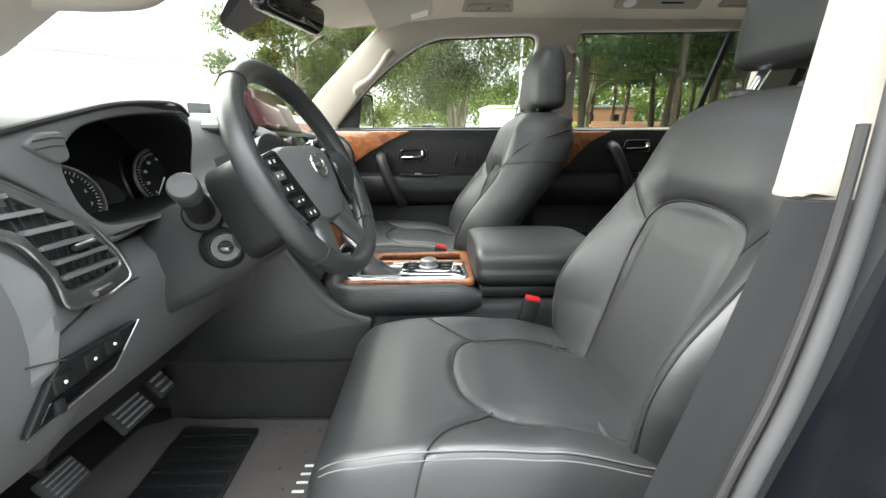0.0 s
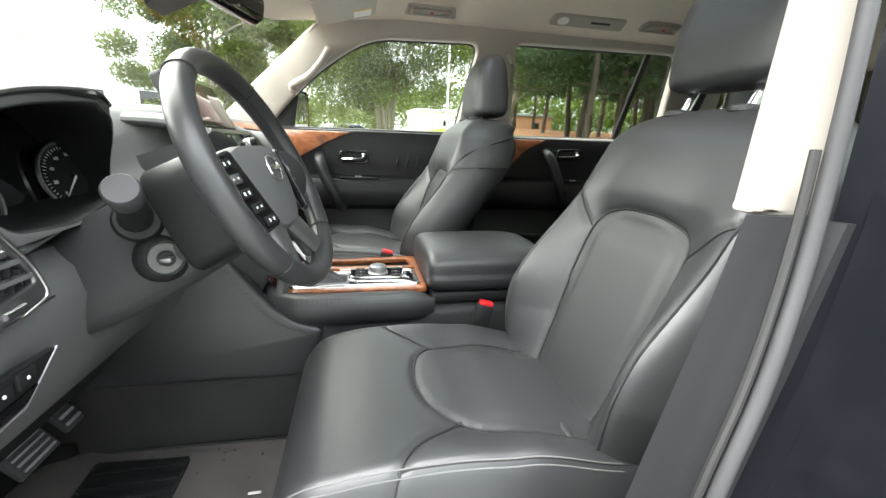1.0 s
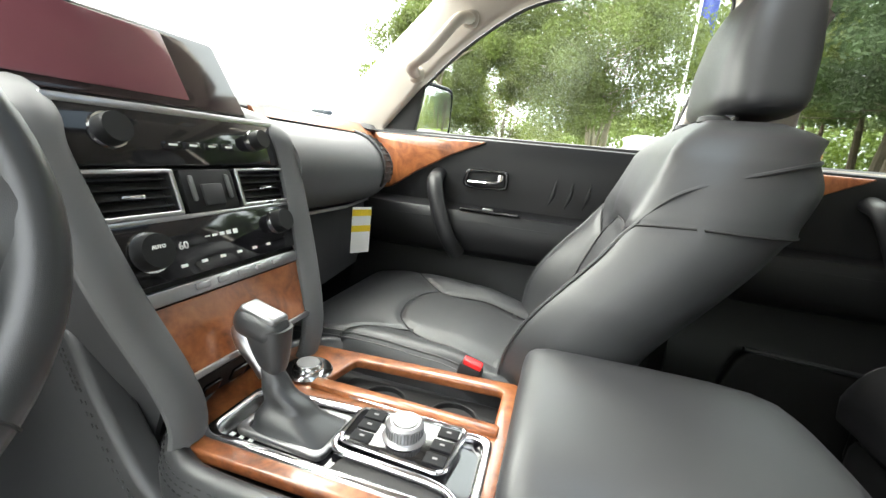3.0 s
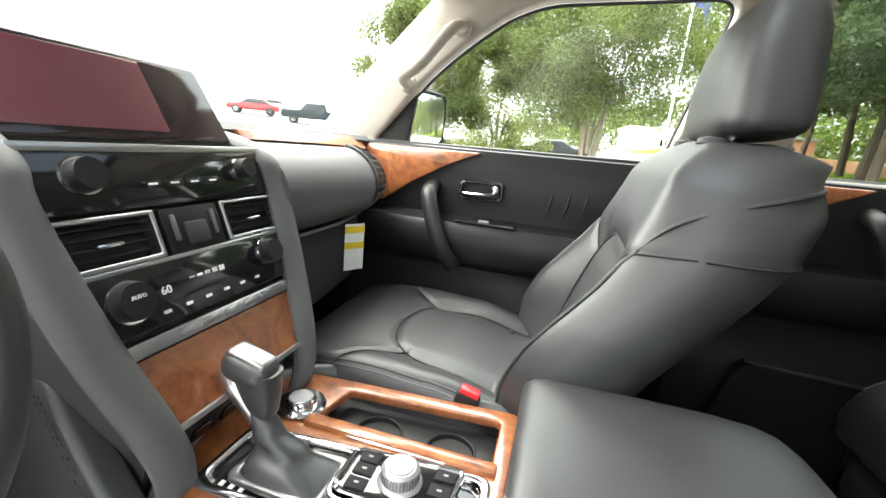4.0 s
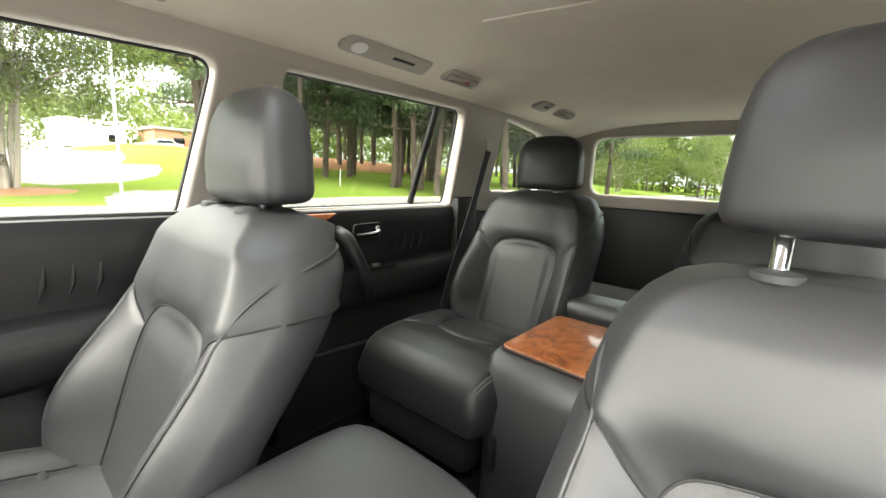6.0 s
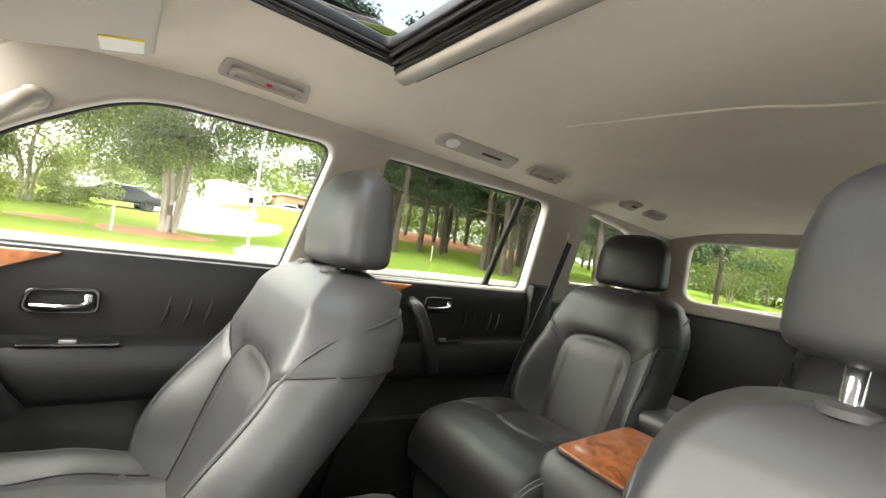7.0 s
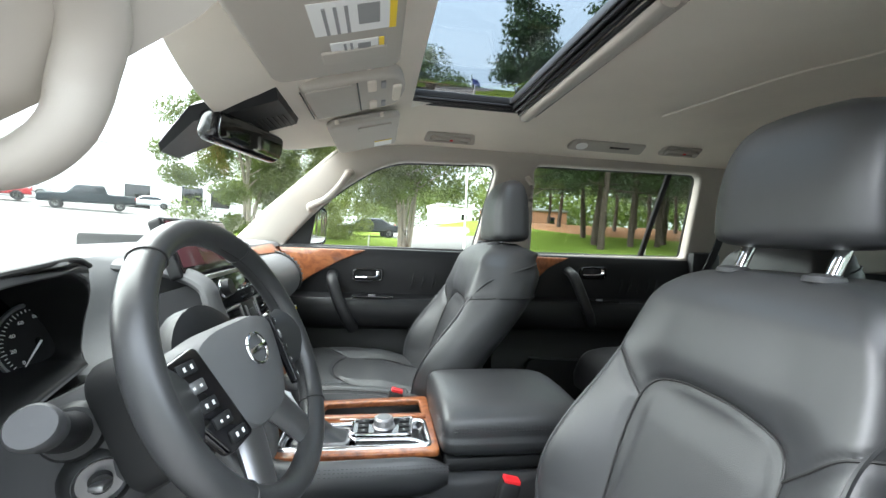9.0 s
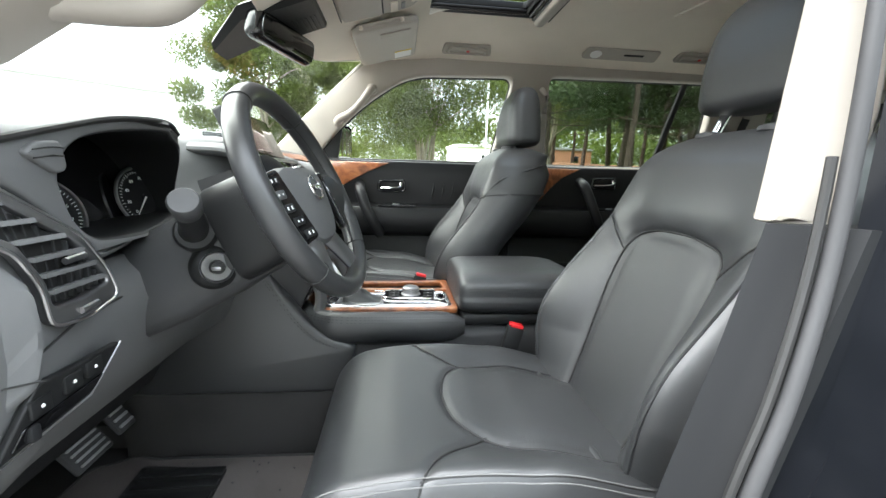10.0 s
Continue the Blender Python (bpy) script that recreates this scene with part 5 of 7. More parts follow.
part("plate_trim", tube([(p.x, p.y, CT + 0.010 + 0.05 * p.y) for p in rounded(block, 0.012)], 0.0034, 8, ring=True), CHROME, ctl)
part("chrome_sweep", tube(spline([(0.084, 0.040, CT + 0.006), (0.088, 0.004, CT + 0.004), (0.15, 0.000, CT + 0.003), (0.222, -0.004, CT + 0.003), (0.255, -0.026, CT + 0.002)], 5), 0.0052, 10), CHROME, ctl)
# flat black sheet standing in for the shade inside the open bin
part("bin", plate(rounded([(0.095, -0.026), (0.240, -0.026), (0.225, -0.006), (0.100, -0.002)], 0.005), [], 0.003, 0.0006, lambda u, v, w: (u, v, CT - 0.002 + w)), BLACKRUB, con, "flat black patch painting the shaded inside of an open bin")
part("controller_knob", lathe([(0.001, 0.022), (0.019, 0.022), (0.0225, 0.019), (0.0235, 0.004), (0.027, 0.002), (0.028, 0.0)], (0.160, 0.046, CT + 0.014), n=36), PALE, ctl, "knurled silver knob")
part("knob_cap", lathe([(0.001, 0.001), (0.016, 0.001), (0.0165, 0)], (0.160, 0.046, CT + 0.0362), n=28), DSATIN, ctl)
for k in range(36):
    a = 2 * math.pi * k / 36
    part("knurl", box((0.160 + 0.0234 * math.cos(a), 0.046 + 0.0234 * math.sin(a), CT + 0.026), (0.0014, 0.0014, 0.012), 0), DSATIN, ctl)
for u, v in ((0.112, 0.024), (0.112, 0.046), (0.112, 0.066), (0.208, 0.022), (0.210, 0.046), (0.212, 0.070)):
    part("button", box((u, v, CT + 0.0125 + 0.05 * v), (0.026, 0.018, 0.003), 0.001), PILLAR, ctl)
    part("button_mark", box((u, v, CT + 0.0144 + 0.05 * v), (0.006, 0.003, 0.0005), 0), PRINT, ctl)
sh = thing("gear_shifter", (-0.01, 0.03, CT), "leather-booted gear shifter with silver neck", "gear shifter")
secs = []
for k in range(26):
    t = k / 25
    f = (1 - t) ** 2.4
    w1, w2 = 0.0165 + 0.040 * f, 0.0145 + 0.026 * f
    ring = []
    for j in range(40):
        a = 2 * math.pi * j / 40
        c, s = math.cos(a), math.sin(a)
        sup = (abs(c) ** (2 + 4 * f) + abs(s) ** (2 + 4 * f)) ** (-1 / (2 + 4 * f))
        fold = 1 + 0.10 * math.sin(t * 15 + 2.2 * math.sin(a + 0.6)) * math.sin(math.pi * min(1, t * 1.15)) + 0.04 * math.sin(3 * a + 7 * t) * (1 - t)
        ring.append((0.022 - 0.052 * t + w1 * c * sup * fold, 0.022 + 0.008 * t + w2 * s * sup * fold, CT + 0.074 * t))
    secs.append(ring)
part("boot", loft(secs), WLEATHER, sh, "pleated dark leather boot")
part("boot_frame", plate(rounded([(-0.045, -0.016), (0.082, -0.020), (0.084, 0.066), (-0.040, 0.058)], 0.014), [rounded([(-0.034, -0.006), (0.074, -0.010), (0.076, 0.056), (-0.030, 0.048)], 0.012)], 0.010, 0.003, lambda u, v, w: (u, v, CT + 0.001 + w)), DSATIN, sh, "smoked silver frame round the boot")
part("neck", tube(spline([(-0.028, 0.030, CT + 0.062), (-0.040, 0.029, CT + 0.078), (-0.054, 0.028, CT + 0.093), (-0.067, 0.028, CT + 0.108), (-0.072, 0.029, CT + 0.122)], 5), [0.0150] * 14 + [0.0145, 0.014, 0.0135, 0.013, 0.0125, 0.012, 0.010], 16), SATIN, sh, "satin silver neck")
secs = []
for t in np.linspace(0, 1, 12):
    c, hw, hl = Vector((-0.022 - 0.010 * t, 0.031, CT + 0.066 + 0.062 * t)), 0.013 + 0.009 * t**0.6, 0.013 + 0.018 * t**0.7
    secs.append([c + Vector((hl * math.copysign(abs(math.cos(a)) ** 0.7, math.cos(a)), hw * math.copysign(abs(math.sin(a)) ** 0.7, math.sin(a)), 0)) for a in [2 * math.pi * k / 28 for k in range(28)]])
grip = part("grip", loft(secs), WLEATHER, sh, "dark leather grip")
q = box((0, 0, 0), (0.072, 0.046, 0.043), 0.0205, 6)
bmesh.ops.transform(q, matrix=pose(-0.041, 0.031, CT + 0.127, 0, 14, 0), verts=q.verts)
part("knob", q, WLEATHER, sh, "rounded leather knob")
q = box((0, 0, 0), (0.056, 0.032, 0.014), 0.0068, 5)
bmesh.ops.transform(q, matrix=pose(-0.038, 0.031, CT + 0.1425, 0, 14, 0), verts=q.verts)
part("knob_cap", q, DSATIN, sh, "smoked silver cap")
bmx = [box((-0.045 + 0.014 * k, -0.018, CT - 0.0035), (0.006, 0.008, 0.001), 0) for k in range(3)]
part("gate_marks", join(*bmx), WHITE, con)

secs = []
for x, f, g in ((0.286, 0.55, 0.86), (0.288, 0.70, 0.92), (0.293, 0.83, 0.955), (0.302, 0.92, 0.98), (0.32, 0.98, 0.995), (0.36, 1, 1), (0.45, 1.03, 1), (0.54, 1.03, 0.995), (0.59, 0.99, 0.97), (0.615, 0.92, 0.92), (0.63, 0.80, 0.84), (0.638, 0.62, 0.74), (0.641, 0.4, 0.62)):
    ring = []
    for j in range(56):
        a = 2 * math.pi * j / 56
        c, s = math.cos(a), math.sin(a)
        sup = (abs(c) ** 4.2 + abs(s) ** 4.2) ** (-1 / 4.2)
        ring.append((x, 0.09 + 0.171 * g * c * sup * (1 - 0.02 * (s > 0)), 1.010 + (0.062 * s * sup if s > 0 else 0.055 * s * sup) * f + (0.004 * (1 - abs(c)) if s > 0 else 0)))
    secs.append(ring)
arm = part("armrest", loft(secs), LEATHER, con, "padded black leather armrest lid")
for dz in (0.0, 0.007):
    part("stitching", stitches([Vector((x, -0.0812 + 0.0006 * (dz > 0), 1.030 + dz)) for x in np.linspace(0.31, 0.60, 12)], 0.005, 0.0008), STITCH, arm)
part("armrest_base", box((0.46, 0.09, 0.950), (0.33, 0.318, 0.03), 0.008), DARK, con)
for ob in (con, sh):  # the console and its shifter stand a little further back
    ob.location.x += 0.02


def buckle(loc, m, label):
    b = thing("belt_buckle", loc, label, "belt buckle", "belt buckles")
    def put(n, bm, mt, lab=""):
        bmesh.ops.transform(bm, matrix=Matrix.Translation(loc) @ m, verts=bm.verts)
        return part(n, bm, mt, b, lab)
    put("housing", box((0, 0, 0), (0.042, 0.024, 0.075), 0.006), DARK)
    put("release", box((0, 0, 0.040), (0.034, 0.021, 0.010), 0.003), RED, "red release button")
    put("strap", box((0.006, 0, -0.075), (0.028, 0.008, 0.09), 0.003), WEB)
    return b


buckle((0.427, -0.158, 0.928), pose(0, 0, 0, 0, 14, 0), "black belt buckle with red button by the driver seat")
buckle((0.212, 0.262, 0.953), pose(0, 0, 0, 0, 14, 0), "black belt buckle with red button by the passenger seat")

# pedals and mat
for nm, y, x, z, w, h, lab in (("brake_pedal", -0.27, -0.50, 0.752, 0.10, 0.075, "black ribbed rubber brake pedal"), ("accelerator_pedal", -0.150, -0.52, 0.755, 0.055, 0.10, "black ribbed accelerator pedal"), ("foot_rest", -0.465, -0.48, 0.748, 0.075, 0.055, "black ribbed foot rest by the door")):
    p = thing(nm, (x, y, 0.60), lab, "pedal")
    m = Matrix.Translation((x, y, z)) @ pose(0, 0, 0, 0, -38, 0)
    q = box((0, 0, 0), (0.014, w, h), 0.005)
    bmesh.ops.transform(q, matrix=m, verts=q.verts)
    part("pad", q, RUBBER, p)
    for k in range(5):
        q = box((0.009, 0, -h * 0.36 + h * 0.18 * k), (0.006, w * 0.8, h * 0.07), 0.002)
        bmesh.ops.transform(q, matrix=m, verts=q.verts)
        part("rib", q, PALE if nm == "foot_rest" else PRINT, p)
    part("arm", tube([(x - 0.01, y, z), (x - 0.08, y, z + 0.05), (x - 0.12, y, z + 0.2)], 0.008, 8), DARK, p)
bk = thing("pedal_bracket", (-0.50, -0.04, 0.62), "thin bright metal bracket beside the accelerator", "bracket")
part("strip", tube([(-0.50, -0.058, 0.755), (-0.50, -0.019, 0.652)], 0.0045, 8, 0.5), SATIN, bk)
mat = thing("floor_mat", (-0.28, -0.36, 0.582), "black carpet floor mat with rubber heel pad", "floor mat")
part("carpet", plate(rounded([(-0.62, -0.42), (-0.60, -0.125), (-0.545, -0.105), (-0.515, -0.082), (-0.47, -0.098), (-0.02, -0.107), (0.05, -0.64), (-0.55, -0.66)], 0.05), [], 0.012, 0.004, lambda u, v, w: (u, v, 0.588 + w)), MATPILE, mat)
part("binding", tube([(p.x, p.y, 0.593) for p in rounded([(-0.62, -0.42), (-0.60, -0.125), (-0.545, -0.105), (-0.515, -0.082), (-0.47, -0.098), (-0.02, -0.107), (0.05, -0.64), (-0.55, -0.66)], 0.05)], 0.005, 6, ring=True), CARPET, mat)
hp = part("heel_pad", plate(rounded([(-0.462, -0.47), (-0.476, -0.131), (-0.271, -0.148), (-0.262, -0.47)], 0.012), [], 0.006, 0.002, lambda u, v, w: (u, v, 0.597 + w)), BLACKRUB, mat, "black rubber heel pad")
for k in range(8):
    part("rib", box((-0.366, -0.442 + 0.040 * k, 0.602), (0.185, 0.026, 0.006), 0.002), DARK, hp)
part("wordmark", join(*[box((-0.112 + 0.0022 * k, -0.40 + 0.0245 * k, 0.5965), (0.026, 0.007, 0.002), 0.001) for k in range(6)]), WHITE, mat, "white lettering bars")
rs = random.Random(5)
for _ in range(34):
    part("crumb", box((rs.uniform(-0.46, -0.1), rs.uniform(-0.45, -0.13), 0.6075), (0.004, 0.003, 0.002), 0), RUBBER, mat)
structure("seat_tunnel", box((0.0, 0.09, 0.60), (1.6, 0.24, 0.1), 0.03), CARPET, "carpeted tunnel under the console", "tunnel")


# ---- doors, passenger side ----
DY = MID + 0.74


def door_panel(name, x0, x1, rear):
    d = thing("door_" + name, ((x0 + x1) / 2, DY, 0.7), ("black leather rear door panel with wood inlay and chrome handle" if rear else "dark leather passenger door panel with wood inlay and chrome handle"), "car door")
    d["kind"] = "structure"
    secs = []
    for x in np.linspace(x0, x1, 24):
        ring = [(DY + 0.055, 1.388), (DY + 0.03, 1.392), (DY + 0.012, 1.386), (DY + 0.004, 1.366), (DY, 1.33), (DY + 0.006, 1.25), (DY + 0.01, 1.20), (DY - 0.004, 1.192), (DY - 0.038, 1.186), (DY - 0.050, 1.170), (DY - 0.052, 1.13), (DY - 0.045, 1.08), (DY - 0.02, 1.055), (DY + 0.012, 1.048), (DY + 0.012, 0.95), (DY + 0.0, 0.93), (DY - 0.02, 0.80), (DY - 0.01, 0.66), (DY + 0.055, 0.62)]
        secs.append([(x, y, z) for y, z in ring])
    part("panel", loft(secs), DARKHIDE, d)
    ax0 = -0.19 if not rear else 0.78
    w = [(ax0 - 0.09, 1.380), (0.10 if not rear else 1.00, 1.380), (0.0 if not rear else 0.90, 1.335), (-0.105 if not rear else 0.84, 1.275), (-0.175 if not rear else 0.80, 1.225), (ax0 - 0.09, 1.20)]
    part("wood_inlay", plate(rounded(w, 0.012), [], 0.016, 0.004, lambda u, v, q: (u, DY - 0.006 - q + 0.014 * smooth([(1.345, 0), (1.385, 1)], v), v)), WOOD, d, "glossy burl wood inlay")
    hx, hz = (0.108, 1.278) if not rear else (1.112, 1.316)
    bez = rounded([(hx - 0.066, hz - 0.020), (hx - 0.058, hz + 0.026), (hx + 0.064, hz + 0.030), (hx + 0.066, hz - 0.026), (hx - 0.04, hz - 0.03)], 0.016)
    inn = rounded([(hx - 0.054, hz - 0.014), (hx - 0.048, hz + 0.018), (hx + 0.054, hz + 0.021), (hx + 0.056, hz - 0.018), (hx - 0.04, hz - 0.022)], 0.012)
    h = part("handle_bezel", plate(bez, [inn], 0.014, 0.004, lambda u, v, q: (u, DY - 0.005 - q, v)), GLOSS, d)
    part("handle_cup", plate(inn, [], 0.003, 0.0005, lambda u, v, q: (u, DY - 0.001 - q, v)), DARK, h)
    part("handle", tube(spline([(hx - 0.045, DY - 0.008, hz - 0.010), (hx + 0.005, DY - 0.022, hz - 0.008), (hx + 0.04, DY - 0.020, hz - 0.002), (hx + 0.044, DY - 0.010, hz + 0.014)], 5), 0.008, 10, 0.7), CHROME, h, "chrome door handle")
    px, pz0, pz1 = (-0.022, 1.268, 1.075) if not rear else (1.005, 1.312, 1.105)
    pull = spline([(px - 0.01, DY + 0.002, pz0 + 0.012), (px - 0.005, DY - 0.05, pz0 - 0.01), (px + 0.02, DY - 0.075, pz0 - 0.08), (px + 0.055, DY - 0.085, pz1 + 0.04), (px + 0.085, DY - 0.06, pz1 - 0.012)], 6)
    part("pull_handle", tube(pull, 0.023, 14, 0.8, up=(0, 1, 0)), DARKHIDE, d, "curved padded pull handle")
    part("stitching", stitches([Vector((x, DY - 0.0525, 1.160)) for x in np.linspace(x0 + 0.04, x1 - 0.04, 16)], 0.005, 0.0008), STITCH, d)
    pocket = rounded([(x0 + 0.08, 0.67), (x1 - 0.10, 0.67), (x1 - 0.14, 0.90), (x0 + 0.16, 0.94)], 0.05)
    part("door_pocket", plate(pocket, [], 0.03, 0.010, lambda u, v, q: (u, DY - 0.022 - q, v)), DARK, d, "black plastic door pocket")
    part("pocket_rim", tube([(u, DY - 0.038, v) for u, v in ((x0 + 0.16, 0.94), ((x0 + x1) / 2, 0.925), (x1 - 0.14, 0.90))], 0.006, 8), HARD, d)
    sx = 0.14 if not rear else 1.15
    part("switch_plate", plate(rounded([(sx - 0.09, DY - 0.045), (sx + 0.08, DY - 0.045), (sx + 0.08, DY - 0.008), (sx - 0.09, DY - 0.008)], 0.008), [], 0.006, 0.002, lambda u, v, q: (u, v, 1.1915 + q)), GLOSS, d)
    part("window_switch", box((sx - 0.01, DY - 0.028, 1.197), (0.03, 0.012, 0.008), 0.003), SATIN, d)
    for k in range(3 if not rear else 5):
        u = (0.29 + 0.045 * k) if not rear else (1.25 + 0.045 * k)
        part("crease", tube([(u, DY + 0.004, 1.225), (u + 0.010, DY - 0.001, 1.26), (u + 0.014, DY + 0.004, 1.30)], [0.001, 0.006, 0.001], 8), DARKHIDE, d)
    return d


door_panel("1", -0.30, 0.62, False)
door_panel("2", 0.66, 1.60, True)
structure("pillar_trim", box((0.64, DY + 0.03, 1.0), (0.06, 0.06, 0.85), 0.01), DARK, "dark lower trim of the passenger B pillar", "pillar trim")
structure("pillar_trim", box((1.68, DY + 0.02, 1.03), (0.15, 0.08, 0.80), 0.02), DARK, "dark lower trim of the passenger C pillar", "pillar trim")
structure("door_sill", box((0.7, DY + 0.03, 0.62), (2.0, 0.1, 0.12), 0.02), DARK, "dark door sill", "door sill")
sp = part("tweeter", lathe([(0.001, 0.006), (0.022, 0.006), (0.026, 0)], (0.78, DY + 0.002, 1.315), (0, -1, 0), 24), SATIN, bpy.data.objects["door_2"])
# sail panel and outside mirror
structure("sail_panel", plate(rounded([(-0.27, 1.380), (-0.135, 1.380), (-0.110, 1.535), (-0.130, 1.545)], 0.008), [], 0.02, 0.004, lambda u, v, w: (u, MID + 0.785 + w, v)), DARK, "black sail panel at the mirror", "sail panel")
om = thing("side_mirror", (-0.17, 0.92, 1.40), "black outside mirror on the passenger door", "side mirror")
mm = facing((-0.138, 1.015, 1.468), (0.465, 0.885, 0), (0.885, -0.465, -0.01))
part("shell", plate(rounded([(-0.095, -0.095), (0.10, -0.085), (0.10, 0.095), (-0.085, 0.10)], 0.035), [], 0.11, 0.012, lambda u, v, w: mm @ Vector((u, v, w - 0.062))), PAINT, om)
part("glass", plate(rounded([(-0.078, -0.078), (0.080, -0.070), (0.080, 0.078), (-0.070, 0.083)], 0.03), [], 0.004, 0.001, lambda u, v, w: mm @ Vector((u, v, w - 0.004))), MIRROR, om, "mirror glass")
part("arm", box((-0.23, 0.92, 1.40), (0.08, 0.14, 0.05), 0.02), PAINT, om)


# ---- roof fittings ----
def grab(pts, r, label, mat=BEIGE):
    g = thing("grab_handle", pts[0], label, "grab handle", "grab handles")
    part("bar", tube(spline(pts, 6), r, 12, 0.8), mat, g)
    for p in (pts[0], pts[-1]):
        part("mount", box(p, (0.044, 0.040, 0.044), 0.018, 3), mat, g)
    return g


def roof_handle(x, y, w, red):
    z = roof_z(x, y)
    g = thing("grab_handle", (x, y, z), "folded beige roof handle with coat hook", "grab handle", "grab handles")
    n = Vector((0, -0.45, -0.9)).normalized()
    m = facing((x, y, z - 0.006), (1, 0, 0), n)
    part("bezel", plate(rounded([(-w, -0.030), (w, -0.030), (w * 0.9, 0.030), (-w * 0.9, 0.030)], 0.014), [rounded([(-w * 0.82, -0.02), (w * 0.82, -0.02), (w * 0.72, 0.018), (-w * 0.72, 0.018)], 0.008)], 0.014, 0.004, lambda u, v, q: m @ Vector((u, v, q))), BEIGE, g)
    part("cup", plate(rounded([(-w * 0.83, -0.021), (w * 0.83, -0.021), (w * 0.73, 0.019), (-w * 0.73, 0.019)], 0.008), [], 0.003, 0.001, lambda u, v, q: m @ Vector((u, v, q - 0.001))), BEIGE, g)
    part("bar", tube(spline([m @ Vector((-w * 0.72, -0.012, 0.006)), m @ Vector((-w * 0.66, 0.012, 0.016)), m @ Vector((0, 0.014, 0.018)), m @ Vector((w * 0.66, 0.012, 0.016)), m @ Vector((w * 0.72, -0.012, 0.006))], 5), 0.007, 10), BEIGE, g)
    if red:
        q = box((0, 0, 0), (0.012, 0.008, 0.004), 0.001)
        bmesh.ops.transform(q, matrix=m @ pose(0.0, 0.012, 0.025), verts=q.verts)
        part("mark", q, RED, g, "red mark")
    return g


roof_handle(0.41, 0.650, 0.102, True)
roof_handle(1.37, 0.60, 0.090, True)
roof_handle(2.17, 0.58, 0.08, False)
ap = grab([(-0.118, MID + 0.715, 1.543), (-0.112, MID + 0.665, 1.546), (-0.090, MID + 0.612, 1.551), (-0.050, MID + 0.592, 1.570), (-0.010, MID + 0.590, 1.612), (0.014, MID + 0.605, 1.648), (0.022, MID + 0.645, 1.670), (0.024, MID + 0.700, 1.682)], 0.0175, "pale beige grab handle on the passenger A pillar")
ad = grab([(-0.245, -0.665, 1.470), (-0.205, -0.612, 1.486), (-0.153, -0.600, 1.489), (-0.108, -0.600, 1.495), (-0.074, -0.602, 1.524), (-0.061, -0.606, 1.562), (-0.045, -0.622, 1.593), (-0.030, -0.665, 1.622)], 0.021, "pale beige grab handle on the driver A pillar")


def visor(c, sx, sy, inner, stick):
    """A visor whose face slopes with the headliner; inner is the side of its clip."""
    v = thing("sun_visor", c, "beige sun visor folded against the headliner", "sun visor", "sun visors")
    m = Matrix.Translation(c) @ pose(0, 0, 0, 0, -15, 0)
    def put(n, bm, mt, lab=""):
        bmesh.ops.transform(bm, matrix=m, verts=bm.verts)
        return part(n, bm, mt, v, lab)
    put("panel", plate(rounded([(-sx, -sy), (sx, -sy), (sx, sy), (-sx, sy)], 0.028), [], 0.022, 0.009, lambda a, b, q: (a, b, q)), BEIGE)
    put("mirror_lid", plate(rounded([(-0.02, inner * sy * 0.62 - 0.022), (sx * 0.75, inner * sy * 0.62 - 0.022), (sx * 0.75, inner * sy * 0.62 + 0.022), (-0.02, inner * sy * 0.62 + 0.022)], 0.008), [], 0.008, 0.003, lambda a, b, q: (a, b, q - 0.011)), BEIGE)
    put("clip", tube([(-sx * 0.8, inner * (sy + 0.006), 0.004), (sx * 0.6, inner * (sy + 0.006), 0.004)], 0.005, 8), BEIGE)
    for x in (-sx * 0.7, sx * 0.5):
        put("clip_pin", lathe([(0.001, -0.006), (0.006, -0.005), (0.007, 0.004)], (x, inner * (sy + 0.006), 0.0), n=12), LINER)
    for x, y, a, b, mt in stick:
        put("sticker", box((x, y, -0.0115 - (0.0012 if mt is PRINT else 0.0006 if mt is YELLOW else 0)), (a, b, 0.0012), 0), mt, "printed safety label")
    return v


visor((0.095, 0.42, 1.772), 0.105, 0.185, -1, [(0.055, 0.125, 0.062, 0.070, WHITE), (0.055, 0.084, 0.062, 0.007, YELLOW)])
lines = [(0.022 + 0.011 * k, -0.005, 0.005, 0.055, PRINT) for k in range(3)]
visor((0.065, -0.37, 1.752), 0.115, 0.215, 1, [(0.035, 0.115, 0.075, 0.06, WHITE), (0.078, 0.115, 0.008, 0.06, YELLOW), (0.035, 0.015, 0.11, 0.085, WHITE), (0.094, 0.015, 0.010, 0.085, YELLOW), (0.020, 0.115, 0.004, 0.05, PRINT), (0.030, 0.115, 0.004, 0.05, PRINT), (0.050, 0.110, 0.020, 0.03, PRINT), (0.0, 0.02, 0.005, 0.07, PRINT), (0.015, 0.02, 0.005, 0.07, PRINT), (0.03, 0.02, 0.005, 0.07, PRINT), (0.06, 0.01, 0.03, 0.05, PRINT)])
oc = thing("overhead_console", (0.08, 0.05, 1.75), "beige overhead console with map lights", "overhead console")
om2 = Matrix.Translation((0.085, 0.045, 1.783)) @ pose(0, 0, 0, 0, -15, 0)
part("body", plate(rounded([(-0.115, -0.105), (0.10, -0.105), (0.118, 0.0), (0.10, 0.108), (-0.115, 0.108)], [0.02, 0.06, 0.03, 0.06, 0.02]), [], 0.034, 0.010, lambda u, v, w: om2 @ Vector((u, v, w))), BEIGE, oc)
part("lid", plate(rounded([(-0.108, -0.095), (0.0, -0.095), (0.0, 0.098), (-0.108, 0.098)], 0.010), [], 0.006, 0.002, lambda u, v, w: om2 @ Vector((u, v, w - 0.0185))), BEIGE, oc)
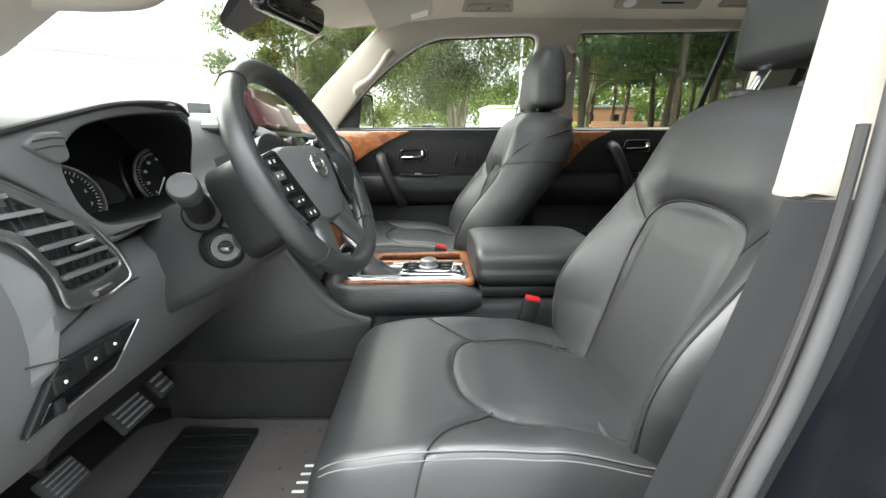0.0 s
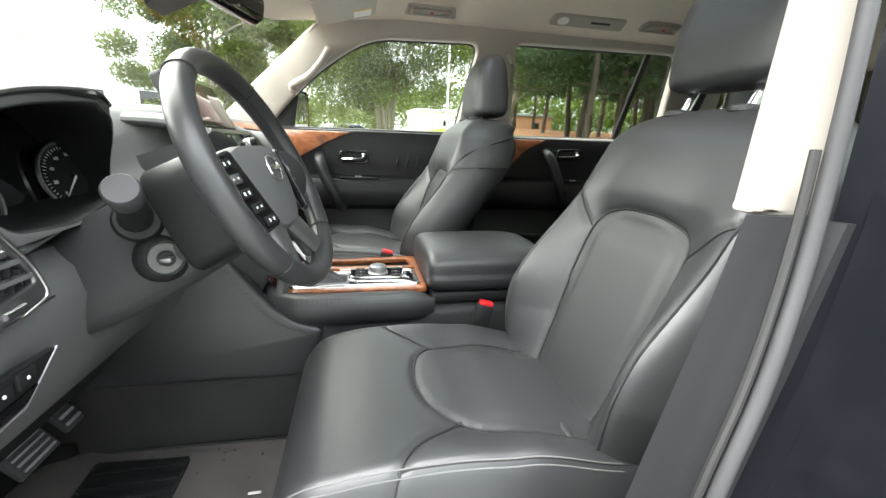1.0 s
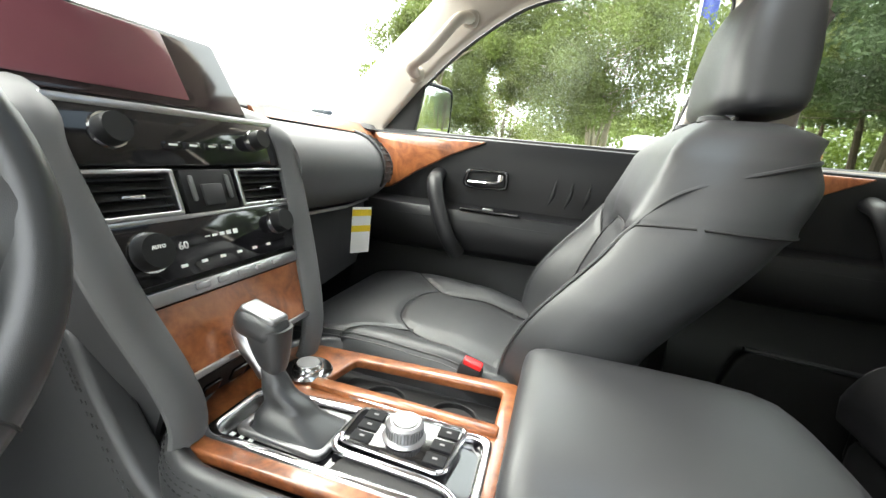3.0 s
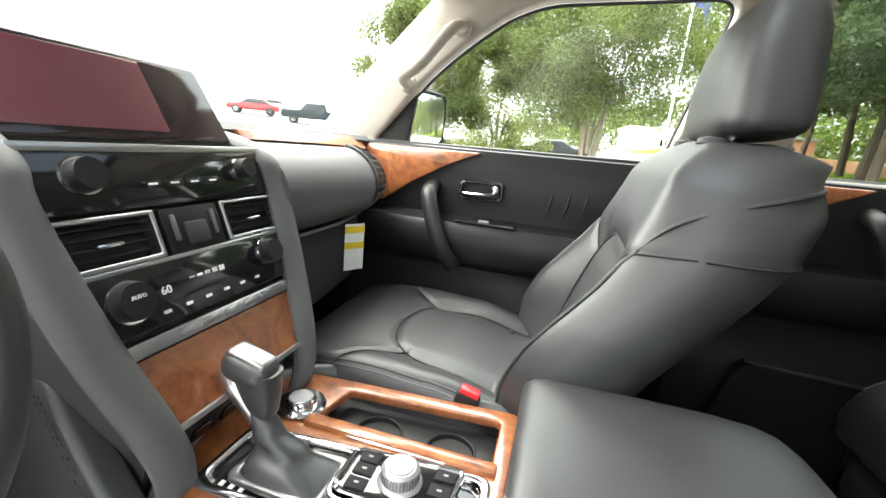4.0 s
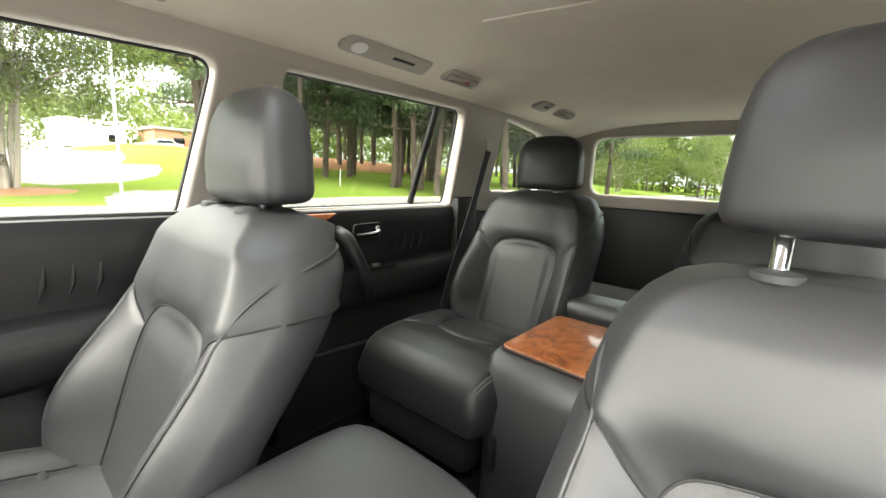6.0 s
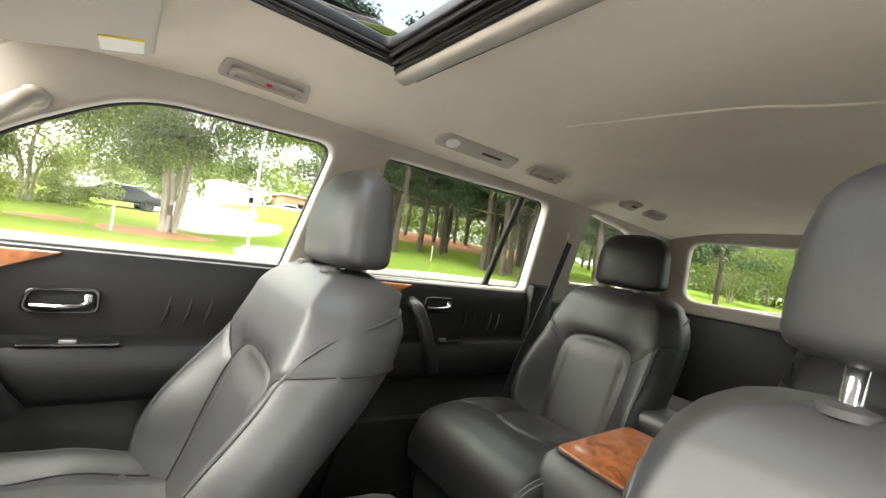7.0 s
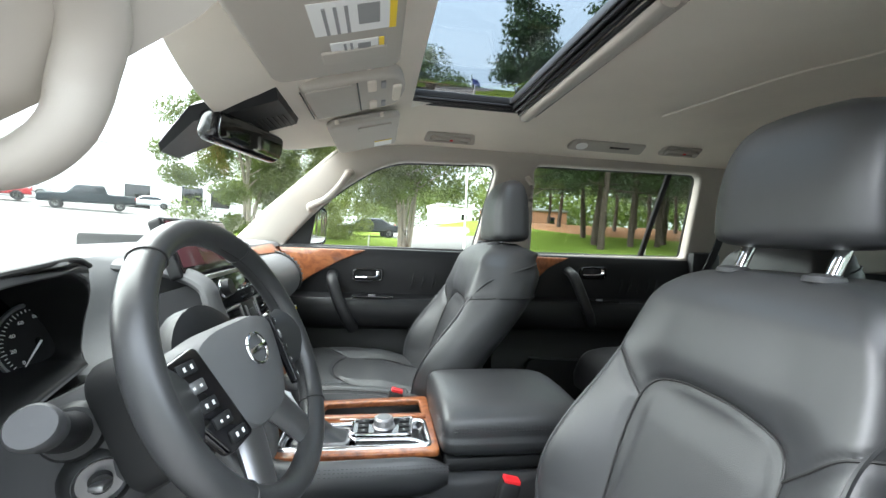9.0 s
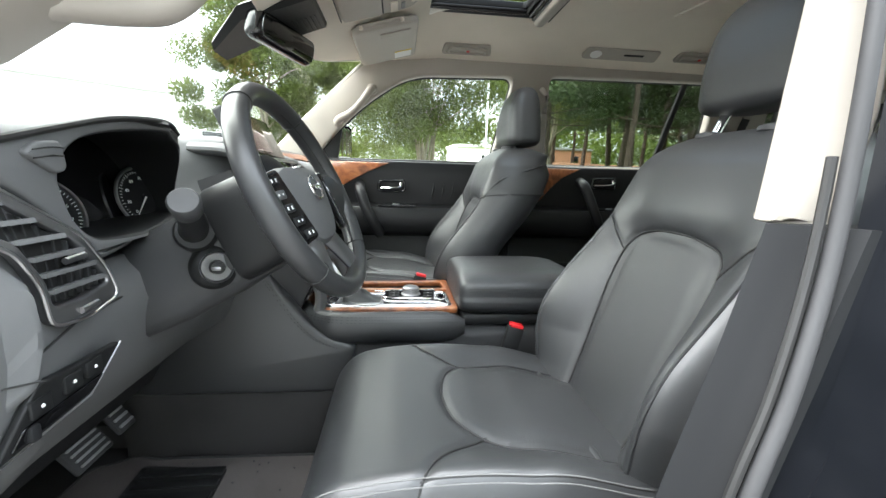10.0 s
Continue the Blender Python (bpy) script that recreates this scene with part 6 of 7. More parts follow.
for q in (-0.115, 0.004):
    part("gap", tube([om2 @ Vector((q, -0.095, -0.0175)), om2 @ Vector((q, 0.098, -0.0175))], 0.0018, 6), DARK, oc)
for s in (-1, 1):
    part("map_light", plate(rounded([(0.025, s * 0.035), (0.025, s * 0.095), (0.045, s * 0.095), (0.045, s * 0.035)][:: s], 0.006), [], 0.006, 0.002, lambda u, v, w: om2 @ Vector((u, v, w - 0.018))), LINER, oc, "pale map light lens")
    part("light_switch", plate(rounded([(0.055, s * 0.045), (0.055, s * 0.085), (0.066, s * 0.085), (0.066, s * 0.045)][:: s], 0.004), [], 0.006, 0.002, lambda u, v, w: om2 @ Vector((u, v, w - 0.018))), PRINT, oc)
part("switch_bar", plate(rounded([(0.082, -0.05), (0.102, -0.05), (0.102, 0.05), (0.082, 0.05)], 0.008), [], 0.010, 0.003, lambda u, v, w: om2 @ Vector((u, v, w - 0.018))), LINER, oc)
rm = thing("rear_view_mirror", (-0.12, 0.0, 1.70), "black rear-view mirror below a black sensor housing", "rear-view mirror")
rmm = facing((-0.134, 0.044, 1.652), (0.27, 0.96, 0.02), (0.95, -0.27, -0.10))
part("shell", plate(rounded([(-0.135, -0.030), (0.125, -0.038), (0.135, 0.035), (-0.125, 0.040)], 0.025), [], 0.045, 0.018, lambda u, v, w: rmm @ Vector((u, v, w - 0.024))), GLOSS, rm)
part("glass", plate(rounded([(-0.122, -0.022), (0.115, -0.029), (0.122, 0.027), (-0.115, 0.032)], 0.02), [], 0.003, 0.0008, lambda u, v, w: rmm @ Vector((u, v, w))), DIM, rm, "mirror glass")
part("stem", tube([(-0.175, 0.02, 1.65), (-0.20, 0.02, 1.69)], 0.014, 10), DARK, rm)
part("housing", loft([[(x, 0.03 - h, z + 0.012), (x, 0.03 - h * 0.8, z - t), (x, 0.03 + h * 0.8, z - t), (x, 0.03 + h, z + 0.012), (x, 0.03 + h * 0.7, z + 0.03), (x, 0.03 - h * 0.7, z + 0.03)] for x, z, h, t in ((-0.30, 1.605, 0.05, 0.002), (-0.22, 1.672, 0.105, 0.012), (-0.12, 1.706, 0.115, 0.014), (-0.06, 1.722, 0.115, 0.008))]), DARK, rm, "black sensor housing")
for k in range(7):
    part("housing_slot", box((-0.135 + 0.011 * k, 0.06, 1.684 + 0.0035 * k), (0.004, 0.09, 0.002), 0), BLACKRUB, rm)
# sunroof frame and shade edge
sf = [(SUN[0], SUN[2]), (SUN[1], SUN[2]), (SUN[1], SUN[3]), (SUN[0], SUN[3])]
structure("sunroof_frame", plate(rounded([(SUN[0] - 0.012, SUN[2] - 0.012), (SUN[1] + 0.012, SUN[2] - 0.012), (SUN[1] + 0.012, SUN[3] + 0.012), (SUN[0] - 0.012, SUN[3] + 0.012)], 0.015), [rounded([(SUN[0] + 0.008, SUN[2] + 0.012), (SUN[1] - 0.042, SUN[2] + 0.012), (SUN[1] - 0.042, SUN[3] - 0.025), (SUN[0] + 0.008, SUN[3] - 0.025)], 0.015)], 0.022, 0.004, lambda u, v, w: (u, v, 1.902 + w)), GASKET, "black sunroof frame", "sunroof frame")
for k in range(3):
    structure("sunroof_gasket", tube([(SUN[1] - 0.030 + 0.014 * k, SUN[2] - 0.01, 1.889 - 0.006 * k), (SUN[1] - 0.030 + 0.014 * k, SUN[3] + 0.004, 1.886 - 0.008 * k)], 0.006, 8), GASKET, "black rubber gasket at the sunroof edge", "sunroof gasket")
    structure("sunroof_gasket", tube([(SUN[0] - 0.005, SUN[3] - 0.020 + 0.009 * k, 1.888 - 0.006 * k), (SUN[1] + 0.002, SUN[3] - 0.020 + 0.009 * k, 1.888 - 0.006 * k)], 0.005, 8), GASKET, "black rubber gasket at the sunroof edge", "sunroof gasket")
structure("sunroof_trim", tube([(SUN[1] + 0.02, SUN[2] - 0.02, 1.872), (SUN[1] + 0.02, SUN[3] + 0.01, 1.862)], 0.020, 12, 0.7), BEIGE, "beige rolled edge of the sunroof shade", "sunroof shade")

structure("sunroof_trim", box((SUN[1] + 0.042, (SUN[2] + SUN[3]) / 2 + 0.002, 1.876), (0.030, SUN[3] - SUN[2] + 0.04, 0.010), 0.004), BEIGE, "flat beige strip behind the sunroof", "sunroof trim")
structure("sunroof_gasket", tube([(SUN[1] + 0.0585, SUN[2] - 0.02, 1.879), (SUN[1] + 0.0585, SUN[3] + 0.02, 1.872)], 0.0022, 6), GASKET, "dark gap behind the sunroof strip", "sunroof gasket")
crease = spline([(1.06, 0.30, 0), (1.085, 0.165, 0), (1.122, -0.07, 0), (1.166, -0.19, 0), (1.19, -0.32, 0)], 6)
structure("headliner_crease", tube([(p.x, p.y, roof_z(p.x, p.y) + 0.0005) for p in crease], 0.0045, 8), LINER, "raised crease in the beige headliner", "headliner")


def roof_vent(x, y, w, lamp):
    z = roof_z(x, y)
    g = thing("roof_vent", (x, y, z), "beige roof air vent with reading lamp" if lamp else "small beige roof vent", "roof vent", "roof vents")
    m = facing((x, y, z - 0.004), (1, 0, 0), Vector((0, -0.38, -0.92)))
    part("body", plate(rounded([(-w, -0.034), (w, -0.034), (w * 0.94, 0.036), (-w * 0.94, 0.036)], 0.02), [], 0.018, 0.006, lambda u, v, q: m @ Vector((u, v, q))), BEIGE, g)
    if lamp:
        part("lamp", plate([(-w * 0.68 + 0.024 * math.cos(a), 0.022 * math.sin(a)) for a in [2 * math.pi * k / 28 for k in range(28)]], [], 0.006, 0.002, lambda u, v, q: m @ Vector((u, v, q + 0.009))), WHITE, g, "white reading lamp lens")
    q = box((0, 0, 0), (0.085 if lamp else 0.04, 0.010, 0.004), 0.001)
    bmesh.ops.transform(q, matrix=m @ pose(w * 0.30, 0.004, 0.009), verts=q.verts)
    part("slot", q, DARK, g)
    return g


roof_vent(1.05, 0.615, 0.165, True)
roof_vent(1.95, 0.585, 0.06, False)
# seat belt at the passenger C pillar and B pillar guide
blt = thing("seat_belt", (1.70, 0.74, 1.62), "grey seat belt hanging on the C pillar", "seat belt", "seat belts")
part("webbing", loft([[p + Vector((-0.022, 0, 0)), p + Vector((0.022, 0.004, 0)), p + Vector((0.022, 0.006, 0)), p + Vector((-0.022, 0.003, 0))] for p in [Vector(v) for v in ((1.765, 0.735, 1.645), (1.68, 0.742, 1.40), (1.52, 0.725, 1.10), (1.43, 0.70, 0.92))]]), WEB, blt)
part("guide", box((1.768, 0.74, 1.66), (0.05, 0.02, 0.05), 0.008), BEIGE, blt)
part("anchor", box((1.44, 0.70, 0.93), (0.03, 0.012, 0.04), 0.004), CHROME, blt)
bl2 = thing("belt_guide", (0.765, 0.71, 1.64), "beige belt guide on the passenger B pillar", "belt guide")
part("loop", tube([(0.755, 0.735, 1.575), (0.768, 0.70, 1.61), (0.772, 0.695, 1.68), (0.76, 0.73, 1.715)], 0.012, 10), BEIGE, bl2)
# rear console and third row
rc = thing("rear_console", (1.25, MID, 0.58), "black rear centre console with burl wood lid", "rear console")
secs = []
for x, h, zt in ((1.055, 0.150, 0.70), (1.058, 0.165, 0.98), (1.070, 0.176, 1.028), (1.10, 0.188, 1.055), (1.14, 0.190, 1.062), (1.46, 0.180, 1.074), (1.52, 0.170, 1.05), (1.54, 0.160, 0.98)):
    secs.append([(x, p.x, p.y) for p in rounded([(MID - h, 0.58), (MID - h, zt), (MID + h, zt), (MID + h, 0.58)], [0.01, 0.022, 0.022, 0.01], 4)])
part("body", loft(secs), LEATHER, rc)
part("wood_lid", plate(rounded([(1.095, MID - 0.162), (1.44, MID - 0.155), (1.44, MID + 0.155), (1.118, MID + 0.172)], 0.025), [], 0.014, 0.005, lambda u, v, w: (u, v, 1.064 + 0.045 * (u - 1.10) + w)), WOOD, rc, "glossy burl wood lid")
part("lid_gap", tube([(p.x, p.y, 1.0645 + 0.045 * (p.x - 1.10)) for p in rounded([(1.093, MID - 0.165), (1.443, MID - 0.158), (1.443, MID + 0.158), (1.116, MID + 0.175)], 0.026)], 0.003, 6, ring=True), BLACKRUB, rc)
part("rear_pad", box((1.55, MID + 0.07, 1.10), (0.16, 0.20, 0.07), 0.03, 3), LEATHER, rc, "padded console armrest")
tr = thing("folded_bench", (2.2, MID, 0.6), "folded black third-row bench in the cargo area", "bench seat")
part("backrest", box((2.2, MID, 0.92), (0.60, 1.30, 0.12), 0.05, 3), CARPET, tr)
part("cushion", box((2.2, MID, 0.75), (0.66, 1.34, 0.22), 0.05, 3), CARPET, tr)
db = thing("seat_belt", (2.40, 0.70, 1.70), "dark seat belt hanging at the D pillar", "seat belt", "seat belts")
part("webbing", tube([(2.44, MID + 0.66, 1.72), (2.40, MID + 0.67, 1.55), (2.30, MID + 0.69, 1.40)], 0.014, 8, 0.3), WEB, db)
part("guide", box((2.44, MID + 0.66, 1.70), (0.03, 0.02, 0.07), 0.006), DARK, db)


# ---- outside ----
def ground_z(x, y):
    """Lie of the land: flat under the car, rising to the lawn and the far lot."""
    rise = (0.045 + 0.045 * min(1.0, max(0.0, (x - 3) / 8))) * max(0.0, min(y, 45) - 9)
    return rise + 0.07 * max(0.0, min(-x, 60) - 8) * min(1.0, max(0.0, y / 20))


ASPHALT = material("asphalt", (0.15, 0.146, 0.14), 0.9, 0, 0.4, 60, 0.2, 0.5, 0, 0.3, 0.3)
CONCRETE = material("concrete", (0.42, 0.39, 0.35), 0.9, 0, 0.3, 30, 0.15, 0.4, 0, 0.3, 1.0)
GRASS = material("lawn", (0.105, 0.145, 0.028), 1.0, 0, 0.5, 8, 0.3, 0.3, 0, 0.0, 0.25)
MULCH = material("pine_straw", (0.20, 0.095, 0.045), 0.95, 0, 0.6, 20, 0.35, 0.6, 0, 0.2, 0.8)
BARK = material("grey_bark", (0.27, 0.235, 0.19), 0.9, 0, 0.6, 12, 0.35, 0.8, 0, 0.2, 2.0)
PINEBARK = material("pine_bark", (0.075, 0.058, 0.046), 0.95, 0, 0.6, 14, 0.4, 0.8, 0, 0.2, 2.0)
STUCCO = material("white_building", (0.75, 0.75, 0.72), 0.8, 0, 0.1, 5, 0.04, 0.1, 0, 0.3, 0.05)
BRICK = material("brick_far", (0.35, 0.16, 0.10), 0.9, 0, 0.3, 5, 0.15)
ROOFM = material("far_roof", (0.22, 0.21, 0.2), 0.9)


def leaf_material(name, color):
    m = material(name, color, 0.6, 0, 0.3, 3, 0.45, 0, 0, 0.3, 0.9)
    n, l = m.node_tree.nodes, m.node_tree.links
    b, tr, mx = n["Principled BSDF"], n.new("ShaderNodeBsdfTranslucent"), n.new("ShaderNodeMixShader")
    src = b.inputs["Base Color"].links[0].from_socket
    l.new(src, tr.inputs[0])
    mx.inputs[0].default_value = 0.35
    l.new(b.outputs[0], mx.inputs[1])
    l.new(tr.outputs[0], mx.inputs[2])
    l.new(mx.outputs[0], n["Material Output"].inputs[0])
    return m


LEAF = leaf_material("broad_leaves", (0.105, 0.138, 0.030))
LEAF2 = leaf_material("light_leaves", (0.16, 0.19, 0.042))
NEEDLE = leaf_material("pine_needles", (0.075, 0.11, 0.045))


def ground_grid(name, x0, x1, y0, y1, nx, ny, lift, mat, label, category):
    vs = [(x, y, ground_z(x, y) + lift) for x in np.linspace(x0, x1, nx) for y in np.linspace(y0, y1, ny)]
    fs = [(i * ny + j, (i + 1) * ny + j, (i + 1) * ny + j + 1, i * ny + j + 1) for i in range(nx - 1) for j in range(ny - 1)]
    me = bpy.data.meshes.new(name)
    me.from_pydata(vs, [], fs)
    return tagged(link(name, me, mat), label, category, "", "structure")


ground_grid("ground", -600, 600, -600, 600, 121, 121, -0.02, ASPHALT, "grey asphalt lot reaching to the horizon", "ground")


def kerb_y(x):
    return 13.6 + 0.012 * (x - 2) ** 2 if x < 2 else 13.6


vs, fs = [], []
xs, vsn = np.linspace(-9, 260, 140), 50
for x in xs:
    for v in np.linspace(0, 1, vsn):
        y = kerb_y(x) + v * v * (250 - kerb_y(x))
        vs.append((x, y, ground_z(x, y) + 0.10))
fs = [(i * vsn + j, (i + 1) * vsn + j, (i + 1) * vsn + j + 1, i * vsn + j + 1) for i in range(len(xs) - 1) for j in range(vsn - 1)]
me = bpy.data.meshes.new("lawn")
me.from_pydata(vs, [], fs)
tagged(link("lawn", me, GRASS), "bright green mown lawn beyond the kerb", "lawn", "", "structure")
structure("lawn_rear", box((150, -2, 0.04), (180, 30, 0.1), 0), GRASS, "green lawn behind the car", "lawn")
kp = [Vector((x, kerb_y(x), ground_z(x, kerb_y(x)))) for x in np.linspace(-9, 80, 60)]
structure("kerb", loft([[p + Vector((0, -0.25, -0.05)), p + Vector((0, -0.25, 0.13)), p + Vector((0, 0.05, 0.15)), p + Vector((0, 0.05, -0.05))] for p in kp]), CONCRETE, "pale concrete kerb along the lawn", "kerb")


def leaves(centres, radius, count, size, rng, squash=0.8):
    """Many small bent leaves scattered in clumps."""
    c = np.array(centres)[rng.integers(0, len(centres), count)]
    d = rng.normal(size=(count, 3))
    d /= np.linalg.norm(d, axis=1, keepdims=True)
    p = c[:, :3] + d * (rng.random((count, 1)) ** 0.45) * radius * c[:, 3:4] * [1, 1, squash]
    a = rng.normal(size=(count, 3))
    a /= np.linalg.norm(a, axis=1, keepdims=True)
    b = np.cross(a, rng.normal(size=(count, 3)))
    b /= np.linalg.norm(b, axis=1, keepdims=True)
    s = size * (0.6 + 0.8 * rng.random((count, 1)))
    q = np.stack([p - a * s, p + b * s * 0.45, p + a * s, p - b * s * 0.45], 1).reshape(-1, 3)
    me = bpy.data.meshes.new("leaves")
    me.from_pydata(q.tolist(), [], np.arange(count * 4).reshape(-1, 4).tolist())
    return me


def broadleaf(loc, height, spread, stems, count, mat, seed, label, low=0.25):
    rng = np.random.default_rng(seed)
    t = thing("tree", loc, label, "tree")
    base = Vector(loc)
    bms, tips = [], []
    for k in range(stems):
        a = 2 * math.pi * k / stems + rng.random() * 0.6
        out = spread * (0.25 + 0.25 * rng.random())
        p = [base + Vector((0.22 * math.cos(a), 0.22 * math.sin(a), -0.1))]
        for j in range(1, 6):
            f = j / 5
            p.append(base + Vector((math.cos(a) * out * f**1.3 + rng.normal() * 0.08, math.sin(a) * out * f**1.3 + rng.normal() * 0.08, height * 0.78 * f)))
        line = spline(p, 4)
        n = len(line)
        bms.append(tube(line, [0.075 * height / 8 * (1 - 0.85 * i / n) for i in range(n)], 8))
        for j in range(6):
            s = line[int(n * (0.35 + 0.6 * rng.random()))]
            b = rng.random() * 6.28
            e = s + Vector((math.cos(b), math.sin(b), 0.35)) * spread * (0.3 + 0.4 * rng.random())
            bms.append(tube(spline([s, (s + e) / 2 + Vector((0, 0, 0.15)), e], 3), [0.045, 0.04, 0.035, 0.03, 0.022, 0.016, 0.01], 5))
            tips.append((*e, 1.0))
    part("trunk", join(*bms), BARK, t)
    cs = list(tips)
    for k in range(70):
        b, r, h = rng.random() * 6.28, rng.random() ** 0.5, rng.random()
        prof = math.sin(math.pi * (0.12 + 0.86 * h)) ** 0.7
        cs.append((base.x + math.cos(b) * r * spread * prof, base.y + math.sin(b) * r * spread * prof, base.z + height * (low + (1 - low) * h), 0.6 + 0.6 * rng.random()))
    part("crown", leaves(cs, spread * 0.24, count * 3, 0.056, rng), mat, t)
    return t


main_tree = broadleaf((1.3, 18.4, ground_z(1, 18.4) + 0.1), 9.5, 4.6, 7, 42000, LEAF, 3, "multi-stemmed broadleaf tree on the lawn", 0.26)
broadleaf((-5.1, 16.8, ground_z(-5.1, 16.8) + 0.1), 9.5, 3.1, 4, 34000, LEAF, 5, "leafy broadleaf tree near the kerb", 0.05)
broadleaf((-3.6, 25, ground_z(-3.6, 25) + 0.1), 7.5, 4.4, 5, 26000, LEAF2, 7, "light green leafy tree", 0.02)
broadleaf((10.5, 27.0, ground_z(10.5, 27) + 0.1), 10.0, 3.0, 3, 14000, LEAF2, 9, "light green tree at the lawn", 0.45)
broadleaf((56, 17, 0.2), 8.5, 6.5, 4, 16000, LEAF, 11, "broadleaf tree behind the car", 0.22)
broadleaf((60, 6, 0.2), 9.0, 6.5, 4, 16000, LEAF, 12, "broadleaf tree behind the car", 0.22)
# unseen trees added to block low driver-side sky and darken paint reflections
shade_tree = broadleaf((-6, -19, 0), 13.0, 5.5, 4, 16000, LEAF, 15, "unseen broadleaf tree added to screen low sky on the driver side", 0.0)
for x, y in ((2.5, -18.5), (10.5, -19), (19, -20), (29, -22), (-14, -20), (-23, -22)):
    copy_thing(shade_tree, pose(x, y, 0, 0, 0, 40 * x))
def mulch(cx, cy, rx, ry, label):
    """A bed of straw lying on the slope."""
    rings = []
    for f, h in ((0.02, 0.16), (0.4, 0.16), (0.8, 0.14), (1.0, 0.09)):
        ring = []
        for j in range(40):
            a = 2 * math.pi * j / 40
            k = f * (1 + 0.08 * math.sin(3 * a + cx) * f)
            x, y = cx + rx * k * math.cos(a), cy + ry * k * math.sin(a)
            ring.append((x, y, ground_z(x, y) + h))
        rings.append(ring)
    return structure("mulch_bed", loft(rings, False), MULCH, label, "mulch")


mulch(1.0, 18.0, 2.0, 1.5, "brown pine straw mulch round a tree")
mulch(-2.0, 18.8, 1.1, 0.8, "brown pine straw mulch round a tree")

# pine grove
rng = np.random.default_rng(21)


def pine(loc, height, label, seed):
    rg = np.random.default_rng(seed)
    t = thing("pine_tree", loc, label, "pine tree", "pine grove")
    o = Vector(loc)
    n = 12
    trunk = [o + Vector((0.08 * math.sin(k * 0.9 + seed), 0.08 * math.cos(k * 0.7), height * k / n - 0.1)) for k in range(n + 1)]
    bms, cs = [tube(trunk, [0.20 * (1 - 0.7 * k / n) for k in range(n + 1)], 8)], []
    for k in range(34):
        h = height * (0.24 + 0.74 * rg.random())
        b = rg.random() * 6.28
        ln = (1 - h / height) * 3.0 + 0.7
        s = o + Vector((0, 0, h))
        e = s + Vector((math.cos(b) * ln, math.sin(b) * ln, 0.25 * ln * (h / height - 0.3)))
        bms.append(tube([s, (s + e) / 2 + Vector((0, 0, -0.05)), e], [0.045, 0.03, 0.012], 5))
        if h > height * 0.30:
            for f in (0.55, 0.8, 1.0):
                cs.append((*(s + (e - s) * f), 1.0))
    part("trunk", join(*bms), PINEBARK, t)
    part("crown", leaves(cs, 0.95, 7000, 0.13, rg, 0.55), NEEDLE, t)
    return t


models = [pine((13 + 3 * k, 22 + k, ground_z(13 + 3 * k, 22 + k) + 0.1), 12 + k, "tall pine with bare lower trunk in the grove", 30 + k) for k in range(3)]
for k in range(64):
    az = radians(20 + 42 * rng.random())
    d = 22 + 44 * rng.random() ** 0.9
    x, y = math.sin(az) * d, math.cos(az) * d
    copy_thing(models[k % 3], pose(x, y, ground_z(x, y) + 0.1, 0, 0, float(rng.random() * 360)))
for k in range(24):
    az = radians(60 + 25 * rng.random())
    d = 75 + 40 * rng.random()
    x, y = math.sin(az) * d, math.cos(az) * d
    copy_thing(models[k % 3], pose(x, y, ground_z(x, y), 0, 0, float(rng.random() * 360)))
for x, y, q in ((24, 10.2, 10), (28.5, 12.0, 130), (34, 11.0, 250)):
    copy_thing(models[0], pose(x, y, ground_z(x, y), 0, 0, q))
mulch(27, 38, 15, 11, "brown pine straw under the grove")

# far woods behind the lawn
woods = []
for k in range(420):
    az = radians(-8 + 110 * rng.random())
    d = 74 + 40 * rng.random()
    x, y = math.sin(az) * d, math.cos(az) * d
    woods.append((x, y, ground_z(x, y) + 9.0 * rng.random() ** 0.8, 1.0))
tagged(link("far_woods", leaves(woods, 3.2, 60000, 0.42, rng), LEAF), "distant green woods beyond the lawn", "woods", "", "stuff")

# marker posts
for x, y in ((-0.3, 17.0), (13.2, 17.6)):
    p = thing("marker_post", (x, y, ground_z(x, y) + 0.1), "thin pale marker post on the lawn", "post", "marker posts")
    part("post", tube([(x, y, ground_z(x, y)), (x, y, ground_z(x, y) + 0.95)], 0.035, 8), CONCRETE, p)


# far buildings
def building(name, x, y, z, w, d, h, rot, mat, label, openings):
    b = thing(name, (x, y, z), label, "building")
    m = pose(x, y, z, 0, 0, rot)
    q = box((0, 0, h / 2), (w, d, h), 0)
    bmesh.ops.transform(q, matrix=m, verts=q.verts)
    part("wall", q, mat, b)
    q = box((0, 0, h + 0.15), (w + 0.5, d + 0.5, 0.4), 0.05)
    bmesh.ops.transform(q, matrix=m, verts=q.verts)
    part("roof", q, ROOFM if mat is not STUCCO else STUCCO, b)
    for u, v, su, sv in openings:
        q = box((u, -d / 2 - 0.02, v), (su, 0.12, sv), 0.02)
        bmesh.ops.transform(q, matrix=m, verts=q.verts)
        part("window", q, GLOSS, b)
    return b


building("warehouse", -48, 52, 2.0, 60, 20, 8.5, 40, STUCCO, "long white warehouse beyond the parking lot", [(16, 2.2, 2.6, 3.4), (22, 3.0, 2.5, 2.5), (25.5, 3.0, 2.5, 2.5)])
building("brick_house", 26, 72, ground_z(26, 69), 14, 8, 3.2, 0, BRICK, "low brick house behind the pines", [(-4, 1.6, 1.4, 1.2), (0, 1.2, 1.0, 2.1), (4, 1.6, 1.4, 1.2)])
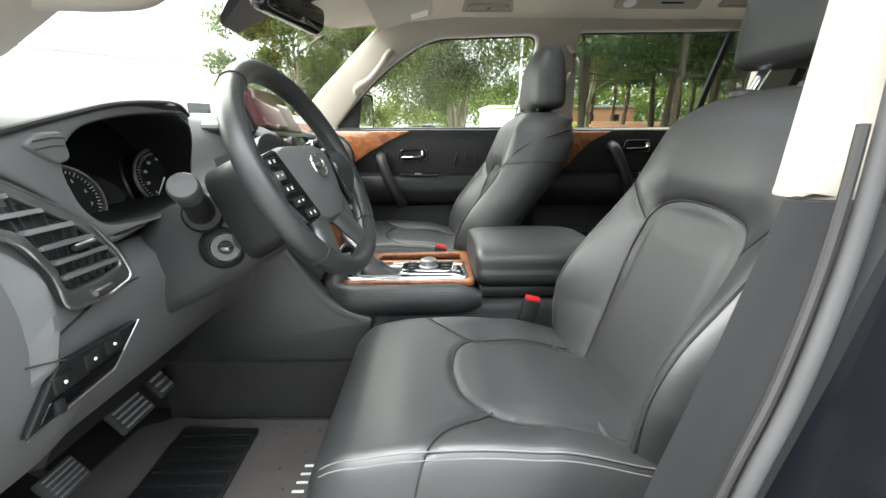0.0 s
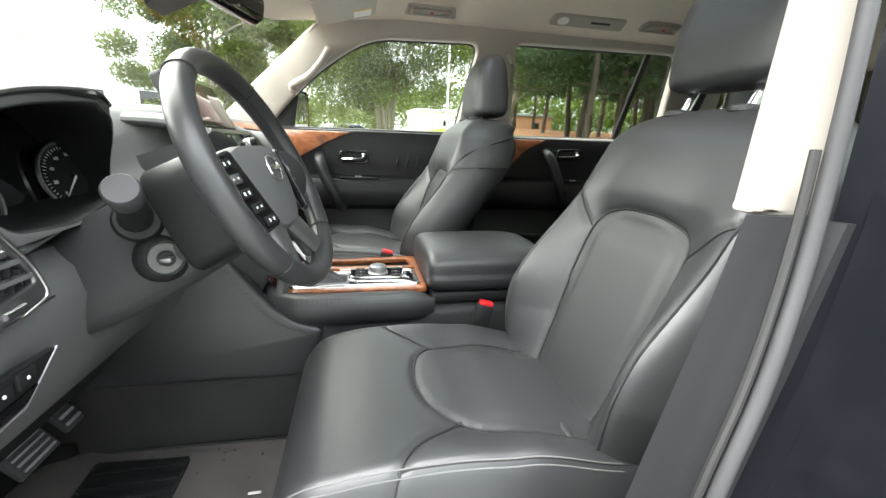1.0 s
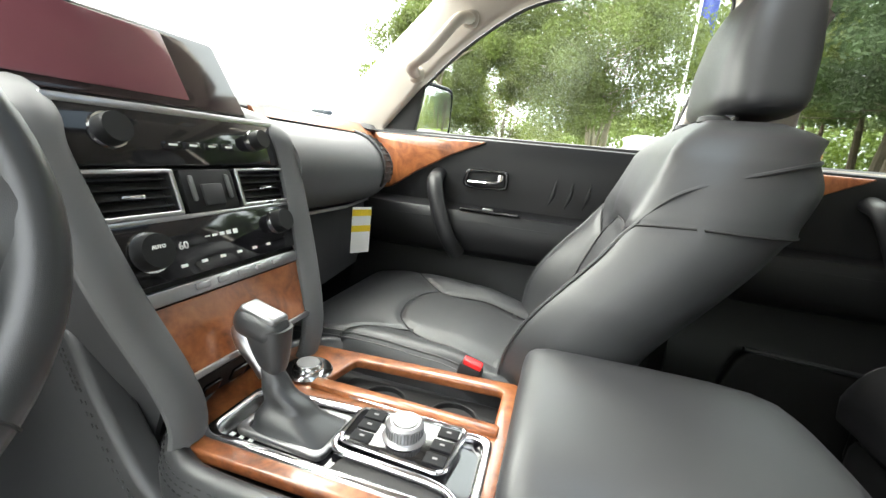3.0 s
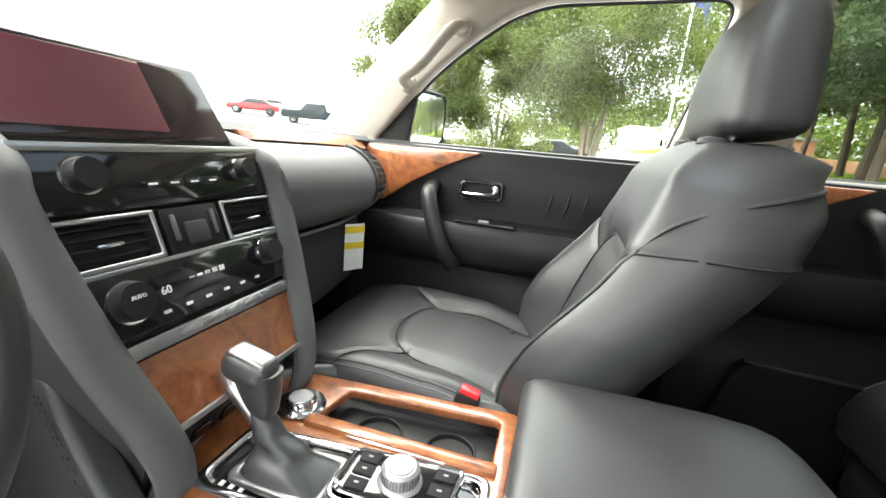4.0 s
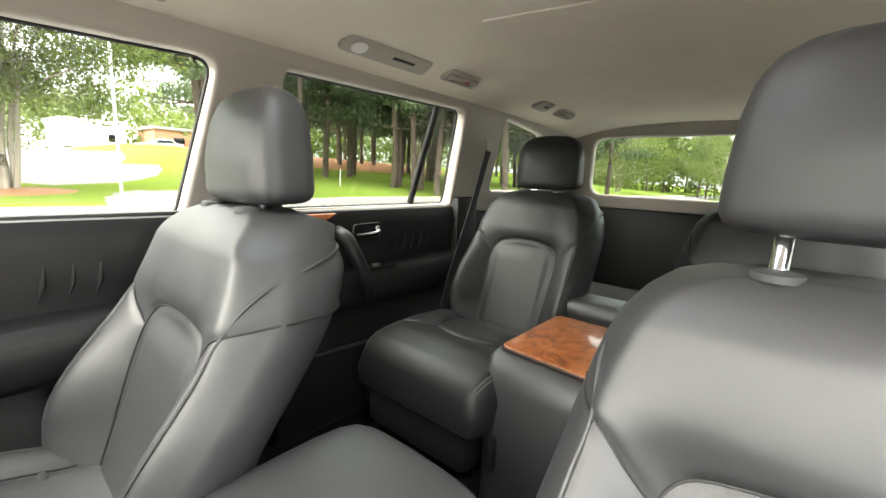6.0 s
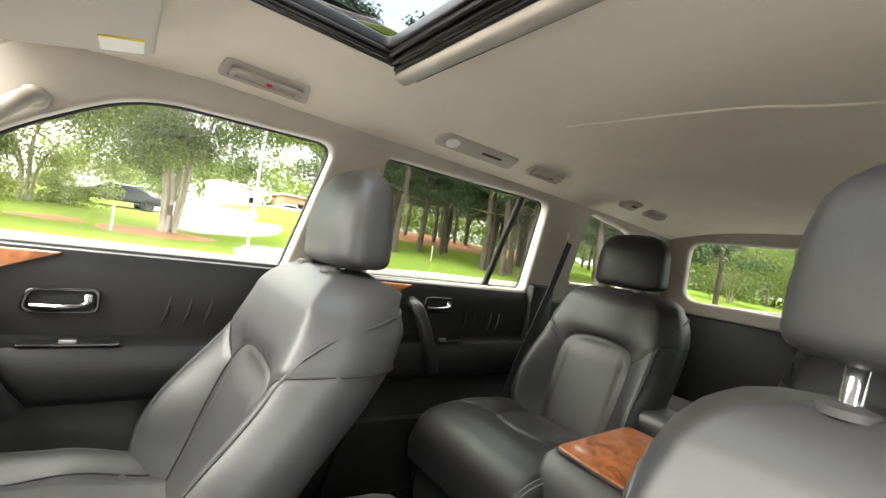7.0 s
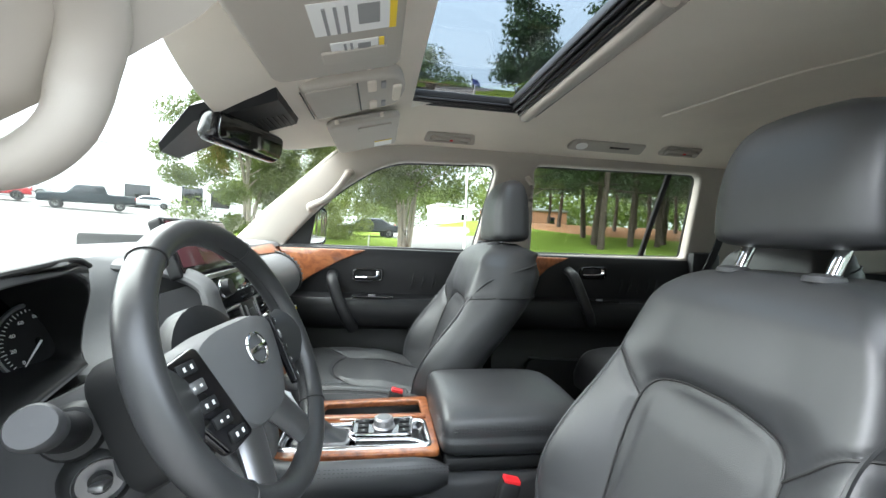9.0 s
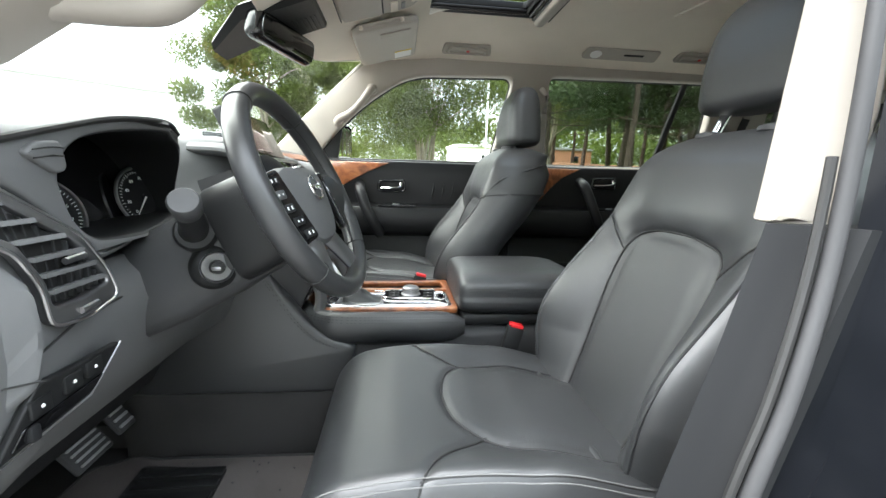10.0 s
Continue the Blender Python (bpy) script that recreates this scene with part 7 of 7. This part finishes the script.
building("shed", 12, 70, ground_z(17, 69), 6, 8, 3.0, 5, STUCCO, "pale far building across the field", [(1.6, 1.3, 0.9, 0.9)])

# parked vehicles
GLASSD = material("dark_auto_glass", (0.02, 0.025, 0.03), 0.1)


def vehicle(kind, x, y, rot, color, label):
    v = thing(kind, (x, y, ground_z(x, y)), label, "pickup truck" if kind == "pickup_truck" else "car", "parked vehicles")
    m = pose(x, y, ground_z(x, y), 0, 0, rot)
    L = 5.8 if kind == "pickup_truck" else 4.7
    if kind == "pickup_truck":
        body = [(-2.9, 0.5), (-2.9, 1.0), (-2.75, 1.15), (-1.3, 1.2), (-0.75, 1.85), (0.9, 1.88), (1.1, 1.25), (2.85, 1.22), (2.9, 0.55)]
        glass = [(-1.15, 1.25), (-0.72, 1.76), (0.82, 1.78), (0.95, 1.27)]
    else:
        body = [(-2.35, 0.4), (-2.35, 0.8), (-2.1, 0.92), (-1.2, 1.0), (-0.5, 1.48), (0.9, 1.5), (1.7, 1.05), (2.3, 0.98), (2.35, 0.45)]
        glass = [(-1.0, 1.03), (-0.45, 1.40), (0.85, 1.42), (1.45, 1.06)]
    part("body", plate(rounded(body, 0.12, 3), [], 1.85, 0.12, lambda a, b, w: m @ Vector((a, w, b))), color, v)
    part("glass", plate(rounded(glass, 0.06, 3), [], 1.87, 0.05, lambda a, b, w: m @ Vector((a, w, b))), GLASSD, v)
    for a in (-L * 0.32, L * 0.32):
        for s in (-1, 1):
            w = part("wheel", lathe([(0.22, -0.11), (0.36, -0.11), (0.37, 0.11), (0.22, 0.11)], m @ Vector((a, s * 0.85, 0.37)), m.to_3x3() @ Vector((0, 1, 0)), 20), BLACKRUB, v)
            part("rim", lathe([(0.001, -0.1), (0.22, -0.1), (0.22, 0.1), (0.001, 0.1)], m @ Vector((a, s * 0.86, 0.37)), m.to_3x3() @ Vector((0, 1, 0)), 16), SATIN, w)
    for s in (-1, 1):
        part("tail_light", plate(rounded([(s * 0.62, 0.85), (s * 0.9, 0.85), (s * 0.9, 1.12), (s * 0.62, 1.12)][::s], 0.03), [], 0.05, 0.01, lambda a, b, w: m @ Vector((L / 2 - 0.03 + w, a, b))), RED, v)
    return v


TEAL = material("dark_green_paint", (0.010, 0.017, 0.022), 0.3, 0, 0, 100, 0.05, 0, 0.0, 0.25)
SILVER = material("silver_paint", (0.5, 0.52, 0.53), 0.3, 0.5, 0, 100, 0.05, 0, 0.6)
REDP = material("red_paint", (0.35, 0.02, 0.025), 0.25, 0, 0, 100, 0.05, 0, 0.6)
vehicle("pickup_truck", -22.2, 34.8, 31, TEAL, "dark green pickup truck parked in the lot")
vehicle("parked_car", -26.5, 51.5, 24, SILVER, "silver car parked by the warehouse")
vehicle("parked_car", -34, 44, 35, SILVER, "silver car parked by the warehouse")
vehicle("parked_car", -29.5, 35.5, 35, REDP, "red car parked in the lot")
vehicle("parked_car", -0.8, 31, 10, GLASSD, "dark car parked behind the tree")
vehicle("parked_car", 18, 62, 0, SILVER, "silver car on the far road")
# flag on the lawn
fl = thing("flag", (3.6, 15.6, 0.3), "small flag on a white pole", "flag")
part("pole", tube([(3.6, 15.6, 0.2), (3.6, 15.6, 8.0)], 0.04, 8), WHITE, fl)
BLUE = material("flag_blue", (0.05, 0.07, 0.25), 0.8)
part("cloth", sheet(lambda u, v: (3.62 + 0.5 * u, 15.6 + 0.08 * math.sin(u * 9), 7.9 - 1.5 * v - 0.6 * u * u), 12, 8, 0.004), BLUE, fl)
